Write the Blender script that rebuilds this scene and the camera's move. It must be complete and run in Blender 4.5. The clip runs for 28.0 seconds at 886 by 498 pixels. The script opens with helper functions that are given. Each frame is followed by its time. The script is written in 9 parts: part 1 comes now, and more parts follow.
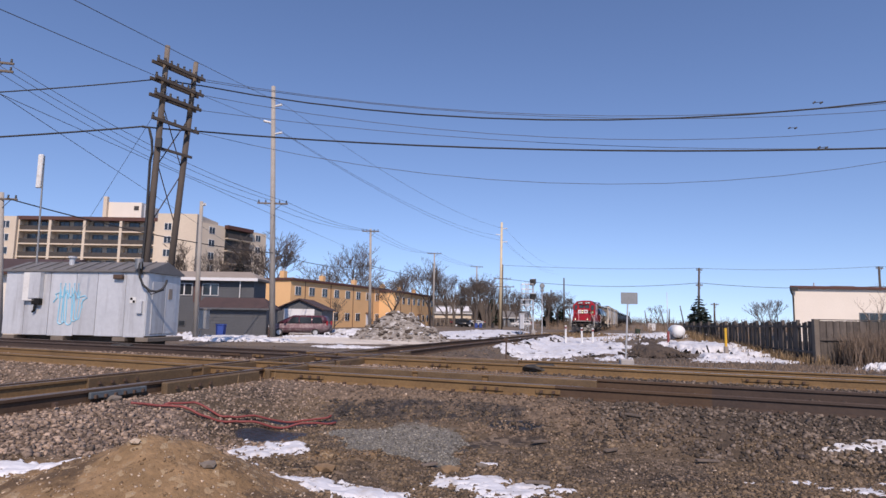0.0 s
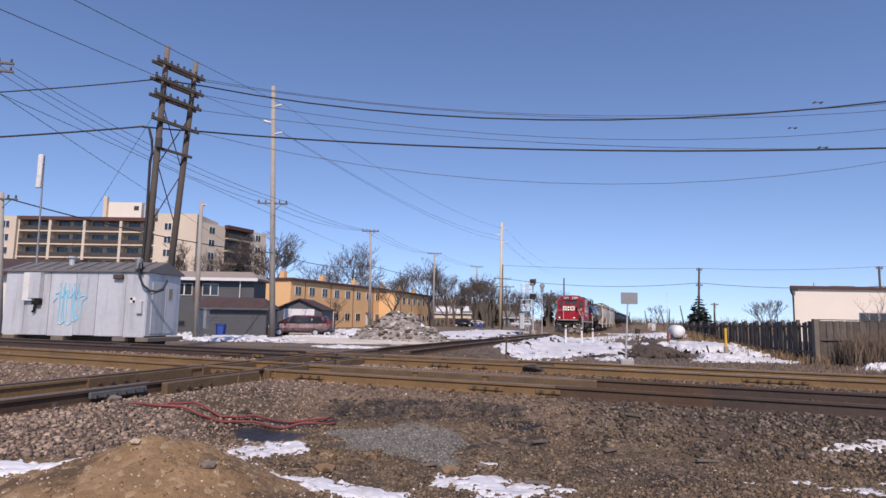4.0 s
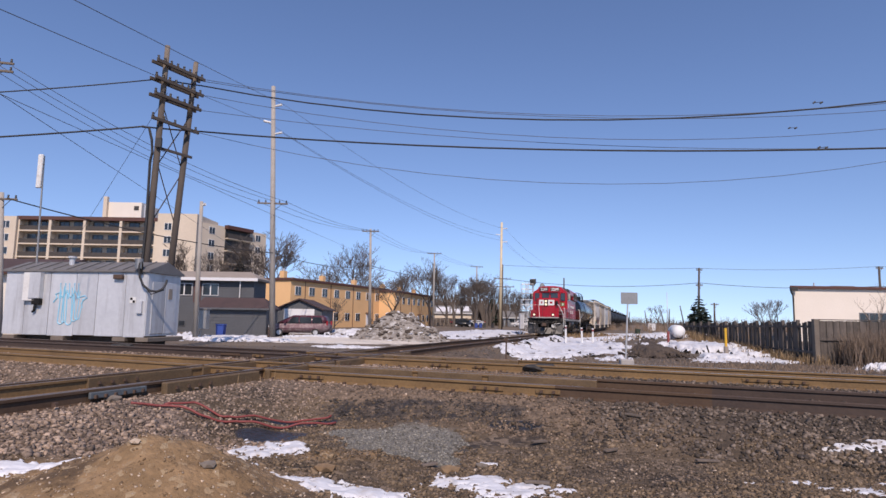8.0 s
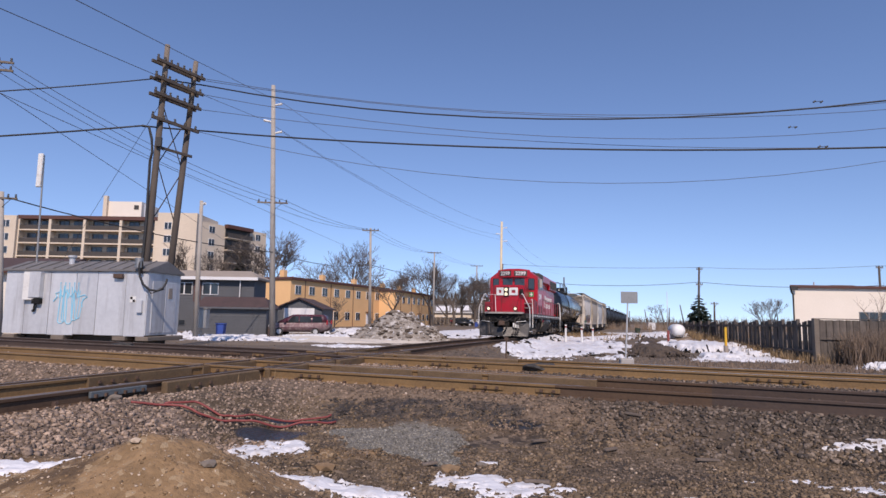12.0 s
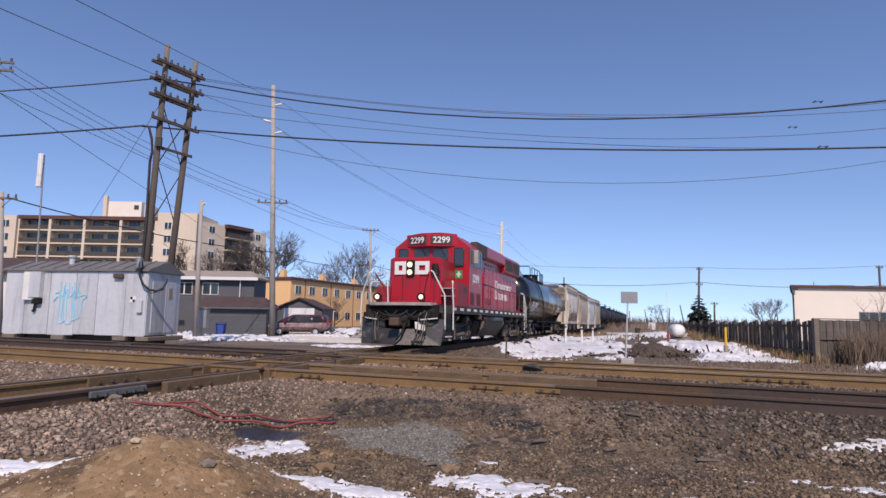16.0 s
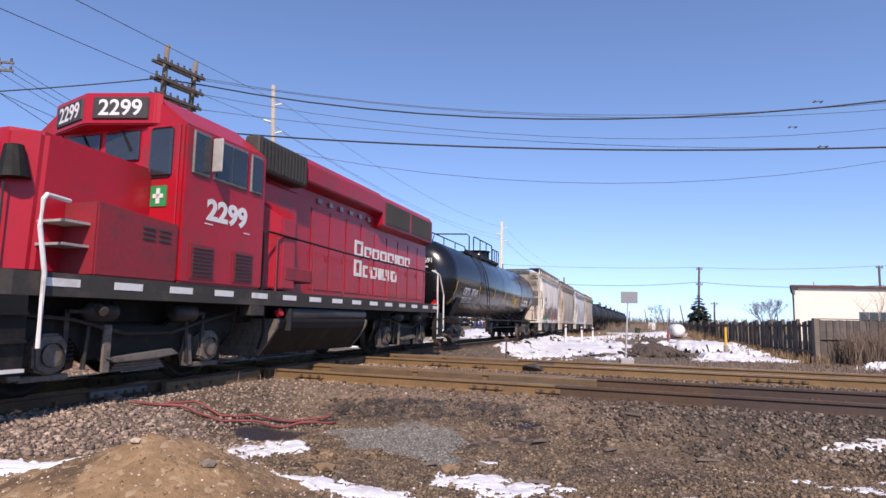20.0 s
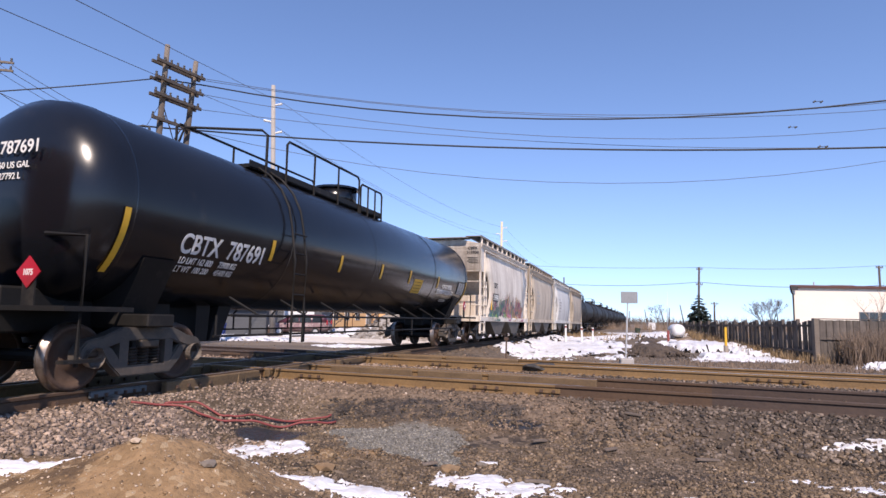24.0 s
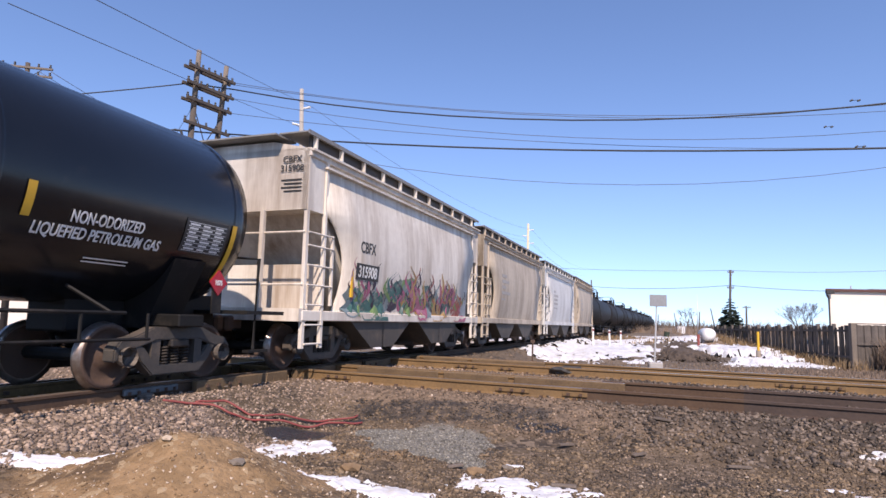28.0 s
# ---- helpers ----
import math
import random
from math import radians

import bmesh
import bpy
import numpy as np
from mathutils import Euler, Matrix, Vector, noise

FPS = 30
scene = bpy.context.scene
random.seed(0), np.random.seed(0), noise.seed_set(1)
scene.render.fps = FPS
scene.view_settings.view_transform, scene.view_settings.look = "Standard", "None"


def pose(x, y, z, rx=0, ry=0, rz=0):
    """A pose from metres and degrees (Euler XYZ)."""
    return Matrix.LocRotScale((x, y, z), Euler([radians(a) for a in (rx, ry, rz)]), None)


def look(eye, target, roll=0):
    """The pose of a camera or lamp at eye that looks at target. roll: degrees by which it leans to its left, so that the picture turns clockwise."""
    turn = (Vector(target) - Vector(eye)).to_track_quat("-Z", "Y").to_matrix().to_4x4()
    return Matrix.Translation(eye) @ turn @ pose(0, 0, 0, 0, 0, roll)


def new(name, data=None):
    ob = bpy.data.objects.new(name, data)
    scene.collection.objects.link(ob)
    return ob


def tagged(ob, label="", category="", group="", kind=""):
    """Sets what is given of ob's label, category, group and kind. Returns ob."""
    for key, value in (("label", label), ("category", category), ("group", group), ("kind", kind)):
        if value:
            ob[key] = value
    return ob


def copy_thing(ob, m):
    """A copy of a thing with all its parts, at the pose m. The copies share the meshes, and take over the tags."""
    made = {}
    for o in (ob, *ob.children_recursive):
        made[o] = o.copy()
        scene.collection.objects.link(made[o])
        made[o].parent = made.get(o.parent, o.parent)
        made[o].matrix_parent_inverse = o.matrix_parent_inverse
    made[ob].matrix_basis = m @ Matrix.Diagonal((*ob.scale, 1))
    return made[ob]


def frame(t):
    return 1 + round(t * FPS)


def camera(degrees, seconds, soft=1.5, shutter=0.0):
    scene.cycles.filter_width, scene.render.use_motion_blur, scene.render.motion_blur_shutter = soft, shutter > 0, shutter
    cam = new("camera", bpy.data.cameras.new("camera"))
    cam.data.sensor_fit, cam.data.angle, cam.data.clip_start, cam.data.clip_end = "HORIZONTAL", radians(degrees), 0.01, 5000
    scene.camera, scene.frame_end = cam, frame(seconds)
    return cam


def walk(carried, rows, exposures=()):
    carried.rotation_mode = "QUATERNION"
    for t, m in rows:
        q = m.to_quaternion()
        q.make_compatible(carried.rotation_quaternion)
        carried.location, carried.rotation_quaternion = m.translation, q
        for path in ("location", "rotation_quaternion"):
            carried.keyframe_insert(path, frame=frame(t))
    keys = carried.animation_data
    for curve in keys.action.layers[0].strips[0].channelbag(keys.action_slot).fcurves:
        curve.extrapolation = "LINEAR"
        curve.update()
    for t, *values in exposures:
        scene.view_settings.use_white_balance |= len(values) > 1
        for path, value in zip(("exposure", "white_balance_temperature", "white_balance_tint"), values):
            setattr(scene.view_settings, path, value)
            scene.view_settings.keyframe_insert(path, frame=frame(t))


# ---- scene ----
# ---------- camera ----------
EYE = (0.0, 0.0, 0.983)
cam = camera(72.6, 28.0)


def aim(yaw, pitch, roll):
    """Yaw to the right of +Y, pitch up, roll, in degrees."""
    a, b = radians(yaw), radians(pitch)
    f = Vector((math.sin(a) * math.cos(b), math.cos(a) * math.cos(b), math.sin(b)))
    return look(EYE, Vector(EYE) + f, roll)


STILL = aim(0, 6.576, 0.917)
walk(cam, [(0.0, aim(0, 6.65, 0.917)), (8.3, aim(0, 6.65, 0.917)), (9.0, STILL), (27.6, STILL), (27.8, aim(-0.12, 6.58, 0.93)),
           (27.9, aim(-0.78, 6.62, 1.05)), (28.0, aim(-2.5, 6.716, 1.326))],
     exposures=[(0.0, 0.0, 6080, 23), (15.0, 0.02, 6080, 23), (18.0, 0.12, 6080, 23), (20.5, 0.46, 6080, 23), (24.0, 0.5, 6080, 23), (28.0, 0.54, 6080, 23)])

# ---------- light ----------
SUN_AZ, SUN_EL = 174.0, 44.0  # where the sun stands: degrees clockwise from +Y, and height
world = bpy.data.worlds.new("world")
scene.world = world
world.use_nodes = True
wn, wl = world.node_tree.nodes, world.node_tree.links
sky = wn.new("ShaderNodeTexSky")
sky.sky_type, sky.sun_disc = "NISHITA", False
sky.sun_elevation, sky.sun_rotation = radians(SUN_EL), radians(SUN_AZ)
sky.air_density, sky.dust_density, sky.ozone_density = 1.0, 0.0, 3.0
wn["Background"].inputs["Strength"].default_value = 0.13
way, lift = wn.new("ShaderNodeTexCoord"), wn.new("ShaderNodeVectorMath")
lift.operation = "ADD"
lift.inputs[1].default_value = (0.0, 0.0, 0.075)
wl.new(way.outputs["Generated"], lift.inputs[0])
wl.new(lift.outputs["Vector"], sky.inputs["Vector"])
wl.new(sky.outputs["Color"], wn["Background"].inputs["Color"])
sun = new("sun", bpy.data.lights.new("sun", "SUN"))
sun.data.energy, sun.data.angle, sun.data.color = 4.05, radians(0.55), (1.0, 0.85, 0.64)
sun.matrix_world = look((0, 0, 0), (-math.sin(radians(SUN_AZ)) * math.cos(radians(SUN_EL)), -math.cos(radians(SUN_AZ)) * math.cos(radians(SUN_EL)), -math.sin(radians(SUN_EL))))


# ---------- materials ----------
def mat(name, c1, c2=None, rough=0.6, metal=0.0, big=0.6, fine=14.0, bump=0.15, spec=0.5, mix=0.5, island=0.0, dirt=None, dirt_amount=0.35, coat=0.0, bump_dist=0.01, each=0.0, streak=False):
    """A surface with two tones mixed by coarse and fine noise, optional dirt in patches, fine relief."""
    m = bpy.data.materials.new(name)
    m.use_nodes = True
    n, l = m.node_tree.nodes, m.node_tree.links
    b = n["Principled BSDF"]
    b.inputs["Metallic"].default_value = metal
    b.inputs["Specular IOR Level"].default_value = spec
    b.inputs["Coat Weight"].default_value = coat
    b.inputs["Coat Roughness"].default_value = 0.12
    c2 = c2 or tuple(x * 0.78 for x in c1)
    tc = n.new("ShaderNodeTexCoord")
    co = tc.outputs["Object"]

    def noise_of(scale, detail, rough_=0.6):
        t = n.new("ShaderNodeTexNoise")
        t.inputs["Scale"].default_value, t.inputs["Detail"].default_value, t.inputs["Roughness"].default_value = scale, detail, rough_
        l.new(co, t.inputs["Vector"])
        return t.outputs["Fac"]

    def blend(fac, a, bb, kind="MIX"):
        x = n.new("ShaderNodeMix")
        x.data_type, x.blend_type = "RGBA", kind
        for s, v in (("Factor", fac), ("A", a), ("B", bb)):
            sock = [i for i in x.inputs if i.name == s and i.type in ("RGBA", "VALUE") and (s == "Factor" or i.type == "RGBA")][0]
            if isinstance(v, (int, float)):
                sock.default_value = v
            elif isinstance(v, tuple):
                sock.default_value = (*v[:3], 1)
            else:
                l.new(v, sock)
        return [o for o in x.outputs if o.type == "RGBA"][0]

    def ramp(v, lo, hi):
        r = n.new("ShaderNodeMapRange")
        r.inputs["From Min"].default_value, r.inputs["From Max"].default_value = lo, hi
        l.new(v, r.inputs["Value"])
        return r.outputs["Result"]

    nb, nf = noise_of(big, 3), noise_of(fine, 5)
    s = n.new("ShaderNodeMath")
    s.operation = "ADD"
    l.new(nb, s.inputs[0]), l.new(nf, s.inputs[1])
    col = blend(ramp(s.outputs[0], 1.0 - 0.3 / max(mix, 0.05) * 0.5, 1.0 + 0.3 / max(mix, 0.05) * 0.5), c1, c2)
    if island:
        g = n.new("ShaderNodeNewGeometry")
        r = ramp(g.outputs["Random Per Island"], 0, 1)
        v = n.new("ShaderNodeHueSaturation")
        vm = n.new("ShaderNodeMapRange")
        vm.inputs["To Min"].default_value, vm.inputs["To Max"].default_value = 1 - island, 1 + island
        l.new(r, vm.inputs["Value"]), l.new(vm.outputs["Result"], v.inputs["Value"])
        l.new(col, v.inputs["Color"])
        col = v.outputs["Color"]
    if each:
        oi = n.new("ShaderNodeObjectInfo")
        v = n.new("ShaderNodeHueSaturation")
        vm = n.new("ShaderNodeMapRange")
        vm.inputs["To Min"].default_value, vm.inputs["To Max"].default_value = 1 - each, 1 + each
        l.new(oi.outputs["Random"], vm.inputs["Value"]), l.new(vm.outputs["Result"], v.inputs["Value"])
        l.new(col, v.inputs["Color"])
        col = v.outputs["Color"]
    if dirt:
        if streak:
            mp = n.new("ShaderNodeMapping")
            mp.inputs["Scale"].default_value = (1.0, 1.0, 0.1)
            l.new(tc.outputs["Object"], mp.inputs["Vector"])
            co = mp.outputs["Vector"]
        nd = noise_of(big * 2.3, 6, 0.7)
        co = tc.outputs["Object"]
        col = blend(ramp(nd, 0.62 - dirt_amount * 0.4, 0.75), col, dirt)
    l.new(col, b.inputs["Base Color"])
    rr = n.new("ShaderNodeMapRange")
    rr.inputs["To Min"].default_value, rr.inputs["To Max"].default_value = max(rough - 0.12, 0.02), min(rough + 0.12, 1)
    l.new(nf, rr.inputs["Value"]), l.new(rr.outputs["Result"], b.inputs["Roughness"])
    if bump:
        bp = n.new("ShaderNodeBump")
        bp.inputs["Strength"].default_value, bp.inputs["Distance"].default_value = bump, bump_dist
        l.new(nf, bp.inputs["Height"]), l.new(bp.outputs["Normal"], b.inputs["Normal"])
    return m


def glow(name, color, strength):
    m = bpy.data.materials.new(name)
    m.use_nodes = True
    b = m.node_tree.nodes["Principled BSDF"]
    b.inputs["Base Color"].default_value = (*color, 1)
    b.inputs["Emission Color"].default_value = (*color, 1)
    b.inputs["Emission Strength"].default_value = strength
    return m


M = dict(
    red=mat("locomotive_red", (0.43, 0.008, 0.019), (0.35, 0.008, 0.018), 0.36, big=0.5, fine=9, bump=0.03, coat=0.12, spec=0.35, dirt=(0.16, 0.035, 0.03), dirt_amount=0.25),
    red_dull=mat("weathered_red", (0.3, 0.018, 0.028), (0.22, 0.016, 0.024), 0.55, bump=0.08, dirt=(0.1, 0.03, 0.025)),
    white=mat("white_paint", (0.78, 0.78, 0.75), (0.66, 0.65, 0.61), 0.45, bump=0.03, dirt=(0.4, 0.36, 0.3), dirt_amount=0.2),
    black=mat("black_underframe", (0.011, 0.0105, 0.01), (0.018, 0.017, 0.016), 0.6, bump=0.2, dirt=(0.05, 0.042, 0.034), dirt_amount=0.2, spec=0.18),
    dark=mat("dark_grille", (0.03, 0.03, 0.028), (0.05, 0.045, 0.04), 0.6, bump=0.1),
    grille=mat("louvre_grey", (0.05, 0.043, 0.035), (0.075, 0.06, 0.048), 0.6, bump=0.1),
    tank=mat("tank_black", (0.006, 0.0066, 0.0088), (0.009, 0.0096, 0.012), 0.21, big=0.3, fine=1.1, bump=0.0, dirt=(0.03, 0.026, 0.024), dirt_amount=0.05, spec=0.5),
    tank_dull=mat("dusty_tank_black", (0.02, 0.02, 0.021), (0.032, 0.031, 0.031), 0.6, big=0.3, fine=5, bump=0.02, spec=0.2),
    steel=mat("worn_steel", (0.35, 0.32, 0.29), (0.2, 0.15, 0.12), 0.38, 0.8, bump=0.1),
    rust=mat("rusty_steel", (0.072, 0.046, 0.033), (0.115, 0.072, 0.05), 0.8, 0.1, big=1.5, fine=20, bump=0.3),
    rail_dark=mat("dark_rail", (0.05, 0.036, 0.03), (0.085, 0.06, 0.047), 0.7, 0.0, big=1.2, fine=25, bump=0.3, spec=0.3),
    rail_tan=mat("dusty_rail", (0.25, 0.155, 0.064), (0.155, 0.098, 0.046), 0.8, 0.1, big=1.2, fine=25, bump=0.3),
    rail_mid=mat("brown_rail", (0.07, 0.044, 0.03), (0.11, 0.072, 0.046), 0.8, 0.0, big=1.2, fine=25, bump=0.3, spec=0.25),
    rail_worn=mat("worn_rail_head", (0.2, 0.165, 0.13), (0.13, 0.1, 0.076), 0.45, 0.3, big=1.2, fine=25, bump=0.1),
    rail_bright=mat("bright_rail_head", (0.72, 0.69, 0.64), (0.5, 0.46, 0.4), 0.2, 0.95, big=0.35, fine=6, bump=0.02),
    rail_top=mat("polished_rail_head", (0.4, 0.35, 0.3), (0.26, 0.21, 0.17), 0.32, 0.85, bump=0.05),
    casting=mat("crossing_casting", (0.185, 0.123, 0.062), (0.1, 0.068, 0.038), 0.8, 0.1, big=2.0, fine=22, bump=0.3),
    glass=mat("dark_glass", (0.02, 0.025, 0.03), (0.03, 0.035, 0.04), 0.08, bump=0.0, spec=0.8),
    yellow=mat("safety_yellow", (0.72, 0.42, 0.02), (0.62, 0.36, 0.03), 0.5, bump=0.03),
    hop_grey=mat("hopper_grey", (0.8, 0.74, 0.64), (0.68, 0.62, 0.53), 0.6, big=0.5, fine=6, bump=0.05, dirt=(0.3, 0.22, 0.15), dirt_amount=0.42, streak=True),
    hop_tan=mat("hopper_tan", (0.56, 0.48, 0.37), (0.46, 0.39, 0.3), 0.65, big=0.5, fine=6, bump=0.05, dirt=(0.2, 0.145, 0.1), dirt_amount=0.42, streak=True),
    hop_white=mat("hopper_white", (0.66, 0.65, 0.62), (0.55, 0.54, 0.51), 0.6, big=0.5, fine=6, bump=0.05, dirt=(0.35, 0.32, 0.27), dirt_amount=0.35, streak=True),
    wood=mat("weathered_wood", (0.19, 0.15, 0.118), (0.115, 0.092, 0.074), 0.85, big=2, fine=30, bump=0.4, each=0.25),
    pole_wood=mat("grey_pole_wood", (0.4, 0.37, 0.33), (0.3, 0.275, 0.24), 0.85, big=1.5, fine=25, bump=0.4),
    tan_pole=mat("tan_pole_paint", (0.68, 0.57, 0.37), (0.58, 0.48, 0.31), 0.7, bump=0.1),
    bleached=mat("bleached_pole_wood", (0.2, 0.165, 0.13), (0.145, 0.12, 0.095), 0.85, big=1.5, fine=25, bump=0.4),
    pole_dark=mat("creosote_pole_wood", (0.065, 0.053, 0.044), (0.1, 0.083, 0.068), 0.85, big=1.2, fine=25, bump=0.4),
    galv=mat("galvanised_sheet", (0.63, 0.64, 0.645), (0.53, 0.54, 0.55), 0.45, 0.25, big=0.7, fine=5, bump=0.05, dirt=(0.36, 0.35, 0.345), dirt_amount=0.3, each=0.1, streak=True),
    galv_dark=mat("roof_sheet", (0.16, 0.15, 0.14), (0.21, 0.2, 0.19), 0.6, 0.2, big=1, fine=9, bump=0.1),
    cable=mat("black_cable", (0.02, 0.02, 0.022), (0.03, 0.03, 0.03), 0.6, bump=0),
    wire=mat("grey_wire", (0.06, 0.065, 0.075), (0.08, 0.085, 0.1), 0.5, bump=0),
    orange=mat("faded_red_cable", (0.27, 0.06, 0.05), (0.2, 0.05, 0.045), 0.6, bump=0.05),
    snow=mat("old_snow", (0.72, 0.73, 0.75), (0.58, 0.59, 0.62), 0.7, big=1.5, fine=9, bump=0.5, dirt=(0.42, 0.38, 0.33), dirt_amount=0.3, bump_dist=0.02),
    dirty_snow=mat("dirty_snow", (0.33, 0.3, 0.265), (0.14, 0.12, 0.1), 0.9, big=0.9, fine=4, bump=0.9, dirt=(0.6, 0.585, 0.56), dirt_amount=0.35, bump_dist=0.06),
    cream=mat("cream_stucco", (0.8, 0.73, 0.63), (0.72, 0.66, 0.56), 0.85, big=0.3, fine=8, bump=0.1),
    beige=mat("beige_concrete", (0.68, 0.58, 0.45), (0.58, 0.495, 0.385), 0.85, big=0.15, fine=4, bump=0.1),
    brown_trim=mat("brown_trim", (0.11, 0.045, 0.035), (0.085, 0.04, 0.03), 0.7, bump=0.05),
    orange_brick=mat("ochre_brick", (0.8, 0.5, 0.235), (0.7, 0.43, 0.2), 0.85, big=0.3, fine=12, bump=0.15),
    slate_blue=mat("slate_siding", (0.105, 0.11, 0.118), (0.085, 0.09, 0.098), 0.7, big=0.5, fine=10, bump=0.1),
    shingle=mat("brown_shingle", (0.085, 0.052, 0.048), (0.06, 0.04, 0.037), 0.9, big=1, fine=14, bump=0.3),
    tan_roof=mat("tan_roof", (0.34, 0.29, 0.24), (0.27, 0.23, 0.19), 0.9, bump=0.2),
    bark=mat("grey_bark", (0.135, 0.11, 0.09), (0.09, 0.073, 0.06), 0.9, big=2, fine=20, bump=0.3),
    needle=mat("spruce_needles", (0.018, 0.03, 0.02), (0.03, 0.042, 0.026), 0.8, big=1.5, fine=10, bump=0.2, island=0.3),
    grass=mat("dry_grass", (0.3, 0.21, 0.11), (0.22, 0.15, 0.08), 0.9, bump=0, island=0.35),
    brush=mat("dry_brush", (0.25, 0.185, 0.13), (0.17, 0.125, 0.09), 0.9, bump=0, island=0.3),
    maroon=mat("car_maroon", (0.085, 0.022, 0.035), (0.065, 0.02, 0.03), 0.35, coat=0.4, bump=0, dirt=(0.22, 0.17, 0.165), dirt_amount=0.3),
    salted=mat("salt_dusted_maroon", (0.25, 0.17, 0.17), (0.15, 0.08, 0.09), 0.6, big=1.2, fine=6, bump=0, dirt=(0.42, 0.36, 0.34), dirt_amount=0.4),
    car_black=mat("car_black", (0.02, 0.021, 0.024), None, 0.3, coat=0.5, bump=0),
    car_white=mat("car_white", (0.7, 0.7, 0.7), None, 0.3, coat=0.5, bump=0),
    rubber=mat("tyre_rubber", (0.02, 0.02, 0.02), (0.04, 0.037, 0.034), 0.85, bump=0.1),
    blue=mat("blue_plastic", (0.03, 0.07, 0.3), (0.03, 0.06, 0.24), 0.5, bump=0.02),
    green=mat("first_aid_green", (0.03, 0.3, 0.09), None, 0.5, bump=0.0),
    sign_back=mat("bare_aluminium", (0.36, 0.36, 0.35), (0.28, 0.28, 0.27), 0.5, 0.6, bump=0.05),
    cyan=mat("cyan_spray_paint", (0.22, 0.55, 0.72), (0.3, 0.6, 0.75), 0.6, bump=0),
    concrete=mat("concrete", (0.42, 0.4, 0.37), (0.33, 0.31, 0.29), 0.9, big=1, fine=15, bump=0.2),
    blind=mat("window_white", (0.75, 0.75, 0.74), (0.68, 0.68, 0.67), 0.5, bump=0),
    lamp=glow("lit_ditch_light", (1.0, 0.88, 0.62), 0.45),
    lens=glow("lit_headlight", (1.0, 0.86, 0.55), 0.4),
    plow=mat("worn_plow_steel", (0.06, 0.058, 0.056), (0.032, 0.031, 0.03), 0.5, 0.3, big=1.2, fine=14, bump=0.1, dirt=(0.17, 0.155, 0.14), dirt_amount=0.2),
    pale_ledge=mat("grimy_pale_ledge", (0.42, 0.4, 0.37), (0.32, 0.3, 0.27), 0.6, bump=0.05, dirt=(0.2, 0.17, 0.15)),
    iron=mat("oily_iron", (0.03, 0.027, 0.025), (0.045, 0.039, 0.034), 0.5, 0.2, bump=0.1, dirt=(0.1, 0.08, 0.06), dirt_amount=0.3, spec=0.3),
    dusty_iron=mat("dusty_iron", (0.2, 0.17, 0.14), (0.11, 0.092, 0.076), 0.8, 0.1, big=2.5, fine=18, bump=0.2, dirt=(0.05, 0.042, 0.035), dirt_amount=0.3),
    reservoir=mat("reservoir_grey", (0.03, 0.03, 0.031), (0.045, 0.043, 0.042), 0.4, bump=0.05, dirt=(0.08, 0.068, 0.055), dirt_amount=0.25),
    sill=mat("dusty_sill", (0.042, 0.039, 0.036), (0.062, 0.056, 0.05), 0.7, bump=0.1, dirt=(0.12, 0.1, 0.08), dirt_amount=0.25, spec=0.2),
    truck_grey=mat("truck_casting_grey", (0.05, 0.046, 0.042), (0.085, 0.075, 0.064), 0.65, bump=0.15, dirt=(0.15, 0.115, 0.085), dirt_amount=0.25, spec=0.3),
    grating=mat("galvanised_grating", (0.3, 0.29, 0.27), (0.22, 0.21, 0.19), 0.6, 0.3, bump=0.1),
)


# ---------- shape helpers ----------
def obj(name, bm, material, parent=None, label="", smooth=False):
    me = bpy.data.meshes.new(name)
    bm.normal_update()
    bm.to_mesh(me)
    bm.free()
    if smooth:
        me.polygons.foreach_set("use_smooth", [True] * len(me.polygons))
    for m in material if isinstance(material, (list, tuple)) else [material]:
        me.materials.append(m)
    ob = new(name, me)
    ob.parent = parent
    if label:
        ob["label"] = label
    return ob


def part(name, bm, material, parent, label="", smooth=False):
    return obj(name, bm, material, parent, label, smooth)


def thing(name, m=None, label="", category="", group="", kind=""):
    ob = new(name)
    ob.empty_display_size = 0.2
    if m is not None:
        ob.matrix_world = m
    return tagged(ob, label, category, group, kind)


def box(x0, x1, y0, y1, z0, z1, bm=None, bevel=0.0):
    bm = bm or bmesh.new()
    g = bmesh.ops.create_cube(bm, size=1.0)
    for v in g["verts"]:
        v.co = Vector(((x0 + x1) / 2 + v.co.x * (x1 - x0), (y0 + y1) / 2 + v.co.y * (y1 - y0), (z0 + z1) / 2 + v.co.z * (z1 - z0)))
    if bevel:
        es = {e for v in g["verts"] for e in v.link_edges}
        bmesh.ops.bevel(bm, geom=list(es), offset=bevel, segments=1, affect="EDGES")
    return bm


def rod(p0, p1, r0, r1=None, n=10, bm=None, caps=True):
    bm = bm or bmesh.new()
    r1 = r0 if r1 is None else r1
    p0, p1 = Vector(p0), Vector(p1)
    q = (p1 - p0).to_track_quat("Z", "Y")
    ring = [[bm.verts.new(p + q @ Vector((math.cos(a) * r, math.sin(a) * r, 0))) for a in [2 * math.pi * i / n for i in range(n)]] for p, r in ((p0, r0), (p1, r1))]
    for i in range(n):
        bm.faces.new((ring[0][i], ring[0][(i + 1) % n], ring[1][(i + 1) % n], ring[1][i]))
    if caps:
        bm.faces.new(ring[0][::-1]), bm.faces.new(ring[1])
    return bm


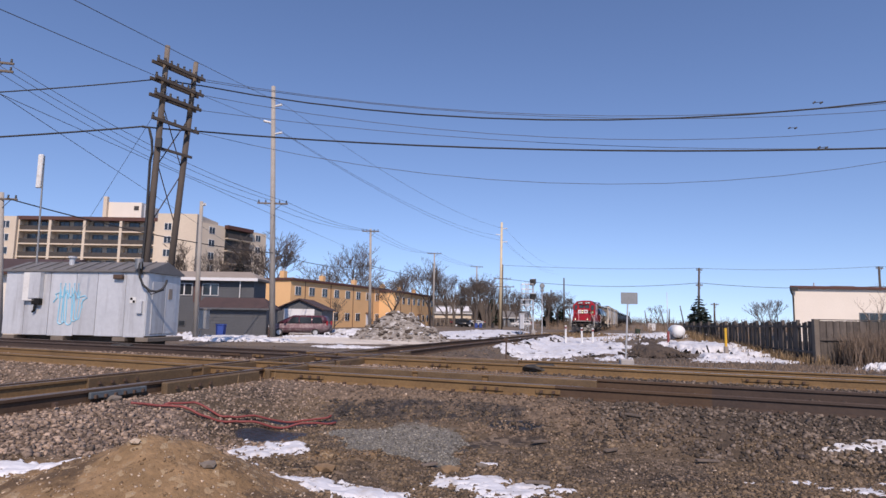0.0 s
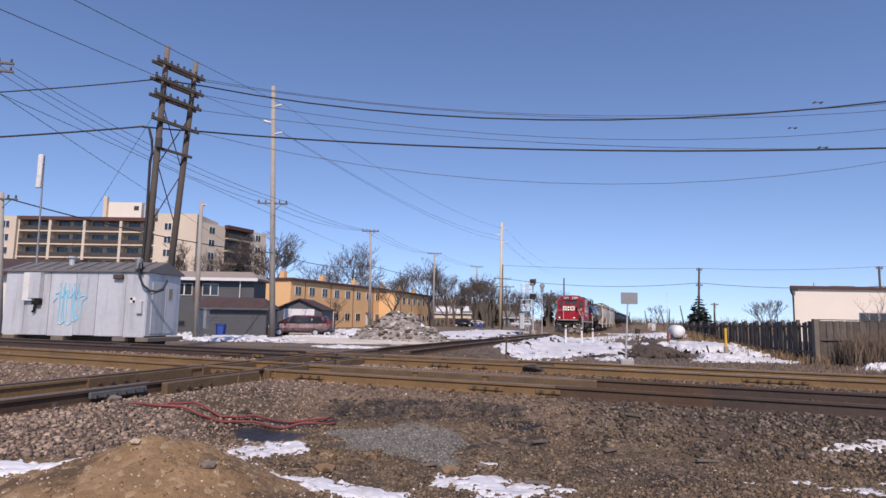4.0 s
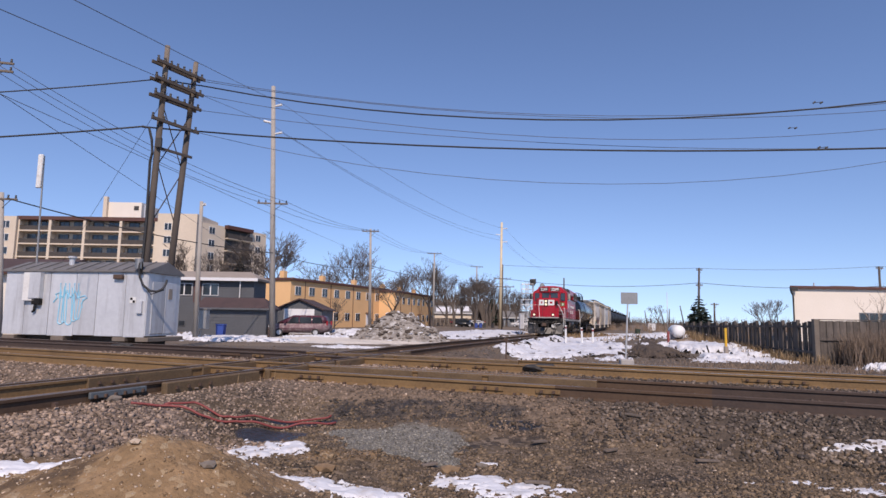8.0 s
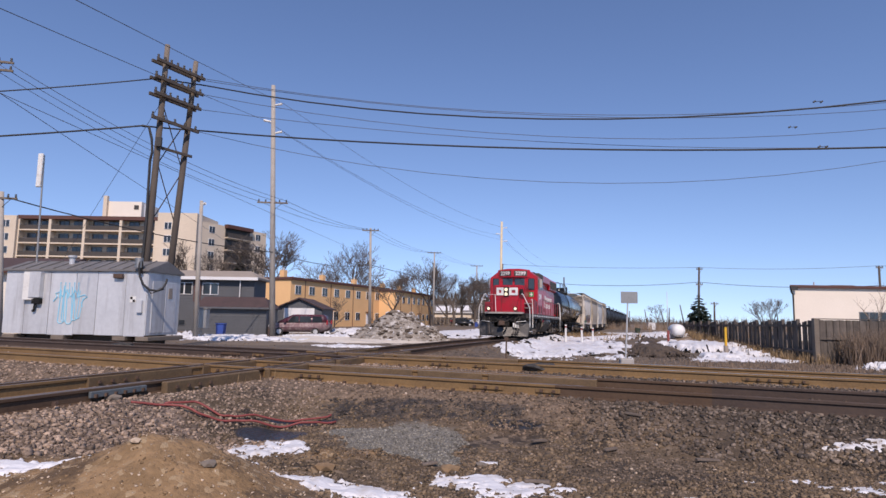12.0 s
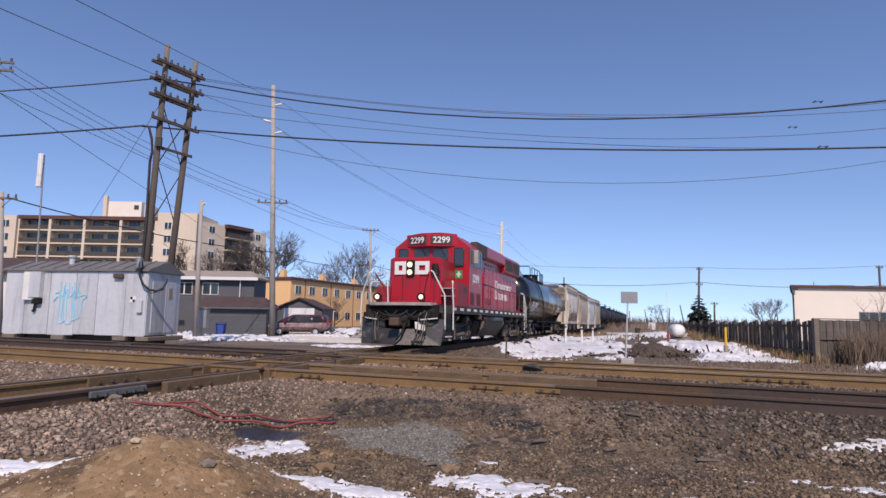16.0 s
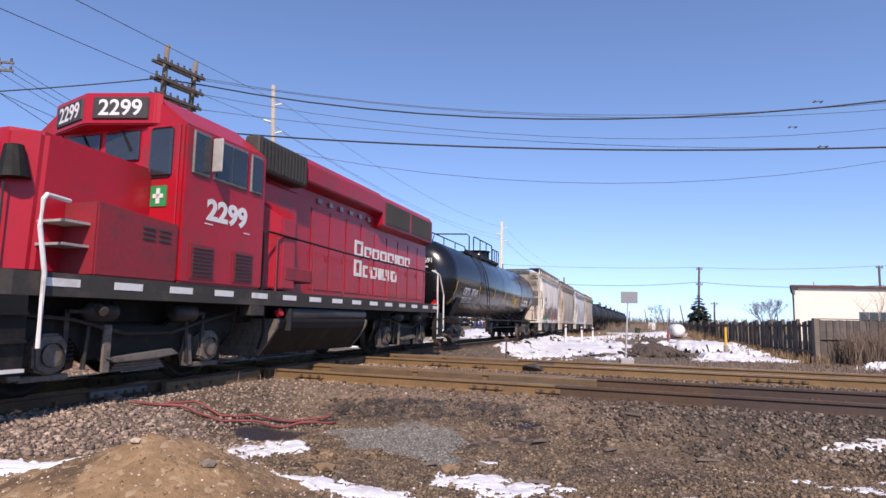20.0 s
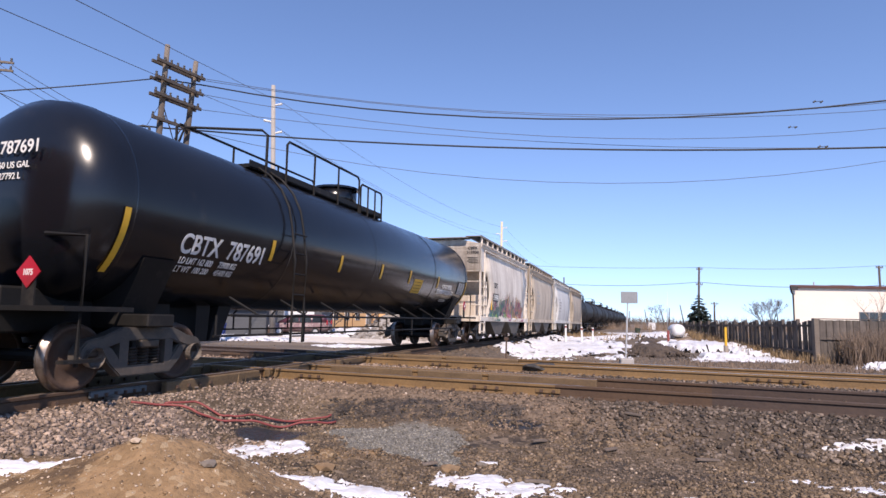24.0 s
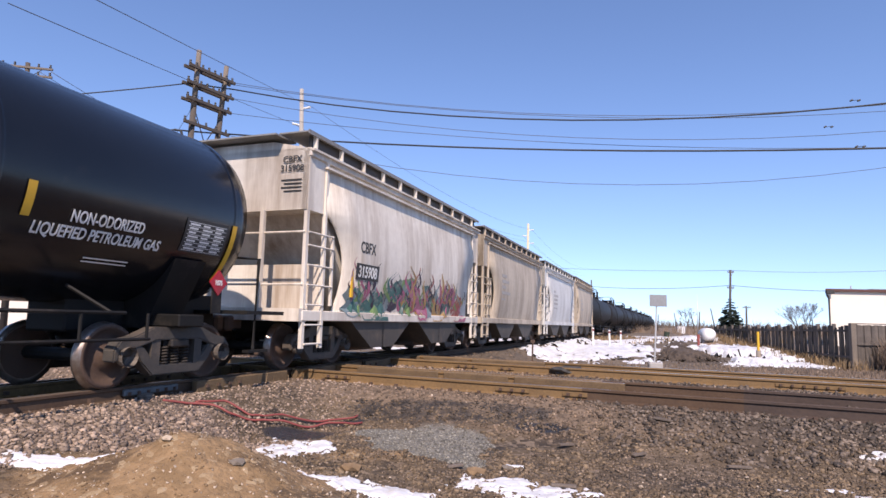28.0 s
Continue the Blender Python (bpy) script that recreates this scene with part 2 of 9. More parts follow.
def tube(pts, r, n=6, bm=None):
    """A bent tube through the points."""
    bm = bm or bmesh.new()
    pts = [Vector(p) for p in pts]
    rings = []
    for i, p in enumerate(pts):
        d = (pts[min(i + 1, len(pts) - 1)] - pts[max(i - 1, 0)]).normalized()
        side = d.cross(Vector((0, 0, 1)))
        side = side.normalized() if side.length > 1e-3 else Vector((1, 0, 0))
        up = side.cross(d)
        rings.append([bm.verts.new(p + (side * math.cos(a) + up * math.sin(a)) * r) for a in [2 * math.pi * k / n for k in range(n)]])
    for a, b in zip(rings, rings[1:]):
        for k in range(n):
            bm.faces.new((a[k], a[(k + 1) % n], b[(k + 1) % n], b[k]))
    bm.faces.new(rings[0][::-1]), bm.faces.new(rings[-1])
    return bm


def sheet_prism(poly, a, b, axis="y", bm=None, bevel=0.0):
    """A polygon drawn in two axes, drawn out along the third from a to b. axis y: points are (x, z); x: (y, z); z: (x, y)."""
    bm = bm or bmesh.new()
    at = {"y": lambda p, d: (p[0], d, p[1]), "x": lambda p, d: (d, p[0], p[1]), "z": lambda p, d: (p[0], p[1], d)}[axis]
    r0, r1 = [bm.verts.new(at(p, a)) for p in poly], [bm.verts.new(at(p, b)) for p in poly]
    fs = [bm.faces.new(r0), bm.faces.new(r1[::-1])]
    n = len(poly)
    for i in range(n):
        fs.append(bm.faces.new((r0[i], r1[i], r1[(i + 1) % n], r0[(i + 1) % n])))
    bmesh.ops.recalc_face_normals(bm, faces=fs)
    if bevel:
        es = {e for f in fs for e in f.edges}
        bmesh.ops.bevel(bm, geom=list(es), offset=bevel, segments=2, affect="EDGES")
    return bm


def turned(profile, axis_z=0.0, n=32, bm=None):
    """A body turned round an axis along X at height axis_z: profile of (x, radius)."""
    bm = bm or bmesh.new()
    rings = []
    for x, r in profile:
        if r < 1e-4:
            rings.append([bm.verts.new((x, 0, axis_z))])
        else:
            rings.append([bm.verts.new((x, r * math.cos(a), axis_z + r * math.sin(a))) for a in [2 * math.pi * k / n for k in range(n)]])
    for a, b in zip(rings, rings[1:]):
        for k in range(n):
            q = (k + 1) % n
            if len(a) == 1:
                bm.faces.new((a[0], b[q], b[k]))
            elif len(b) == 1:
                bm.faces.new((a[k], a[q], b[0]))
            else:
                bm.faces.new((a[k], a[q], b[q], b[k]))
    bmesh.ops.recalc_face_normals(bm, faces=bm.faces[:])
    return bm


def text(name, words, size, material, parent, m, label="", squeeze=1.0, weight=0.018):
    cu = bpy.data.curves.new(name, "FONT")
    cu.body, cu.size, cu.extrude, cu.align_x, cu.offset = words, size, 0.002, "CENTER", size * weight
    tmp = bpy.data.objects.new(name, cu)
    scene.collection.objects.link(tmp)
    me = bpy.data.meshes.new_from_object(tmp.evaluated_get(bpy.context.evaluated_depsgraph_get()))
    bpy.data.objects.remove(tmp)
    me.name = name
    me.transform(Matrix.Diagonal((squeeze, 1, 1, 1)))
    me.materials.clear()
    me.materials.append(material)
    ob = new(name, me)
    ob.parent = parent
    ob.matrix_basis = m
    if label:
        ob["label"] = label
    return ob


def mesh_of(name, verts, faces, material, smooth=False):
    me = bpy.data.meshes.new(name)
    me.from_pydata(verts, [], faces)
    if smooth:
        me.polygons.foreach_set("use_smooth", [True] * len(me.polygons))
    for m in material if isinstance(material, (list, tuple)) else [material]:
        me.materials.append(m)
    return new(name, me)


# ---------- plan: the line the train runs on, and the two lines across it ----------
KNOT_S = [-12.0, -2.0, 6.0, 14.0, 22.0, 32.0, 45.0, 58.0, 70.0]
KNOT_H = [12.8, 15.7, 18.0, 18.3, 18.0, 18.4, 17.8, 18.3, 18.4]
_S = np.arange(-90.0, 520.0, 0.25)
_H = np.radians(np.interp(_S, KNOT_S, KNOT_H))
_X = np.concatenate([[0], np.cumsum((np.sin(_H[1:]) + np.sin(_H[:-1])) * 0.125)])
_Y = np.concatenate([[0], np.cumsum((np.cos(_H[1:]) + np.cos(_H[:-1])) * 0.125)])
_k = int(np.argmin(abs(_S)))
_X += -7.6486 - _X[_k]
_Y += 0.7889 - _Y[_k]


def line_z(s):
    """The train's line falls a little beyond the crossing."""
    return -0.38 * float(np.clip((s - 22.0) / 58.0, 0, 1)) ** 1.25


def line(s, off=0.0):
    """A point of the train's line; off: metres to the far side of its axis."""
    h = float(np.interp(s, _S, _H))
    return Vector((float(np.interp(s, _S, _X)) - math.cos(h) * off, float(np.interp(s, _S, _Y)) + math.sin(h) * off, line_z(s)))


CROSS_D = Vector((0.915, -0.4035, 0)).normalized()  # direction of the two crossing lines
CROSS_N = Vector((0.4035, 0.915, 0)).normalized()
CROSS = (10.1, 14.15)  # their distances from the camera's foot


def cross(i, u, off=0.0):
    return CROSS_N * (CROSS[i] + off) + CROSS_D * u


# ---------- ground ----------
def smooth01(x):
    x = np.clip(x, 0, 1)
    return x * x * (3 - 2 * x)


def line_off(x, y):
    """Distance from the train's axis, and the height of its rails there."""
    xi = np.interp(y, _Y, _X)
    hi = np.interp(y, _Y, _H)
    s = np.interp(y, _Y, _S)
    z = -0.38 * np.clip((s - 22.0) / 58.0, 0, 1) ** 1.25
    return (x - xi) * np.cos(hi), z


def hash_noise(x, y, seed=0):
    xi, yi = np.floor(x), np.floor(y)
    fx, fy = smooth01(x - xi), smooth01(y - yi)

    def h(a, b):
        v = np.sin(a * 127.1 + b * 311.7 + seed * 74.7) * 43758.5453
        return v - np.floor(v)
    return (h(xi, yi) * (1 - fx) + h(xi + 1, yi) * fx) * (1 - fy) + (h(xi, yi + 1) * (1 - fx) + h(xi + 1, yi + 1) * fx) * fy


def fractal(x, y, seed=0, octaves=4):
    t, a = 0, 0.5
    for o in range(octaves):
        t = t + a * (hash_noise(x * 2 ** o, y * 2 ** o, seed + o) - 0.5)
        a *= 0.5
    return t


BASE = -0.62


def ground_z(x, y):
    x, y = np.asarray(x, float), np.asarray(y, float)
    z = np.full(np.broadcast(x, y).shape, BASE)
    z = z + 0.10 * fractal(x * 0.35, y * 0.35, 1) + 0.05 * fractal(x * 1.7, y * 1.7, 7)
    # beds of the crossing lines
    d = x * CROSS_N.x + y * CROSS_N.y
    m = (CROSS[0] + CROSS[1]) / 2
    bed = smooth01((4.4 - np.abs(d - m)) / 1.5)
    z = z + (-0.185 - z) * bed
    # bed of the train's line
    o, rz = line_off(x, y)
    bed = smooth01((2.9 - np.abs(o)) / 1.5)
    z = np.where(np.abs(o) < 3.0, np.maximum(z, z + (rz - 0.185 - z) * bed), z)
    # heap of soil near the camera
    hx, hy = (x + 2.5) / 0.95, (y - 5.35) / 0.75
    heap = np.exp(-(hx * hx + hy * hy) * 0.9)
    z = z + 0.55 * heap * (1 + 0.5 * fractal(x * 2.2, y * 2.2, 3))
    hx, hy = (x + 1.0) / 0.72, (y - 6.7) / 0.4
    heap = np.maximum(heap, np.exp(-(hx * hx + hy * hy)))
    z = z + 0.17 * np.exp(-(hx * hx + hy * hy)) * (1 + 0.8 * fractal(x * 3.1, y * 3.1, 13))
    # clods and trodden lumps near the camera
    near = smooth01((11.0 - y) / 2.0)
    z = z + near * (0.035 + 0.05 * heap) * fractal(x * 5.5, y * 5.5, 23) + near * 0.02 * np.maximum(fractal(x * 2.3, y * 4.0, 29), 0) * 3
    # made-up ground under the signal hut
    hx, hy = (x + 14.9) / 4.6, (y - 25.5 + (x + 14.9) * 0.14) / 1.25
    z = z + 0.45 * np.exp(-hx ** 4 - hy * hy)
    # bank beside the fence
    hx, hy = (x - 18.0) / 7.5, (y - 42.0) / 10.0
    z = z + 0.75 * np.exp(-(hx * hx + hy * hy))
    return z


def axis_steps(fine0, fine1, step, far0, far1, grow=1.13):
    a = list(np.arange(fine0, fine1, step))
    d, x = step, fine0
    left = []
    while x > far0:
        d *= grow
        x -= d
        left.append(x)
    d, x = step, a[-1]
    right = []
    while x < far1:
        d *= grow
        x += d
        right.append(x)
    return np.array(left[::-1] + a + right)


gx, gy = axis_steps(-9, 9, 0.065, -1500, 1500), axis_steps(4.2, 15, 0.065, -900, 3000)
GX, GY = np.meshgrid(gx, gy)
GZ = ground_z(GX, GY)
nx, ny = len(gx), len(gy)
idx = np.arange(nx * ny).reshape(ny, nx)
quads = np.stack([idx[:-1, :-1], idx[:-1, 1:], idx[1:, 1:], idx[1:, :-1]], -1).reshape(-1, 4)


def ground_material():
    """Brown gravelly soil with ballast beside the tracks, a dark oily strip, a patch of fine grey gravel and damp hollows."""
    m = bpy.data.materials.new("gravelly_soil")
    m.use_nodes = True
    n, l = m.node_tree.nodes, m.node_tree.links
    b = n["Principled BSDF"]
    tc = n.new("ShaderNodeTexCoord")
    sep = n.new("ShaderNodeSeparateXYZ")
    l.new(tc.outputs["Object"], sep.inputs[0])

    def math_(op, a, c=None, clamp=False):
        q = n.new("ShaderNodeMath")
        q.operation, q.use_clamp = op, clamp
        for i, v in enumerate((a, c)):
            if v is None:
                continue
            if isinstance(v, (int, float)):
                q.inputs[i].default_value = v
            else:
                l.new(v, q.inputs[i])
        return q.outputs[0]

    def nz(scale, detail=5, rough=0.6):
        t = n.new("ShaderNodeTexNoise")
        t.inputs["Scale"].default_value, t.inputs["Detail"].default_value, t.inputs["Roughness"].default_value = scale, detail, rough
        l.new(tc.outputs["Object"], t.inputs["Vector"])
        return t.outputs["Fac"]

    def mix(f, a, c):
        x = n.new("ShaderNodeMix")
        x.data_type = "RGBA"
        l.new(f, x.inputs[0])
        for i, v in ((6, a), (7, c)):
            if isinstance(v, tuple):
                x.inputs[i].default_value = (*v, 1)
            else:
                l.new(v, x.inputs[i])
        return x.outputs[2]

    def step(v, lo, hi):
        r = n.new("ShaderNodeMapRange")
        r.interpolation_type = "SMOOTHSTEP"
        r.inputs["From Min"].default_value, r.inputs["From Max"].default_value = lo, hi
        l.new(v, r.inputs["Value"])
        return r.outputs["Result"]

    def blob(cx, cy, rx, ry, wob=0.6, turn=0.0):
        ca, sa = math.cos(radians(turn)), math.sin(radians(turn))
        ux, uy = math_("SUBTRACT", sep.outputs[0], cx), math_("SUBTRACT", sep.outputs[1], cy)
        dx = math_("DIVIDE", math_("ADD", math_("MULTIPLY", ux, ca), math_("MULTIPLY", uy, sa)), rx)
        dy = math_("DIVIDE", math_("SUBTRACT", math_("MULTIPLY", uy, ca), math_("MULTIPLY", ux, sa)), ry)
        r = math_("ADD", math_("MULTIPLY", dx, dx), math_("MULTIPLY", dy, dy))
        r = math_("ADD", r, math_("MULTIPLY", math_("SUBTRACT", nz(1.9), 0.5), wob * 3))
        return math_("SUBTRACT", 1.0, step(r, 0.6, 1.15))

    coarse, mid, fine = nz(0.5), nz(5), nz(38, 3)
    patch = nz(1.3, 6, 0.65)
    col = mix(step(coarse, 0.35, 0.65), (0.105, 0.073, 0.041), (0.062, 0.044, 0.027))
    col = mix(step(mid, 0.42, 0.66), col, (0.135, 0.098, 0.062))
    col = mix(step(patch, 0.5, 0.62), col, (0.034, 0.025, 0.018))
    vor = n.new("ShaderNodeTexVoronoi")
    vor.inputs["Scale"].default_value = 17
    l.new(tc.outputs["Object"], vor.inputs["Vector"])
    hsv = n.new("ShaderNodeSeparateColor")
    l.new(vor.outputs["Color"], hsv.inputs[0])
    col = mix(step(hsv.outputs[0], 0.66, 0.92), col, (0.2, 0.15, 0.105))
    d = math_("ADD", math_("MULTIPLY", sep.outputs[0], CROSS_N.x), math_("MULTIPLY", sep.outputs[1], CROSS_N.y))
    near_tracks = math_("SUBTRACT", 1.0, step(math_("ADD", math_("ABSOLUTE", math_("SUBTRACT", d, 12.1)), math_("MULTIPLY", math_("SUBTRACT", mid, 0.5), 1.5)), 3.3, 4.4))
    bal = mix(step(hsv.outputs[1], 0.2, 0.8), (0.12, 0.086, 0.058), (0.21, 0.152, 0.103))
    grime = step(math_("ADD", sep.outputs[0], math_("MULTIPLY", math_("SUBTRACT", patch, 0.5), 5.0)), 1.4, 4.0)
    bal = mix(grime, bal, (0.062, 0.047, 0.034))
    col = mix(near_tracks, col, bal)
    far_flat = step(sep.outputs[1], 19, 30)
    col = mix(far_flat, col, mix(step(nz(0.12), 0.4, 0.6), (0.19, 0.145, 0.1), (0.12, 0.095, 0.07)))
    pale = blob(-5.2, 7.2, 2.3, 1.7, 0.4)
    col = mix(pale, col, mix(step(hsv.outputs[1], 0.2, 0.8), (0.15, 0.11, 0.085), (0.26, 0.2, 0.16)))
    heap = blob(-2.5, 5.35, 1.45, 1.0, 0.12)
    soil = mix(step(mid, 0.36, 0.66), (0.2, 0.128, 0.062), (0.29, 0.188, 0.095))
    soil = mix(step(patch, 0.52, 0.64), soil, (0.1, 0.064, 0.034))
    soil = mix(step(hsv.outputs[2], 0.86, 0.95), soil, (0.33, 0.24, 0.14))
    col = mix(heap, col, soil)
    col = mix(blob(-1.15, 6.85, 0.85, 0.42, 0.35), col, soil)
    grey = math_("MAXIMUM", blob(-0.45, 8.0, 0.85, 1.05, 0.6), blob(-1.05, 8.65, 0.6, 0.34, 0.5, -10))
    grey = math_("MAXIMUM", grey, blob(-0.1, 7.1, 0.34, 0.52, 0.5, 30))
    col = mix(grey, col, mix(step(fine, 0.4, 0.62), (0.125, 0.117, 0.1), (0.235, 0.222, 0.195)))
    oil = blob(-0.35, 9.4, 1.85, 0.36, 0.5, -18)
    oil = math_("MULTIPLY", math_("MULTIPLY", oil, step(patch, 0.3, 0.62)), step(mid, 0.3, 0.55))
    col = mix(oil, col, (0.026, 0.023, 0.021))
    wet = blob(-2.25, 8.35, 0.5, 0.36, 0.25, 20)
    wet = math_("MAXIMUM", wet, blob(-2.05, 9.2, 0.62, 0.13, 0.3, 27))
    wet = math_("MAXIMUM", wet, blob(1.05, 8.6, 0.42, 0.13, 0.5, -20))
    col = mix(wet, col, (0.035, 0.036, 0.04))
    l.new(col, b.inputs["Base Color"])
    rough = math_("SUBTRACT", 0.92, math_("MULTIPLY", wet, 0.72))
    rough = math_("SUBTRACT", rough, math_("MULTIPLY", oil, 0.42))
    l.new(rough, b.inputs["Roughness"])
    bp = n.new("ShaderNodeBump")
    bp.inputs["Strength"].default_value, bp.inputs["Distance"].default_value = 0.8, 0.025
    l.new(math_("ADD", math_("MULTIPLY", vor.outputs["Distance"], -0.8), fine), bp.inputs["Height"])
    l.new(bp.outputs["Normal"], b.inputs["Normal"])
    return m


M["ground"] = ground_material()
ground = mesh_of("ground", np.stack([GX, GY, GZ], -1).reshape(-1, 3).tolist(), quads.tolist(), M["ground"], True)
tagged(ground, "brown gravelly soil with ballast and patches of melt water", "ground", kind="structure")


# ---------- tracks ----------
RAIL = [(-0.076, -0.186), (0.076, -0.186), (0.076, -0.174), (0.014, -0.155), (0.012, -0.05), (0.037, -0.036), (0.037, -0.006), (0.03, 0.0), (-0.03, 0.0), (-0.037, -0.006), (-0.037, -0.036), (-0.012, -0.05), (-0.014, -0.155), (-0.076, -0.174)]


def rail(name, pts, parent, material, label="", head=None):
    """A flat-bottomed rail along the points (its head at their height); its running face is a second material."""
    verts, faces, n = [], [], len(RAIL)
    for i, p in enumerate(pts):
        d = (pts[min(i + 1, len(pts) - 1)] - pts[max(i - 1, 0)])
        d.z = 0
        d.normalize()
        side = Vector((d.y, -d.x, 0))
        verts += [tuple(p + side * a + Vector((0, 0, z))) for a, z in RAIL]
    for i in range(len(pts) - 1):
        for k in range(n):
            q = (k + 1) % n
            faces.append((i * n + k, i * n + q, (i + 1) * n + q, (i + 1) * n + k))
    faces += [tuple(range(n))[::-1], tuple(range((len(pts) - 1) * n, len(pts) * n))]
    ob = mesh_of(name, verts, faces, [material, head or M["rail_top"]])
    ids = [1 if (f < len(faces) - 2 and f % n == 7) else 0 for f in range(len(faces))]
    ob.data.polygons.foreach_set("material_index", ids)
    ob.parent = parent
    if label:
        ob["label"] = label
    return ob


main_lines = []
for i, nm in enumerate(("track_near", "track_far")):
    t = thing(nm, label="main line track of worn rails in brown ballast", category="railway track", kind="structure")
    mid = -7.2 if i else -4.6  # where the train's line crosses
    for off in (-0.7525, 0.7525):
        for lo, hi, m in ((-240, mid - 1.2, M["rail_tan"] if i == 0 else M["rail_dark"]), (mid - 1.2, mid + 2.4, M["rail_tan"]), (mid + 2.4, mid + 4.6, M["rail_mid"] if i == 0 else M["rail_tan"]), (mid + 4.6, 240, M["rail_dark"] if i == 0 else M["rail_tan"])):
            us = [lo] + [u for u in np.arange(-240, 241, 8.0) if lo < u < hi] + [hi]
            rail("rail", [cross(i, u, off) for u in us], t, m, "", M["rail_mid"] if i == 0 and lo > mid else (M["rail_bright"] if lo > mid + 3 else M["rail_worn"]))
    for off in (-0.61, 0.61):
        rail("guard_rail", [cross(i, u, off) + Vector((0, 0, -0.012)) for u in np.arange(mid - 3.6, mid + 3.1, 0.8)], t, M["rail_tan"], "short guard rail")
        for u in (mid - 5.2,):
            b0 = part("joint_bar", box(-0.35, 0.35, -0.016, 0.016, -0.13, -0.06, bevel=0.012), M["rail_mid"], t)
            b0.matrix_basis = Matrix.Translation(cross(i, u, off * 1.28)) @ Matrix.Rotation(math.atan2(CROSS_D.y, CROSS_D.x), 4, "Z")
    main_lines.append(t)
train_line = thing("track_train", label="single track crossing the main lines on a diamond", category="railway track", kind="structure")
for off in (-0.7525, 0.7525):
    rail("rail", [line(s, off) for s in list(np.arange(-70, 110, 2.0)) + list(np.arange(110, 440, 15.0))], train_line, M["rail_mid"], "", M["rail_worn"])
for off in (-0.6, 0.6):
    rail("guard_rail", [line(s, off) + Vector((0, 0, -0.012)) for s in np.arange(5.0, 21.0, 1.0)], train_line, M["rail_tan"], "guard rail through the crossing", M["rail_worn"])
for s0, s1, off in ((3.6, 5.0, -0.84), (7.8, 8.75, -0.84), (1.0, 2.6, 0.84), (4.4, 6.4, 0.84), (6.0, 7.4, -0.63)):
    bm = bmesh.new()
    for k in range(6):
        p = line(s0 + (s1 - s0) * (k + 0.5) / 6, off)
        box(p.x - 0.02, p.x + 0.02, p.y - 0.02, p.y + 0.02, -0.115, -0.07, bm=bm)
    part("joint_bolt", bm, M["rust"], train_line)
    a, b = line(s0, off * 0.97), line(s1, off * 0.97)
    bm = box(0, (b - a).length, -0.022, 0.022, -0.12, -0.035, bevel=0.01)
    part("joint_bar", bm, mat("blue_grey_paint", (0.12, 0.145, 0.16), (0.08, 0.09, 0.095), 0.6, bump=0.1) if s0 == 7.8 else M["rail_dark"], train_line, "blue-grey painted joint bar" if s0 == 7.8 else "bolted joint bar").matrix_basis = Matrix.Translation(a) @ Matrix.Rotation(math.atan2(b.y - a.y, b.x - a.x), 4, "Z")
# castings of the diamond: wide flangeway blocks beside the train's rails between the main lines' rails
diamond = thing("diamond_crossing", label="brown cast steel diamond crossing of two lines", category="rail crossing", kind="structure")
for off in (-0.7525, 0.7525):
    for s0, s1 in ((9.0, 11.3), (11.6, 14.2), (14.4, 17.0), (17.2, 19.0)):
        for side in (-1, 1):
            a, b = line(s0, off + side * 0.15), line(s1, off + side * 0.15)
            bm = box(0, (b - a).length, -0.055, 0.055, -0.24, -0.012, bevel=0.015)
            part("casting", bm, M["casting"], diamond).matrix_basis = Matrix.Translation(a) @ Matrix.Rotation(math.atan2(b.y - a.y, b.x - a.x), 4, "Z")
BOLT = bmesh.new()
box(-0.022, 0.022, -0.03, 0.03, -0.022, 0.022, bm=BOLT)
bolt_mesh = bpy.data.meshes.new("bolt")
BOLT.to_mesh(bolt_mesh)
BOLT.free()
bolt_mesh.materials.append(M["rust"])


def bolt(p, d, parent):
    ob = new("bolt", bolt_mesh)
    ob.parent = parent
    ob.matrix_basis = Matrix.Translation(p) @ Matrix.Rotation(math.atan2(d.y, d.x), 4, "Z")


for i, mid in ((0, -4.6), (1, -7.2)):
    for off in (-0.7525, 0.7525):
        side = -1 if off > 0 else 1
        for u0, u1 in ((mid - 2.6, mid - 0.72), (mid - 0.6, mid + 0.72), (mid + 0.84, mid + 2.8)):
            bm = box(0, u1 - u0, -0.05, 0.05, -0.24, -0.016, bevel=0.015)
            part("casting", bm, M["casting"], diamond).matrix_basis = Matrix.Translation(cross(i, u0, off + side * 0.15)) @ Matrix.Rotation(math.atan2(CROSS_D.y, CROSS_D.x), 4, "Z")
        # bolted joint bars on the side towards the camera
        for u0, n_ in ((mid + 1.0, 3), (mid + 2.1, 2), (mid - 2.4, 3), (mid - 4.4, 2)) + (((mid + 7.75, 6),) if i and off < 0 else ()):
            bar = box(0, 0.19 * n_, -0.012, 0.012 if n_ < 6 else 0.004, -0.13, -0.062, bevel=0.003)
            part("joint_bar", bar, M["rail_tan"], main_lines[i]).matrix_basis = Matrix.Translation(cross(i, u0, off - 0.026)) @ Matrix.Rotation(math.atan2(CROSS_D.y, CROSS_D.x), 4, "Z")
            for k in range(n_):
                bolt(cross(i, u0 + 0.095 + 0.19 * k, off - 0.045) + Vector((0, 0, -0.097)), CROSS_D, main_lines[i])
        # worn spike heads along the foot of each rail
        for k in range(22):
            bolt(cross(i, mid - 5.5 + 0.52 * k, off - 0.1) + Vector((0, 0, -0.165)), CROSS_D, main_lines[i])
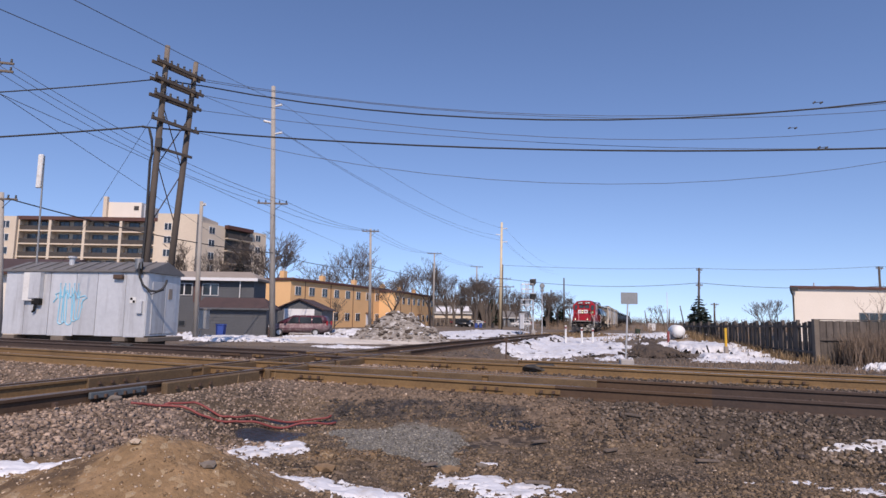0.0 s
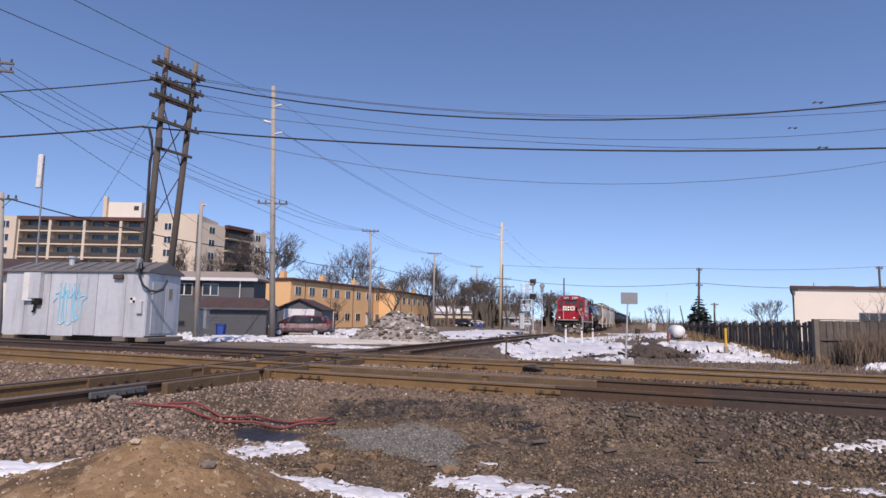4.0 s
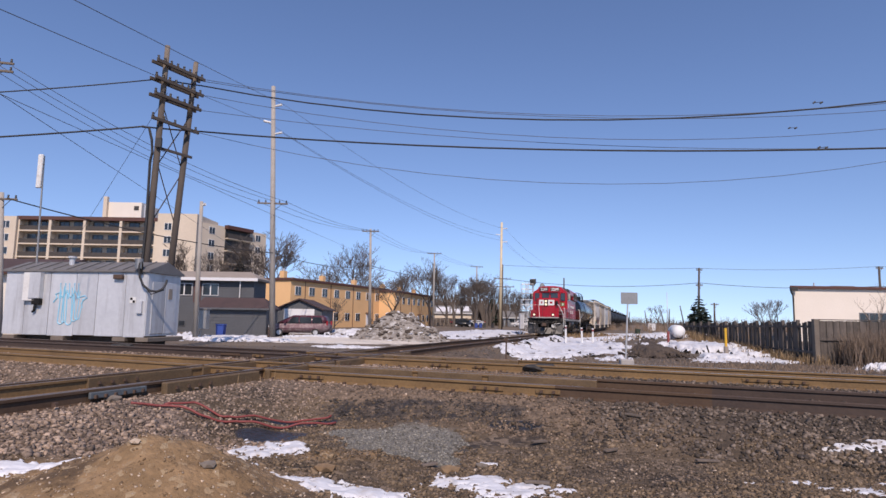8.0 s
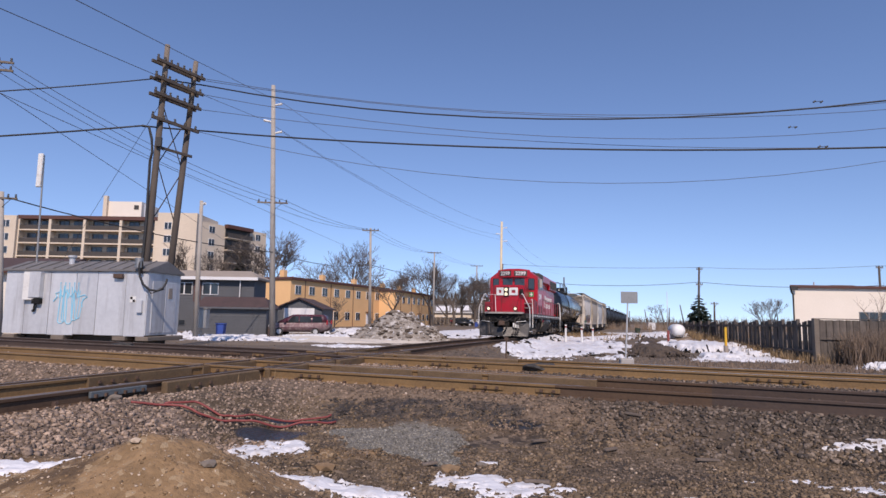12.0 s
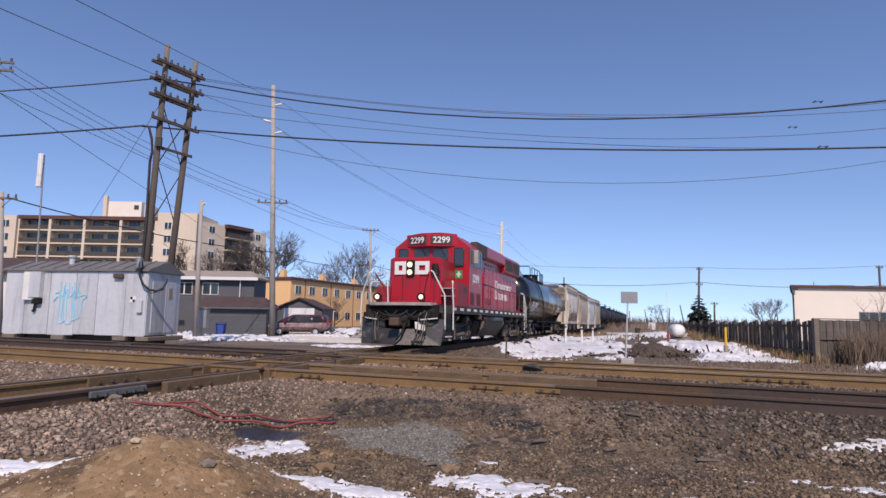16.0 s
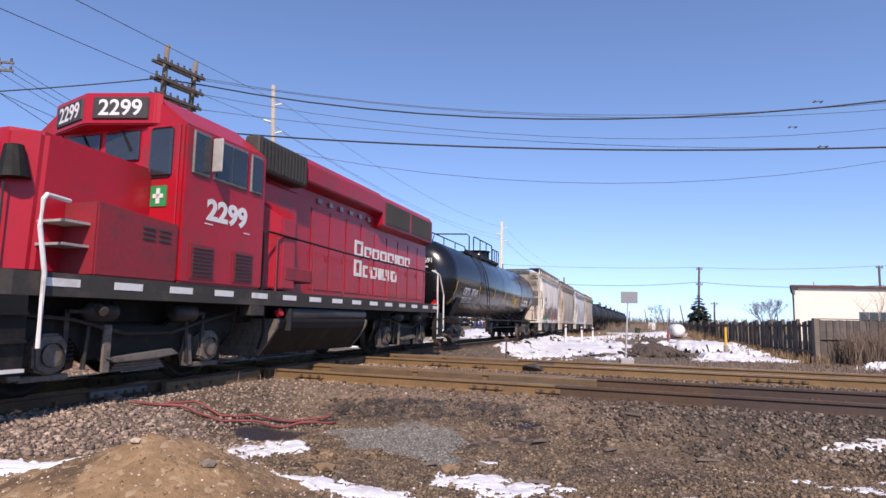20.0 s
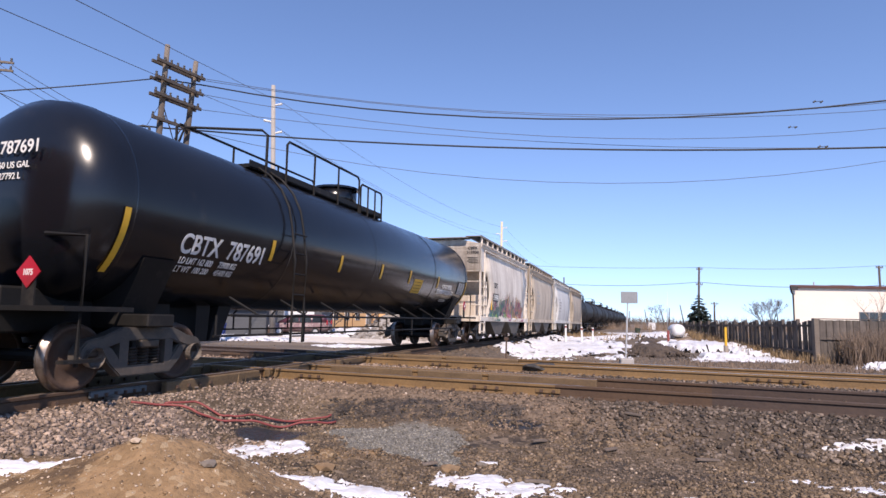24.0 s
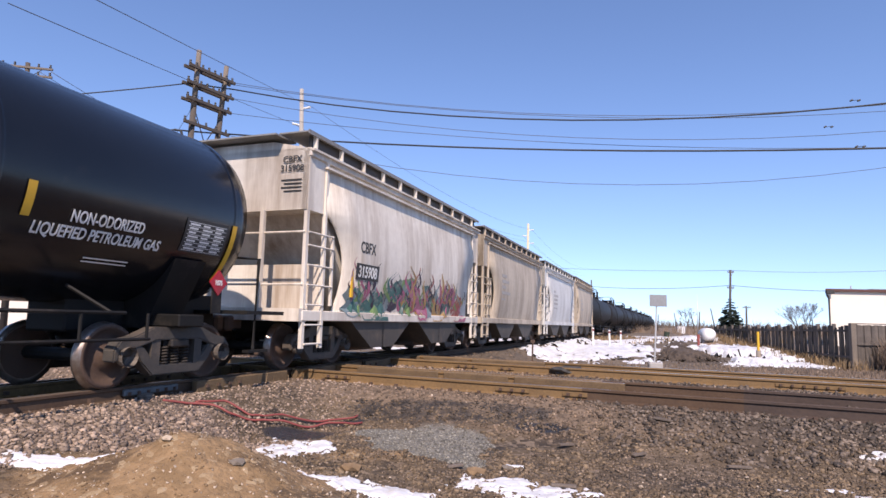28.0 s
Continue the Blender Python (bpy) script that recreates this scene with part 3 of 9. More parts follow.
for off in (-0.7525, 0.7525):
    for s0 in (7.2, 9.2, 9.45, 9.7, 9.95, 14.6, 14.9, 17.4, 17.7):
        a, b = line(s0, off - 0.21), line(s0 + 0.1, off - 0.21)
        bolt(a + Vector((0, 0, -0.1)), b - a, diamond)


# ---------- the train ----------
# A vehicle's own space: +X runs back along the train from its front, +Y to the side away from the camera, z from the rail heads.
def wheelset(parent, x, r, name="wheelset", dull=False):
    """Two flanged wheels on an axle, turning round Y."""
    ax = part(name, rod((0, -0.8, 0), (0, 0.8, 0), 0.085, n=10), M["black"], parent)
    ax.matrix_basis = pose(x, 0, r)
    for s in (-1, 1):
        bm = bmesh.new()
        prof = [(s * 0.66, 0.0), (s * 0.66, r * 0.3), (s * 0.69, r * 0.62), (s * 0.67, r * 0.86), (s * 0.67, r + 0.026), (s * 0.70, r + 0.022), (s * 0.715, r), (s * 0.80, r - 0.006), (s * 0.80, r * 0.85), (s * 0.74, r * 0.8), (s * 0.73, r * 0.42), (s * 0.81, r * 0.3), (s * 0.81, 0.0)]
        turned([(a, b) for a, b in prof], 0, 28, bm)
        bm.transform(Matrix.Rotation(math.pi / 2, 4, "Z") @ Matrix.Identity(4))
        # turned() lies along X; laid along Y here
        w = part("wheel", bm, [M["black"], M["iron"]] if dull else [M["rust"], M["steel"]], ax, "black steel wheel with a worn tread" if dull else "steel wheel with a bright worn tread")
        for p in w.data.polygons:
            c = p.center
            if math.hypot(c.x, c.z) > r * 0.93:
                p.material_index = 1
        w.data.polygons.foreach_set("use_smooth", [True] * len(w.data.polygons))
    return ax


def coil(xy, z0, z1, r, turns):
    """A coil spring standing upright."""
    n = turns * 8
    return tube([(xy[0] + math.cos(i * math.pi / 4) * r, xy[1] + math.sin(i * math.pi / 4) * r, z0 + (z1 - z0) * i / n) for i in range(n + 1)], 0.016, 4)


def freight_truck(parent, x, spins, r=0.42, base=1.78):
    """Three-piece freight truck: heavy cast side frames with spring nests, bolster, brake beams, two wheelsets."""
    tr = part("truck", box(x - 0.2, x + 0.2, -1.04, 1.04, 0.5, 0.72, bevel=0.03), M["black"], parent, "cast steel freight truck")
    h = base / 2
    bow = [(-h - 0.2, 0.36), (-h - 0.2, 0.52), (-h - 0.1, 0.64), (-h + 0.12, 0.68), (-0.46, 0.8), (0.46, 0.8), (h - 0.12, 0.68), (h + 0.1, 0.64), (h + 0.2, 0.52), (h + 0.2, 0.36), (h + 0.13, 0.36), (h + 0.1, 0.5), (h - 0.14, 0.52), (0.4, 0.62), (-0.4, 0.62), (-h + 0.14, 0.52), (-h - 0.1, 0.5), (-h - 0.13, 0.36)]
    belly = [(-h + 0.1, 0.56), (-h + 0.24, 0.34), (-0.44, 0.15), (0.44, 0.15), (h - 0.24, 0.34), (h - 0.1, 0.56), (0.6, 0.54), (0.38, 0.29), (-0.38, 0.29), (-0.6, 0.54)]
    for s in (-1, 1):
        y0, y1 = sorted((s * 0.9, s * 1.1))
        bm = sheet_prism([(x + a, z) for a, z in bow], y0, y1, bevel=0.018)
        sheet_prism([(x + a, z) for a, z in belly], y0 + 0.01, y1 - 0.01, bm=bm, bevel=0.018)
        for k in (-0.4, 0.4):
            box(x + k - 0.075, x + k + 0.075, y0 + 0.015, y1 - 0.015, 0.24, 0.7, bm=bm)
        part("side_frame", bm, M["truck_grey"], tr, "dusty cast side frame")
        for k in (-0.2, 0.0, 0.2):
            part("spring", coil((x + k, s * 1.0), 0.28, 0.53, 0.075, 6), M["iron"], tr, "dark coil spring")
        part("bolster_end", box(x - 0.17, x + 0.17, min(s * 1.0, s * 1.14), max(s * 1.0, s * 1.14), 0.52, 0.63, bevel=0.02), M["iron"], tr)
        for k in (-h, h):
            part("adapter", box(x + k - 0.12, x + k + 0.12, y0 + 0.02, y1 + 0.02, 0.42, 0.6, bevel=0.03), M["iron"], tr)
            part("bearing_cap", turned([(-0.1, 0), (-0.1, 0.06), (-0.07, 0.075), (-0.06, 0.115), (0.03, 0.13), (0.06, 0.13)], 0, 16), M["dusty_iron"], tr, "brown bearing end cap").matrix_basis = pose(x + k, s * 1.1, 0.42, 0, 0, 90 * s)
    for k in (-0.5, 0.5):
        part("brake_beam", box(x + k - 0.06, x + k + 0.06, -0.8, 0.8, 0.3, 0.4), M["black"], tr)
    for k in (-h, h):
        spins.append((wheelset(parent, x + k, r), x + k, r))
    return tr


SPINS = {}


def coupler(parent, x, d):
    """A knuckle coupler at x that points along d (+1 back, -1 front)."""
    bm = box(min(x - d * 0.9, x - d * 0.12), max(x - d * 0.9, x - d * 0.12), -0.09, 0.09, 0.74, 0.92, bevel=0.02)
    box(min(x - d * 0.22, x), max(x - d * 0.22, x), -0.17, 0.17, 0.70, 0.98, bm=bm, bevel=0.04)
    part("coupler", bm, M["rust"], parent)


def locomotive():
    lo = thing("locomotive", label="red diesel road switcher locomotive with white handrails and black trucks", category="locomotive")
    spins = SPINS.setdefault(lo, [])
    R, RD, K, W = M["red"], M["red_dull"], M["black"], M["white"]
    P = lambda nm, bm, m=R, lab="", sm=False, par=None: part(nm, bm, m, par or lo, lab, sm)
    # underframe and walkway
    P("underframe", sheet_prism([(-0.1, -1.2), (0.55, -1.5), (14.4, -1.5), (14.95, -1.2), (14.95, 1.2), (14.4, 1.5), (0.55, 1.5), (-0.1, 1.2)], 1.16, 1.42, axis="z"), M["sill"], "dark dusty walkway deck and side sill")
    for i, x in enumerate(np.arange(0.9, 14.2, 0.92)):
        for s in (-1, 1):
            P("sill_stripe", box(x, x + 0.44, s * 1.5 - 0.006, s * 1.5 + 0.006, 1.27, 1.36), W, "white reflective sill stripe")
    # pilot plow: two wings swept back from the middle, a notch for the coupler
    for d in (-1, 1):
        wing = [(-0.5, 0.0, 0.1), (-0.12, d * 1.42, 0.1), (0.1, d * 1.5, 0.5), (0.1, d * 1.5, 0.95), (-0.05, d * 0.62, 0.95), (-0.12, d * 0.55, 0.62), (-0.26, 0.0, 0.6)]
        bm = bmesh.new()
        f0 = [bm.verts.new(p) for p in wing]
        f1 = [bm.verts.new((p[0] + 0.05, p[1], p[2])) for p in wing]
        bm.faces.new(f0), bm.faces.new(f1[::-1])
        for k in range(7):
            bm.faces.new((f0[k], f1[k], f1[(k + 1) % 7], f0[(k + 1) % 7]))
        bmesh.ops.recalc_face_normals(bm, faces=bm.faces[:])
        P("snow_plow", bm, M["plow"], "scraped grey pilot plow wing")
    P("front_beam", box(-0.1, 0.1, -1.3, 1.3, 0.9, 1.42, bevel=0.02), K)
    P("draft_pocket", box(-0.2, -0.06, -0.34, 0.34, 0.68, 1.08, bevel=0.03), M["iron"], "oily draft gear housing")
    P("anti_climber", sheet_prism([(-0.36, -0.85), (-0.22, -1.1), (0.2, -1.16), (0.2, 1.16), (-0.22, 1.1), (-0.36, 0.85)], 1.38, 1.49, axis="z", bevel=0.015), M["pale_ledge"], "pale grimy anti-climber ledge")
    coupler(lo, -0.75, -1)
    coupler(lo, 15.5, 1)
    rng = random.Random(3)
    for k, y in enumerate((-1.02, -0.94, -0.86, -0.72, 0.7, 0.82, 0.92)):
        P("air_hose", tube([(-0.14, y, 1.16), (-0.28, y + 0.02, 0.95), (-0.4, y * 0.97, 0.55), (-0.47, y * 0.86 + 0.02, 0.22)], 0.019, 6), M["dusty_iron"] if k % 2 else M["iron"], "hanging air hose")
        P("glad_hand", box(-0.53, -0.42, y * 0.86 - 0.03, y * 0.86 + 0.08, 0.16, 0.25, bevel=0.02), M["iron"])
    for a, b, dip in ((-0.6, 0.55, 0.28), (-0.3, 0.8, 0.2), (0.1, 0.95, 0.34), (-0.9, -0.2, 0.22)):
        P("jumper_cable", tube([(-0.18, a, 1.22), (-0.3, a * 0.75 + b * 0.25, 1.22 - dip * 0.8), (-0.33, (a + b) / 2, 1.22 - dip), (-0.3, a * 0.25 + b * 0.75, 1.22 - dip * 0.7), (-0.18, b, 1.2)], 0.02, 6), M["iron"], "sagging jumper cable")
    P("air_hose", tube([(-0.16, -0.3, 0.98), (-0.4, -0.28, 0.75), (-0.56, -0.2, 0.45), (-0.6, -0.05, 0.25)], 0.035, 8), K, "thick brake hose")
    for y in (-0.62, 0.62):
        P("uncoupling_bar", tube([(-0.12, y * 2.1, 0.98), (-0.24, y * 1.9, 0.96), (-0.3, y * 1.25, 0.92)], 0.018), W, "white uncoupling lever")
    P("plow_patch", sheet_prism([(-0.95, 0.56), (-0.6, 0.62), (-0.58, 0.86), (-0.72, 0.84), (-0.74, 0.78), (-0.93, 0.75)], -0.3, -0.285, axis="x"), W, "white scuffed paint patch")
    # steps at the four corners
    for x0, d in ((0.12, 1), (14.75, -1)):
        for s in (-1, 1):
            st = P("step_well", box(min(x0, x0 + d * 0.62), max(x0, x0 + d * 0.62), s * 1.42 - 0.08, s * 1.42 + 0.06, 0.32, 1.16), K, "black corner step well")
            for z in (0.36, 0.66, 0.95):
                P("step", box(min(x0, x0 + d * 0.6), max(x0, x0 + d * 0.6), min(s * 1.3, s * 1.56), max(s * 1.3, s * 1.56), z, z + 0.035), W if z < 0.5 else K, "white edged bottom step" if z < 0.5 else "", False, st)
    # short hood (nose)
    bm = sheet_prism([(0.82, -0.74), (1.12, -0.98), (2.85, -0.98), (2.85, 0.98), (1.12, 0.98), (0.82, 0.74)], 1.42, 3.12, axis="z", bevel=0.05)
    for v in bm.verts:
        if v.co.z > 2.4:
            v.co.x += 0.05
            if v.co.x > 2:
                v.co.z -= 0.06
    nose = P("short_hood", bm, R, "glossy red short hood")
    P("hood_door", box(0.80, 0.83, -0.32, 0.3, 1.5, 2.55, bevel=0.008), R)
    P("headlight_box", box(0.70, 0.90, -0.11, 0.18, 2.42, 3.0, bevel=0.03), K, "black twin headlight housing")
    for z in (2.57, 2.84):
        P("headlight", turned([(0, 0), (0, 0.1), (0.05, 0.105)], 0, 16), M["lens"], "round headlight glass").matrix_basis = pose(0.69, 0.035, z)
    for y0, y1 in ((0.2, 0.64), (-0.66, -0.13)):
        bm = box(0.79, 0.812, y0, y1, 2.82, 2.96)
        for ya, yb in ((y0, y0 + 0.15), (y1 - 0.15, y1)):
            box(0.79, 0.812, ya, yb, 2.64, 2.82, bm=bm)
        box(0.79, 0.812, y0, y1, 2.5, 2.64, bm=bm)
        P("emblem", bm, W, "white painted emblem block")
    for y in (-0.66, 0.93):
        b = P("ditch_light", turned([(0.12, 0), (0.12, 0.12), (0.0, 0.14), (-0.02, 0.14)], 0, 18), K)
        b.matrix_basis = pose(0.0, y, 1.68)
        P("lens", turned([(-0.03, 0), (-0.025, 0.075), (0.0, 0.085)], 0, 18), M["lamp"], "lit ditch light lens", False, b)
        P("lamp_bracket", box(0.1, 0.25, y - 0.08, y + 0.08, 1.42, 1.75), RD)
    P("horn_bell", rod((0.92, -0.86, 2.5), (0.9, -0.84, 2.88), 0.17, 0.1, 12), K, "black bell beside the hood")
    P("battery_box", box(1.0, 2.5, 0.74, 1.42, 1.42, 2.1, bevel=0.03), RD)
    P("step_box", sheet_prism([(1.5, 1.42), (1.5, 2.32), (2.84, 2.22), (2.84, 1.42)], -1.5, -0.9, bevel=0.02), RD, "dull red equipment box before the cab")
    for z in (1.75, 2.02):
        P("cab_step", box(1.15, 1.5, -1.4, -0.98, z, z + 0.03), M["pale_ledge"], "pale edged cab step")
    for k in range(3):
        for q in (0, 0.28):
            P("louvre", box(2.2 + q, 2.4 + q, -1.515, -1.5, 1.95 + k * 0.07, 1.975 + k * 0.07), M["dark"])
    # cab
    prof = [(-1.52, 1.42), (-1.52, 3.70), (-0.84, 4.22), (-0.4, 4.28), (0.4, 4.28), (0.84, 4.22), (1.52, 3.70), (1.52, 1.42)]
    cabm = P("cab", sheet_prism(prof, 2.84, 4.8, axis="x", bevel=0.035), R, "red cab with a bevelled roof")
    # front brow with the number boards
    P("brow", sheet_prism([(2.86, -1.06), (2.8, -0.96), (2.52, 0.06), (2.8, 0.94), (2.86, 1.04)], 3.72, 4.2, axis="z", bevel=0.02), R, "red brow over the windscreen")
    for y, yaw in ((-0.47, 15.3), (0.5, -17.6)):
        nb = P("number_board", box(-0.02, 0.02, -0.42, 0.42, -0.17, 0.17, bevel=0.018), M["dark"], "black number board")
        nb.matrix_basis = pose(2.658, y, 3.96, 0, 0, yaw)
        text("number", "2299", 0.33, W, nb, Matrix.Translation((-0.021, 0, -0.105)) @ Matrix(((0, 0, -1, 0), (-1, 0, 0, 0), (0, 1, 0, 0), (0, 0, 0, 1))))
    for y0, y1 in ((-0.7, -0.06), (0.06, 0.7)):
        fr = P("windscreen", box(2.80, 2.84, y0, y1, 3.2, 3.66, bevel=0.02), M["glass"], "dark windscreen pane")
        P("wiper", rod((2.79, (y0 + y1) / 2, 3.68), (2.78, y0 + 0.12, 3.35), 0.012, n=5), K, "", False, fr)
    for s in (-1, 1):
        P("corner_window", box(2.78, 2.83, s * 1.13 - 0.2, s * 1.13 + 0.2, 2.92, 3.66, bevel=0.04), M["glass"], "tall dark corner window")
        P("cab_door_seam", box(2.81, 2.842, s * 1.13 - 0.3, s * 1.13 + 0.3, 1.5, 3.70, bevel=0.01), R)
    for s in (-1, 1):
        for x0, x1, panes in ((2.98, 3.36, 1), (3.44, 4.24, 2), (4.34, 4.66, 1)):
            wf = P("side_window", box(x0, x1, s * 1.52 - 0.03, s * 1.52 + 0.03, 3.0, 3.66, bevel=0.02), M["steel"], "aluminium framed cab side window")
            for k in range(panes):
                a0, a1 = x0 + 0.04 + k * (x1 - x0 - 0.04) / panes, x0 + (k + 1) * (x1 - x0 - 0.04) / panes
                P("pane", box(a0, a1, s * 1.555 - 0.008, s * 1.555 + 0.008, 3.05, 3.61), M["glass"], "", False, wf)
            if panes == 1 and x0 < 3:
                P("wind_deflector", box(3.36, 3.4, s * 1.64 - 0.09, s * 1.64 + 0.09, 3.1, 3.62, bevel=0.015), M["pale_ledge"], "pale wind deflector", False, wf)
    # near-side lettering and plates
    FLAT = Matrix(((1, 0, 0, 0), (0, 0, -1, 0), (0, 1, 0, 0), (0, 0, 0, 1)))  # text on the -Y side
    text("number", "2299", 0.43, W, cabm, Matrix.Translation((3.83, -1.525, 2.4)) @ FLAT, "bold white road number", 1.12, 0.04)
    for x0, x1, z in ((3.32, 3.5, 2.32), (4.25, 4.4, 2.3)):
        P("data_line", box(x0, x1, -1.527, -1.52, z, z + 0.016), W, "", False, cabm)
    fa = P("first_aid_sign", box(2.795, 2.81, -1.27, -0.99, 2.5, 2.8), M["green"], "green first aid sign with a white cross")
    P("cross_bar", box(2.785, 2.797, -1.22, -1.04, 2.62, 2.68), W, "", False, fa)
    P("cross_bar", box(2.785, 2.797, -1.16, -1.1, 2.54, 2.76), W, "", False, fa)
    for x0 in (3.05, 4.0):
        lv = P("louvre_panel", box(x0, x0 + 0.52, -1.535, -1.52, 1.5, 2.0), RD, "red louvred panel below the cab window")
        for k in range(8):
            P("slat", box(x0 + 0.05, x0 + 0.47, -1.55, -1.53, 1.54 + k * 0.056, 1.562 + k * 0.056), M["dark"], "", False, lv)
    # long hood
    P("long_hood", sheet_prism([(-1.0, 1.42), (-1.0, 4.05), (-0.85, 4.16), (0.85, 4.16), (1.0, 4.05), (1.0, 1.42)], 4.8, 14.4, axis="x", bevel=0.03), R, "red long hood with access doors")
    for s in (-1, 1):
        y = s * 1.0
        dk = P("intake_grille", box(4.84, 6.5, min(y, y + s * 0.3), max(y, y + s * 0.3), 3.55, 4.16, bevel=0.03), M["grille"], "dark corrugated air intake")
        for k in range(14):
            xx = 4.9 + k * 0.113
            P("rib", box(xx, xx + 0.04, min(y + s * 0.3, y + s * 0.33), max(y + s * 0.3, y + s * 0.33), 3.6, 4.12), M["dark"], "", False, dk)
        bm = sheet_prism([(4.98, y), (5.5, y + s * 0.44), (5.95, y + s * 0.44), (6.25, y)], 1.46, 3.12, axis="z", bevel=0.03)
        for v in bm.verts:
            if v.co.z > 2.4 and abs(v.co.y) > 1.1:
                v.co.z -= 0.34
        P("duct_cover", bm, R, "bulging red duct cover behind the cab")
        P("duct_flange", box(5.3, 6.5, min(y, y + s * 0.1), max(y, y + s * 0.1), 2.1, 3.45, bevel=0.03), R)
        P("equipment_box", box(5.6, 6.6, min(y, y + s * 0.45), max(y, y + s * 0.45), 1.62, 1.9, bevel=0.03), RD)
        P("overhang", sheet_prism([(y, 3.62), (y + s * 0.24, 3.72), (y + s * 0.24, 4.08), (y + s * 0.12, 4.24), (0, 4.28), (0, 3.62)], 6.6, 10.4, axis="x", bevel=0.02), R, "red overhanging dynamic brake housing")
        P("radiator_housing", sheet_prism([(y, 3.3), (y + s * 0.22, 3.4), (y + s * 0.22, 4.08), (y + s * 0.1, 4.22), (0, 4.25), (0, 3.3)], 10.4, 14.38, axis="x", bevel=0.02), R, "red radiator housing")
        for x0 in (10.6, 12.5):
            rg = P("radiator_grille", box(x0, x0 + 1.75, min(y + s * 0.22, y + s * 0.235), max(y + s * 0.22, y + s * 0.235), 3.46, 4.04), M["grille"], "dusty dark radiator screen")
            for k in range(20):
                xx = x0 + 0.05 + k * 0.085
                P("slat", box(xx, xx + 0.03, min(y + s * 0.23, y + s * 0.25), max(y + s * 0.23, y + s * 0.25), 3.48, 4.02), M["dark"], "", False, rg)
        for k in range(6):
            P("vent_cap", box(7.4 + k * 0.5, 7.56 + k * 0.5, min(y, y + s * 0.04), max(y, y + s * 0.04), 3.42, 3.52), M["steel"], "small bright vent cap")
        for k, x0 in enumerate((7.2, 8.0, 8.8, 9.6, 10.4, 11.2, 12.0, 12.8, 13.6)):
            P("hood_panel", box(x0, x0 + 0.74, min(y, y + s * 0.018), max(y, y + s * 0.018), 1.55, 3.15 if k > 3 else 3.3, bevel=0.006), R, "hood access door")
            P("latch", box(x0 + 0.62, x0 + 0.68, min(y, y + s * 0.04), max(y, y + s * 0.04), 2.2, 2.32), RD)
        # handrails
        hr = P("handrail", tube([(4.9, s * 1.46, 1.42), (4.9, s * 1.46, 2.42), (5.0, s * 1.46, 2.45), (8, s * 1.46, 2.38), (14.3, s * 1.46, 2.38)], 0.02), K, "thin black walkway handrail")
        for x in np.arange(5.3, 14.3, 1.28):
            P("stanchion", rod((x, s * 1.46, 1.4), (x, s * 1.46, 2.4), 0.018, n=6), RD, "", False, hr)
        # white end rails
        P("grab_rail", tube([(-0.12, s * 1.05, 2.55), (-0.2, s * 1.15, 2.5), (0.0, s * 1.5, 1.75), (0.0, s * 1.52, 1.3), (0.02, s * 1.52, 0.75), (0.1, s * 1.5, 0.62)], 0.024, 8), W, "white front handrail")
        P("grab_rail", tube([(1.2, s * 1.4, 2.26), (0.84, s * 1.5, 2.26), (0.78, s * 1.53, 2.2), (0.76, s * 1.54, 1.9), (0.86, s * 1.54, 1.4), (0.86, s * 1.54, 0.6)], 0.026, 8), W, "white corner grab rail")
        P("grab_rail", tube([(14.2, s * 1.4, 2.5), (14.6, s * 1.44, 2.35), (14.95, s * 1.46, 1.75), (14.95, s * 1.46, 1.1), (14.95, s * 1.46, 0.6), (14.8, s * 1.46, 0.55)], 0.024, 8), W, "white rear grab rail")
        P("grab_rail", tube([(14.2, s * 1.3, 2.5), (14.25, s * 1.48, 2.4), (14.22, s * 1.5, 1.4), (14.2, s * 1.5, 0.5)], 0.024, 8), W, "white rear grab rail")
    for y in (-0.98, 0.98):
        P("end_rail", tube([(-0.14, y, 2.5), (0.1, y * 0.8, 2.1), (0.35, y * 0.62, 1.5)], 0.022, 6), RD, "dull red brace of the front handrail")
    P("end_rail", tube([(-0.14, 0.9, 2.5), (-0.16, 0.5, 2.5), (-0.16, 0.45, 1.45)], 0.02, 8), W)
    for y0, y1 in ((-0.86, -0.42), (0.34, 0.86)):
        P("hood_seam", box(0.806, 0.826, y0, y0 + 0.015, 1.5, 2.44), M["dark"])
    for x, r in ((7.9, 0.55), (9.4, 0.55), (11.5, 0.6), (13.2, 0.6)):
        P("roof_fan", rod((x, 0, 4.3), (x, 0, 4.46), r, n=20), M["dark"])
    # owner's name as blocks, two rows
    rng = random.Random(5)
    for z, x0, widths in ((2.46, 9.25, (0.56, 0.48, 0.5, 0.5, 0.5, 0.26, 0.5, 0.48)), (1.98, 9.25, (0.5, 0.46, 0.48, 0.24, 0.4, 0.24, 0.44))):
        x = x0
        for i, w in enumerate(widths):
            h = 0.4 if i == 0 else 0.3
            bm = bmesh.new()
            st = 0.085 if i else 0.1
            for x0_, x1_, z0_, z1_ in ((x, x + st, z, z + h), (x + w * 0.8 - st, x + w * 0.8, z + (0.0, 0.12, 0.06)[i % 3], z + h), (x + st, x + w * 0.8 - st, z, z + st * 0.8), (x + st, x + w * 0.8 - st, z + h - st * 0.8, z + h)):
                box(x0_, x1_, -1.03, -1.018, z0_, z1_, bm=bm)
            P("name_block", bm, W, "white painted block of the faded name")
            x += w
    # fuel tank with curved sides, dusty end plates toned pale as if sunlit, trucks
    belly = [(1.44, 0.94), (1.45, 0.88), (1.42, 0.76), (1.26, 0.52), (1.06, 0.28)]
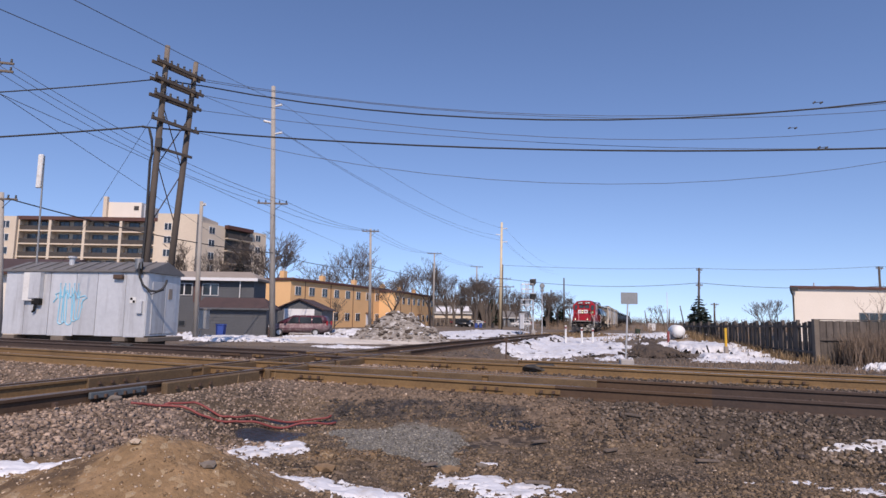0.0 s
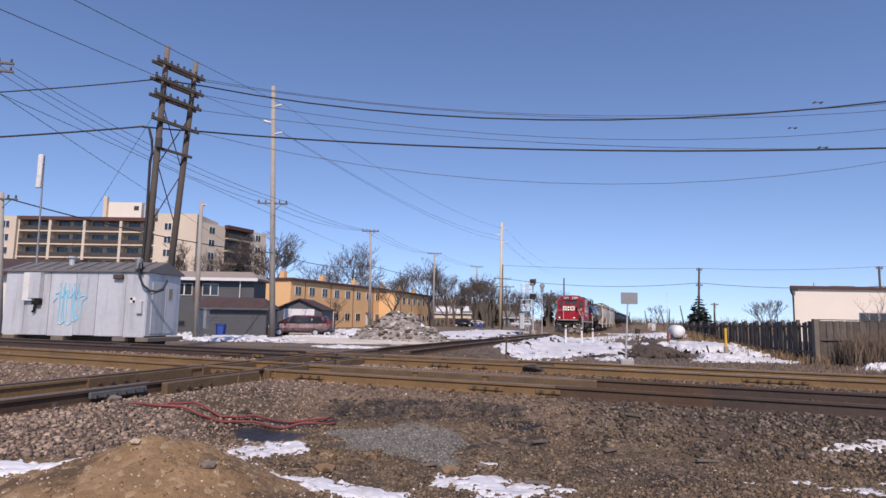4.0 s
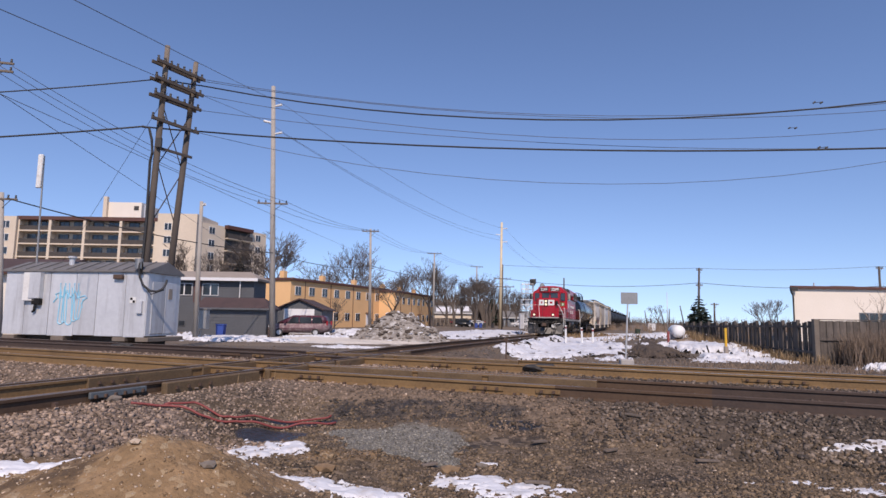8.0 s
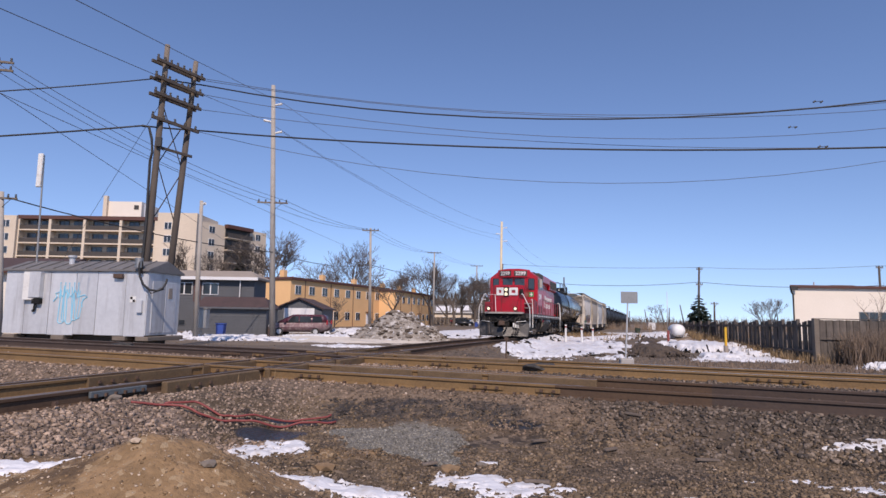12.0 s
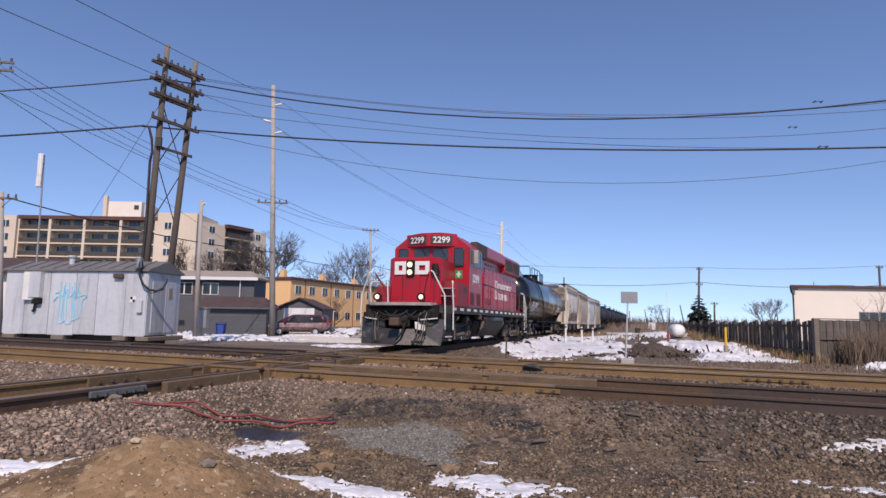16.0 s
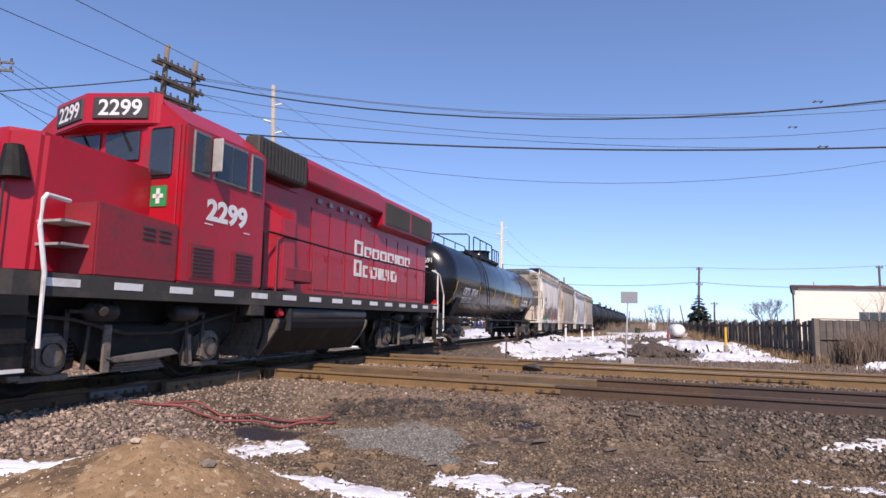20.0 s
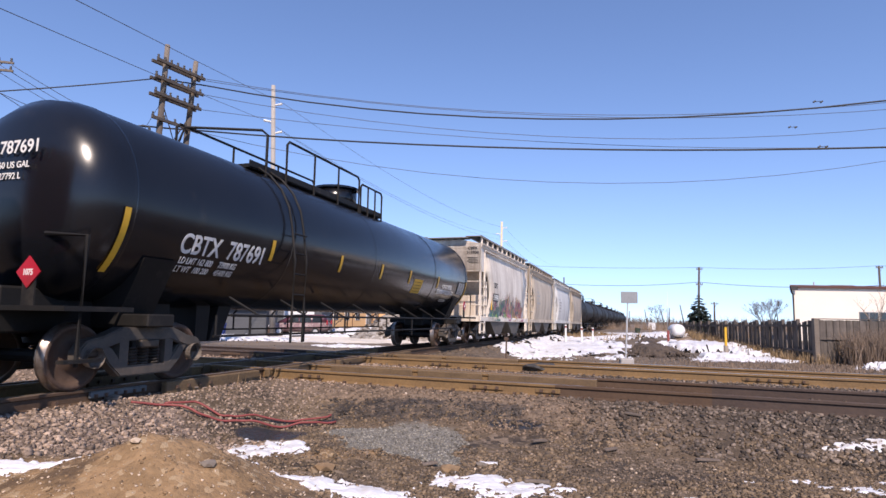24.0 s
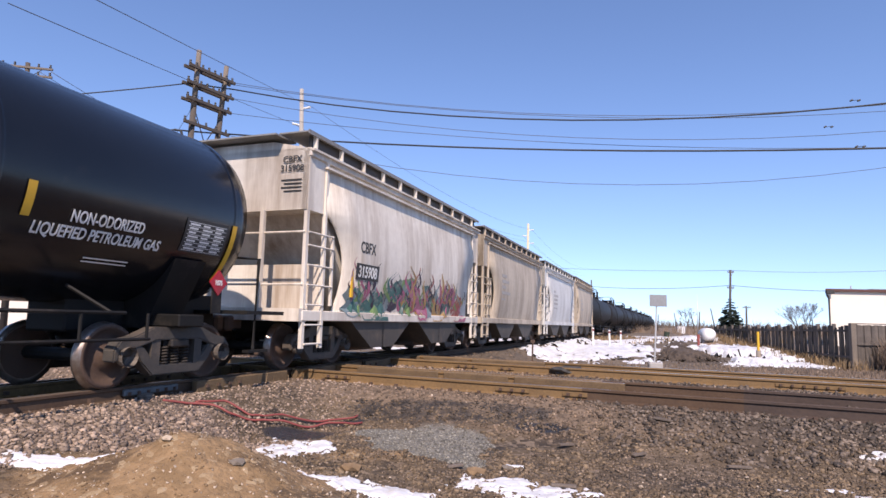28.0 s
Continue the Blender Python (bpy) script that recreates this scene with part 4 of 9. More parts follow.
    P("fuel_tank", sheet_prism([(-a, b) for a, b in belly] + belly[::-1], 5.46, 9.05, axis="x"), K, "black fuel tank below the frame")
    for x in (5.4, 9.05):
        P("tank_end", sheet_prism([(-a * 1.02, b - 0.01) for a, b in belly] + [(a * 1.02, b - 0.01) for a, b in belly[::-1]], x, x + 0.06, axis="x"), M["dusty_iron"], "fuel tank end plate toned pale for sunlight")
    for s in (-1, 1):
        P("air_reservoir", rod((5.95, s * 1.3, 1.04), (9.1, s * 1.3, 1.04), 0.155, n=18), M["reservoir"], "long black air reservoir", True)
        P("filler_bracket", box(5.74, 5.82, s * 1.45 - 0.04, s * 1.43 + 0.04, 0.72, 1.12), M["plow"])
        P("filler_cap", rod((5.52, s * 1.38, 1.02), (5.52, s * 1.46, 1.06), 0.08, n=12), M["red"], "red fuel filler cap")
        P("equipment_case", box(4.55, 4.95, s * 1.4 - 0.1, s * 1.4 + 0.1, 0.98, 1.16, bevel=0.01), M["iron"])
        P("ground_light", rod((1.75, s * 1.32, 1.05), (1.75, s * 1.45, 1.0), 0.06, n=10), M["steel"], "small round step light")
    for xc in (2.6, 12.25):
        tr = P("truck", box(xc - 1.9, xc + 1.9, -0.95, 0.95, 0.62, 0.85), K, "two-axle locomotive truck")
        for s in (-1, 1):
            y0, y1 = sorted((s * 0.98, s * 1.14))
            P("side_frame", sheet_prism([(xc - 2.0, 0.72), (xc - 1.95, 0.92), (xc - 0.6, 0.92), (xc - 0.45, 0.82), (xc + 0.45, 0.82), (xc + 0.6, 0.92), (xc + 1.95, 0.92), (xc + 2.0, 0.72), (xc + 1.62, 0.66), (xc + 1.04, 0.66), (xc + 0.8, 0.4), (xc - 0.8, 0.4), (xc - 1.04, 0.66), (xc - 1.62, 0.66)], y0, y1, bevel=0.025), K, "dusty cast truck side frame", False, tr)
            for k in (-1.33, 1.33):
                P("journal_box", sheet_prism([(xc + k - 0.2, 0.34), (xc + k - 0.22, 0.62), (xc + k - 0.12, 0.74), (xc + k + 0.12, 0.74), (xc + k + 0.22, 0.62), (xc + k + 0.2, 0.34), (xc + k + 0.08, 0.28), (xc + k - 0.08, 0.28)], min(s * 1.0, s * 1.24), max(s * 1.0, s * 1.24), bevel=0.03), M["dusty_iron"], "dusty journal box", False, tr)
                P("bearing_cap", turned([(-0.08, 0), (-0.08, 0.1), (-0.02, 0.13), (0.04, 0.14)], 0, 14), M["iron"], "oily journal cover", False, tr).matrix_basis = pose(xc + k, s * 1.24, 0.5, 0, 0, 90 * s)
                for q in (-0.34, 0.34):
                    P("spring", coil((xc + k + q, s * 1.06), 0.4, 0.7, 0.07, 6), M["iron"], "", False, tr)
                P("pedestal", box(xc + k * 1.24 - 0.05, xc + k * 1.24 + 0.05, y0, y1, 0.26, 0.7), K, "", False, tr)
                P("brake_shoe", sheet_prism([(xc + k * 0.58, 0.3), (xc + k * 0.55, 0.62), (xc + k * 0.63, 0.66), (xc + k * 0.66, 0.28)], min(s * 0.72, s * 0.92), max(s * 0.72, s * 0.92)), M["rust"], "", False, tr)
                P("brake_hanger", rod((xc + k * 0.62, s * 1.2, 0.95), (xc + k * 0.66, s * 1.2, 0.3), 0.03, n=6), M["iron"], "", False, tr)
            for k in (-0.75, 0.75):
                P("brake_cylinder", turned([(-0.24, 0), (-0.24, 0.1), (-0.2, 0.125), (0.16, 0.125), (0.2, 0.08), (0.24, 0.03), (0.42, 0.03)], 0, 14), M["iron"], "brake cylinder", True, tr).matrix_basis = pose(xc + k, s * 1.24, 1.0, 0, 0, 180 if k < 0 else 0)
                P("piston_lever", box(xc + k * 1.55 - 0.03, xc + k * 1.55 + 0.03, s * 1.22 - 0.015, s * 1.22 + 0.015, 0.5, 1.02), M["iron"], "", False, tr)
            bm = bmesh.new()
            for c in range(5):
                box(xc - 0.46 + c * 0.03, xc + 0.46 - c * 0.03, s * 1.1 - 0.09, s * 1.1 + 0.09, 0.24 + c * 0.035, 0.268 + c * 0.035, bm=bm)
            P("leaf_spring", bm, M["dusty_iron"], "dusty leaf spring", False, tr)
            P("spring_seat", sheet_prism([(xc - 0.62, 0.42), (xc + 0.5, 0.5), (xc + 0.62, 0.42), (xc + 0.2, 0.38), (xc - 0.5, 0.36)], min(s * 1.06, s * 1.3), max(s * 1.06, s * 1.3), bevel=0.01), M["dusty_iron"], "dusty slanted spring seat", False, tr)
            P("hanger_plate", box(xc - 0.66, xc - 0.54, s * 1.25 - 0.02, s * 1.25 + 0.02, 0.24, 0.84, bevel=0.01), M["dusty_iron"], "pale upright hanger plate", False, tr)
            for k in (-1.33, 1.33):
                P("brake_head", sheet_prism([(xc + k - 0.44, 0.22), (xc + k - 0.5, 0.42), (xc + k - 0.46, 0.68), (xc + k - 0.36, 0.7), (xc + k - 0.34, 0.45), (xc + k - 0.3, 0.24)], min(s * 1.08, s * 1.2), max(s * 1.08, s * 1.2), bevel=0.01), M["dusty_iron"], "dusty brake head", False, tr)
                P("pedestal_tie", box(xc + k - 0.3, xc + k + 0.3, s * 1.12 - 0.05, s * 1.12 + 0.05, 0.2, 0.27, bevel=0.01), M["dusty_iron"], "", False, tr)
            P("brake_pipe", tube([(xc - 1.9, s * 1.12, 0.98), (xc - 1.1, s * 1.26, 0.9), (xc - 0.3, s * 1.24, 0.72), (xc + 0.5, s * 1.24, 0.72), (xc + 1.2, s * 1.26, 0.9), (xc + 1.9, s * 1.2, 1.02)], 0.022, 6), M["iron"], "", False, tr)
            P("sand_hose", tube([(xc - 1.85, s * 1.3, 1.16), (xc - 1.88, s * 1.2, 0.7), (xc - 1.78, s * 0.85, 0.25)], 0.025, 6), K, "", False, tr)
            P("sand_hose", tube([(xc + 1.85, s * 1.3, 1.16), (xc + 1.88, s * 1.2, 0.7), (xc + 1.78, s * 0.85, 0.25)], 0.025, 6), K, "", False, tr)
        P("traction_motor", rod((xc - 0.75, -0.55, 0.52), (xc - 0.75, 0.55, 0.52), 0.34, n=14), K, "", False, tr)
        P("traction_motor", rod((xc + 0.75, -0.55, 0.52), (xc + 0.75, 0.55, 0.52), 0.34, n=14), K, "", False, tr)
        for k in (-1.33, 1.33):
            spins.append((wheelset(lo, xc + k, 0.5, dull=True), xc + k, 0.5))
    P("frame_skirt", box(0.8, 14.2, -0.9, 0.9, 0.86, 1.16), K, "black centre sill")
    for x in (5.15, 9.75):
        P("sand_pipe", tube([(x, -1.35, 1.2), (x, -1.36, 0.7), (x + 0.1, -1.2, 0.4)], 0.03), K)
    return lo


FLAT = Matrix(((1, 0, 0, 0), (0, 0, -1, 0), (0, 1, 0, 0), (0, 0, 0, 1)))
TANK_R, TANK_Z = 1.395, 2.49


def curved_patch(x0, x1, a0, a1, r=TANK_R, lift=0.004, n=5):
    """A patch of paint laid on the tank between two angles."""
    bm = bmesh.new()
    rows = []
    for i in range(n + 1):
        a = radians(a0 + (a1 - a0) * i / n)
        rows.append([bm.verts.new((x, -math.cos(a) * (r + lift), TANK_Z + math.sin(a) * (r + lift))) for x in (x0, x1)])
    for p, q in zip(rows, rows[1:]):
        bm.faces.new((p[0], p[1], q[1], q[0]))
    return bm


def curved_text(words, size, x, ang, parent, label="", squeeze=0.9):
    """Lettering bent round the tank."""
    ob = text("lettering", words, size, M["white"], parent, Matrix.Identity(4), label, squeeze)
    for v in ob.data.vertices:
        a = radians(ang) + v.co.y / TANK_R
        r = TANK_R + 0.014 + v.co.z
        v.co = (x + v.co.x, -math.cos(a) * r, TANK_Z + math.sin(a) * r)
    return ob


def tank_car(detail):
    t = thing("tank_car", label="black pressure tank car with yellow marks and a top platform", category="tank car", group="cars of the train")
    spins = SPINS.setdefault(t, [])
    L = 18.6
    prof = [(0.62, 0.0), (0.64, 0.45), (0.74, 0.9), (0.86, 1.14), (1.06, 1.33), (1.3, TANK_R), (L - 1.3, TANK_R), (L - 1.06, 1.33), (L - 0.86, 1.14), (L - 0.74, 0.9), (L - 0.64, 0.45), (L - 0.62, 0.0)]
    shell = part("shell", turned(prof, TANK_Z, 48), M["tank" if detail else "tank_dull"], t, "glossy black tank shell" if detail else "dull black tank shell", True)
    if detail:
        for x in (1.42, 5.18, 9.0, 13.6, L - 1.42):
            part("weld_band", turned([(x - 0.03, TANK_R), (x - 0.02, TANK_R + 0.006), (x + 0.02, TANK_R + 0.006), (x + 0.03, TANK_R)], TANK_Z, 48), M["tank"], shell, "", True)
    part("stub_sill", box(0.5, 3.3, -0.35, 0.35, 0.72, 1.3, bevel=0.03), M["black"], t)
    part("stub_sill", box(L - 3.3, L - 0.5, -0.35, 0.35, 0.72, 1.3, bevel=0.03), M["black"], t)
    coupler(t, 0.0, -1), coupler(t, L, 1)
    for xc in (2.1, L - 2.1):
        freight_truck(t, xc, spins)
        for s in (-1, 1):
            part("saddle", sheet_prism([(s * 0.3, 0.78), (s * 0.75, 0.78), (s * 1.22, 1.75), (s * 0.95, 1.6), (s * 0.3, 1.3)], xc - 0.3, xc + 0.3, axis="x"), M["black"], t)
            part("end_bolster", box(xc - 0.25, xc + 0.25, min(s * 0.2, s * 1.3), max(s * 0.2, s * 1.3), 0.8, 0.98, bevel=0.02), M["black"], t)
    part("outlet_skid", sheet_prism([(3.9, 1.2), (4.25, 1.2), (4.2, 0.52), (3.9, 0.52)], -0.35, 0.35), M["black"], t, "black bottom outlet skid")
    part("outlet_skid", sheet_prism([(4.5, 1.2), (4.85, 1.2), (4.55, 0.52), (4.25, 0.52)], -0.35, 0.35), M["black"], t, "black slanted bottom outlet skid")
    # platform and rails on top
    top = TANK_Z + TANK_R
    pf = part("platform", box(4.7, 10.8, -0.66, 0.66, top - 0.12, top - 0.05), M["black"], t, "black top platform")
    part("protective_housing", rod((9.35, 0, top - 0.05), (9.35, 0, top + 0.42), 0.55, n=24), M["tank"], t, "black round valve housing", True)
    part("housing_lid", rod((9.35, 0, top + 0.42), (9.35, 0, top + 0.47), 0.6, n=24), M["tank"], t)
    for s in (-1, 1):
        for x0, x1, h in ((5.9, 9.3, 0.72), (9.4, 10.75, 0.58)) if s < 0 else ((4.3, 9.4, 0.72), (9.55, 10.95, 0.58)):
            part("guard_rail", tube([(x0, s * 0.7, top - 0.3), (x0, s * 0.7, top + h - 0.08), (x0 + 0.08, s * 0.7, top + h), (x1 - 0.08, s * 0.7, top + h), (x1, s * 0.7, top + h - 0.08), (x1, s * 0.7, top - 0.3)], 0.028, 8), M["black"], pf, "black tubular guard rail")
            for k in range(1, 3):
                xm = x0 + (x1 - x0) * k / 3
                part("rail_post", rod((xm, s * 0.7, top - 0.25), (xm, s * 0.7, top + h), 0.024, n=8), M["black"], pf)
        part("toe_board", box(4.7, 10.8, s * 0.68 - 0.012, s * 0.68 + 0.012, top - 0.1, top + 0.02), M["black"], pf)
    part("guard_rail", tube([(5.2, -0.7, top - 0.3), (5.2, -0.7, top + 0.64), (5.12, -0.62, top + 0.72), (4.4, 0.6, top + 0.66), (4.3, 0.7, top + 0.2)], 0.028, 8), M["black"], pf, "black tubular guard rail")
    for s in (-1, 1):
        # ladder down the side
        bm = bmesh.new()
        for dx in (-0.2, 0.2):
            pts = [(5.18 + dx, s * (TANK_R + 0.1) * math.cos(radians(a)), TANK_Z + (TANK_R + 0.1) * math.sin(radians(a))) for a in (65, 50, 35, 20, 5)] + [(5.18 + dx, s * 1.58, 2.0), (5.18 + dx, s * 1.56, 1.1), (5.18 + dx, s * 1.55, 0.5)]
            tube(pts, 0.022, 6, bm)
        lad = part("ladder", bm, M["black"], t, "black side ladder")
        for z in (0.62, 1.0, 1.38, 1.76, 2.14, 2.5):
            part("rung", rod((4.98, s * 1.56, z), (5.38, s * 1.56, z), 0.016, n=6), M["black"], lad)
        # running rail along the bottom
        part("running_rail", tube([(3.4, s * 1.45, 0.98), (L - 3.4, s * 1.45, 0.98)], 0.025), M["black"], t)
        low = part("step_rail", tube([(3.0, s * 1.45, 0.66), (L - 3.0, s * 1.45, 0.66)], 0.022), M["black"], t, "low black rail along the car side")
        for x in (3.05, 3.9, 5.6, 7.3, 9.6, 11.4, 13.1, 14.6, L - 3.05):
            part("rail_post", rod((x, s * 1.45, 0.5 if x in (5.6, 11.4) else 0.66), (x, s * 1.45, 0.98), 0.02, n=6), M["black"], low)
        for x in np.arange(3.9, L - 3.5, 1.55):
            part("rail_bracket", tube([(x, s * 1.0, TANK_Z - 1.2), (x + 0.25, s * 1.45, 0.98)], 0.022), M["black"], t)
        # end posts and hand holds
        for x in (0.75, L - 0.75):
            part("end_post", tube([(x, s * 1.35, 0.35), (x, s * 1.38, 1.9), (x, s * 0.7, 1.95)], 0.03), M["black"], t)
            part("end_step", box(x - 0.25, x + 0.25, s * 1.4 - 0.06, s * 1.4 + 0.06, 0.4, 0.44), M["black"], t)
            part("end_platform", box(min(x, x) - 0.25, x + 0.75, min(s * 0.3, s * 1.4), max(s * 0.3, s * 1.4), 1.0, 1.06), M["black"], t)
    if detail:
        for x in (1.3, 4.58, 7.2, 9.42, 11.42, 13.95, L - 1.42):
            lo, hi = (-44, -6) if x in (1.3, L - 1.42) else (-22, -6.5)
            part("reflective_mark", curved_patch(x - 0.05, x + 0.05, lo, hi, lift=0.012, n=8), M["yellow"], t, "yellow reflective mark")
        part("notice", curved_patch(11.85, 12.55, -33, -15), M["yellow"], t, "yellow notice panel")
        for k in range(4):
            part("notice_line", curved_patch(11.92, 12.48, -30.5 + k * 3.9, -30.0 + k * 3.9, lift=0.008), M["black"], t)
        curved_text("CBTX  787691", 0.42, 3.38, -25.5, t, "white lettering", 0.8)
        curved_text("LD LMT 162 800     73900 KG", 0.15, 3.1, -32.5, t, "", 0.7)
        curved_text("LT WT  100 200     45400 KG", 0.15, 3.1, -38.5, t, "", 0.7)
        curved_text("NON-ODORIZED", 0.2, 14.98, -21, t, "", 0.66)
        curved_text("LIQUEFIED PETROLEUM GAS", 0.2, 14.95, -29, t, "", 0.7)
        part("data_panel", curved_patch(16.18, 17.05, -27, -7, lift=0.006), M["dark"], t, "stencilled data panel")
        for k in range(8):
            part("data_line", curved_patch(16.22, 17.0, -26 + k * 2.4, -25.7 + k * 2.4, lift=0.01), M["white"], t)
            for q in range(3):
                if k < 7:
                    part("data_entry", curved_patch(16.25 + q * 0.26, 16.25 + q * 0.26 + (0.2, 0.14, 0.17)[(k + q) % 3], -25.2 + k * 2.4, -24.1 + k * 2.4, lift=0.01), M["white"], t)
        for k in range(2):
            part("data_line", curved_patch(14.85, 15.5, -41 + k * 2.2, -40.2 + k * 2.2, lift=0.006), M["white"], t)
        # front head: number, hazard placard
        HEAD = Matrix(((0, 0, -1, 0), (-1, 0, 0, 0), (0, 1, 0, 0), (0, 0, 0, 1)))
        text("lettering", "CBTX 787691", 0.23, M["white"], t, Matrix.Translation((0.6, 0.0, 2.95)) @ HEAD)
        text("lettering", "CAPY 33760 US GAL", 0.115, M["white"], t, Matrix.Translation((0.6, 0.0, 2.76)) @ HEAD)
        text("lettering", "CAPY 127792 L", 0.115, M["white"], t, Matrix.Translation((0.6, 0.0, 2.62)) @ HEAD)
        for x, y, mm in ((0.5, -0.8, HEAD), (16.85, -1.42, FLAT)):
            bm = bmesh.new()
            box(-0.135, 0.135, -0.135, 0.135, -0.008, 0.008, bm=bm)
            bm.transform(Matrix.Rotation(math.pi / 4, 4, "Z"))
            pl = part("placard", bm, M["red"], t, "red diamond hazard placard")
            pl.matrix_basis = Matrix.Translation((x, y, 1.45)) @ mm
            text("placard_number", "1075", 0.1, M["white"], pl, Matrix.Translation((0, -0.035, 0.01)), "", 0.8, 0.03)
            part("placard_back", box(-0.1, 0.1, -0.45, 0.0, -0.03, -0.01), M["black"], pl)
    return t


def hop_half(z, top):
    """Half the width of a hopper car's bulging side at a height."""
    f = min(max((z - 1.05) / (top - 1.15), 0.0), 1.0)
    return 1.45 + 0.13 * math.sin(math.pi * min(f * 1.15, 1.0)) + 0.03 * f


def graffiti(parent, top):
    """Sprayed tags on the near side: washes of colour under overlapping ribbons and outlines, unreadable."""
    rng = random.Random(11)
    cols = [((0.06, 0.15, 0.13), "teal"), ((0.42, 0.13, 0.2), "pink"), ((0.17, 0.27, 0.09), "green"), ((0.45, 0.27, 0.09), "amber"), ((0.05, 0.035, 0.055), "plum"), ((0.35, 0.09, 0.07), "scarlet"), ((0.2, 0.26, 0.27), "haze")]
    mats = [mat("spray_" + nm, c, None, 0.6, bump=0, big=2.0, fine=9, dirt=(0.4, 0.36, 0.3), dirt_amount=0.25) for c, nm in cols]
    count = [0]

    def lay(bm, m, nm):
        count[0] += 1
        for v in bm.verts:
            v.co.y = (-hop_half(v.co.z, top) if v.co.z > 1.1 else -1.522) - 0.004 - 0.00006 * count[0]
        part(nm, bm, m, parent)

    for k in range(60):
        left = k < 26
        cx = rng.uniform(1.9, 5.2) if left else rng.uniform(4.8, 9.2)
        cz = rng.uniform(1.0, 1.55) + (0.25 if 3.5 < cx < 8.2 else 0.0) * rng.random() * 1.6
        rx, rz = rng.uniform(0.15, 0.5), rng.uniform(0.12, 0.34)
        bm = bmesh.new()
        ring = [bm.verts.new((cx + math.cos(a) * rx * rng.uniform(0.7, 1.2), 0, max(cz + math.sin(a) * rz * rng.uniform(0.7, 1.2), 0.94))) for a in [6.2832 * q / 14 for q in range(14)]]
        c = bm.verts.new((cx, 0, cz))
        for q in range(14):
            bm.faces.new((c, ring[q], ring[(q + 1) % 14]))
        lay(bm, mats[rng.choice((0, 0, 6, 1, 4, 0, 2))] if left else mats[rng.choice((2, 3, 5, 1, 6, 0, 1))], "spray_wash")
    for k in range(120):
        left = k < 50
        x0 = rng.uniform(2.0, 5.6) if left else rng.uniform(5.0, 9.1)
        z0 = rng.uniform(1.12, 1.6)
        hgt = rng.uniform(0.2, 0.72) * (1.15 - 0.2 * abs(x0 - 5.2) / 3)
        w = rng.uniform(0.03, 0.1)
        bm = bmesh.new()
        ph, amp, slant = rng.uniform(0, 6), rng.uniform(0.05, 0.22), rng.uniform(-0.3, 0.4)
        rows = []
        for i in range(10):
            f = i / 9
            x, z = x0 + slant * f + amp * math.sin(ph + f * 5.5), z0 + hgt * f
            ww = w * (0.5 + math.sin(math.pi * min(f + 0.1, 1)))
            rows.append((bm.verts.new((x - ww / 2, 0, z)), bm.verts.new((x + ww / 2, 0, z + ww * 0.3))))
        for p, q in zip(rows, rows[1:]):
            bm.faces.new((p[0], p[1], q[1], q[0]))
        lay(bm, mats[rng.choice((0, 1, 4, 0, 4, 6, 2)) if left else rng.choice((1, 2, 3, 5, 4, 4, 6))], "spray_stroke")


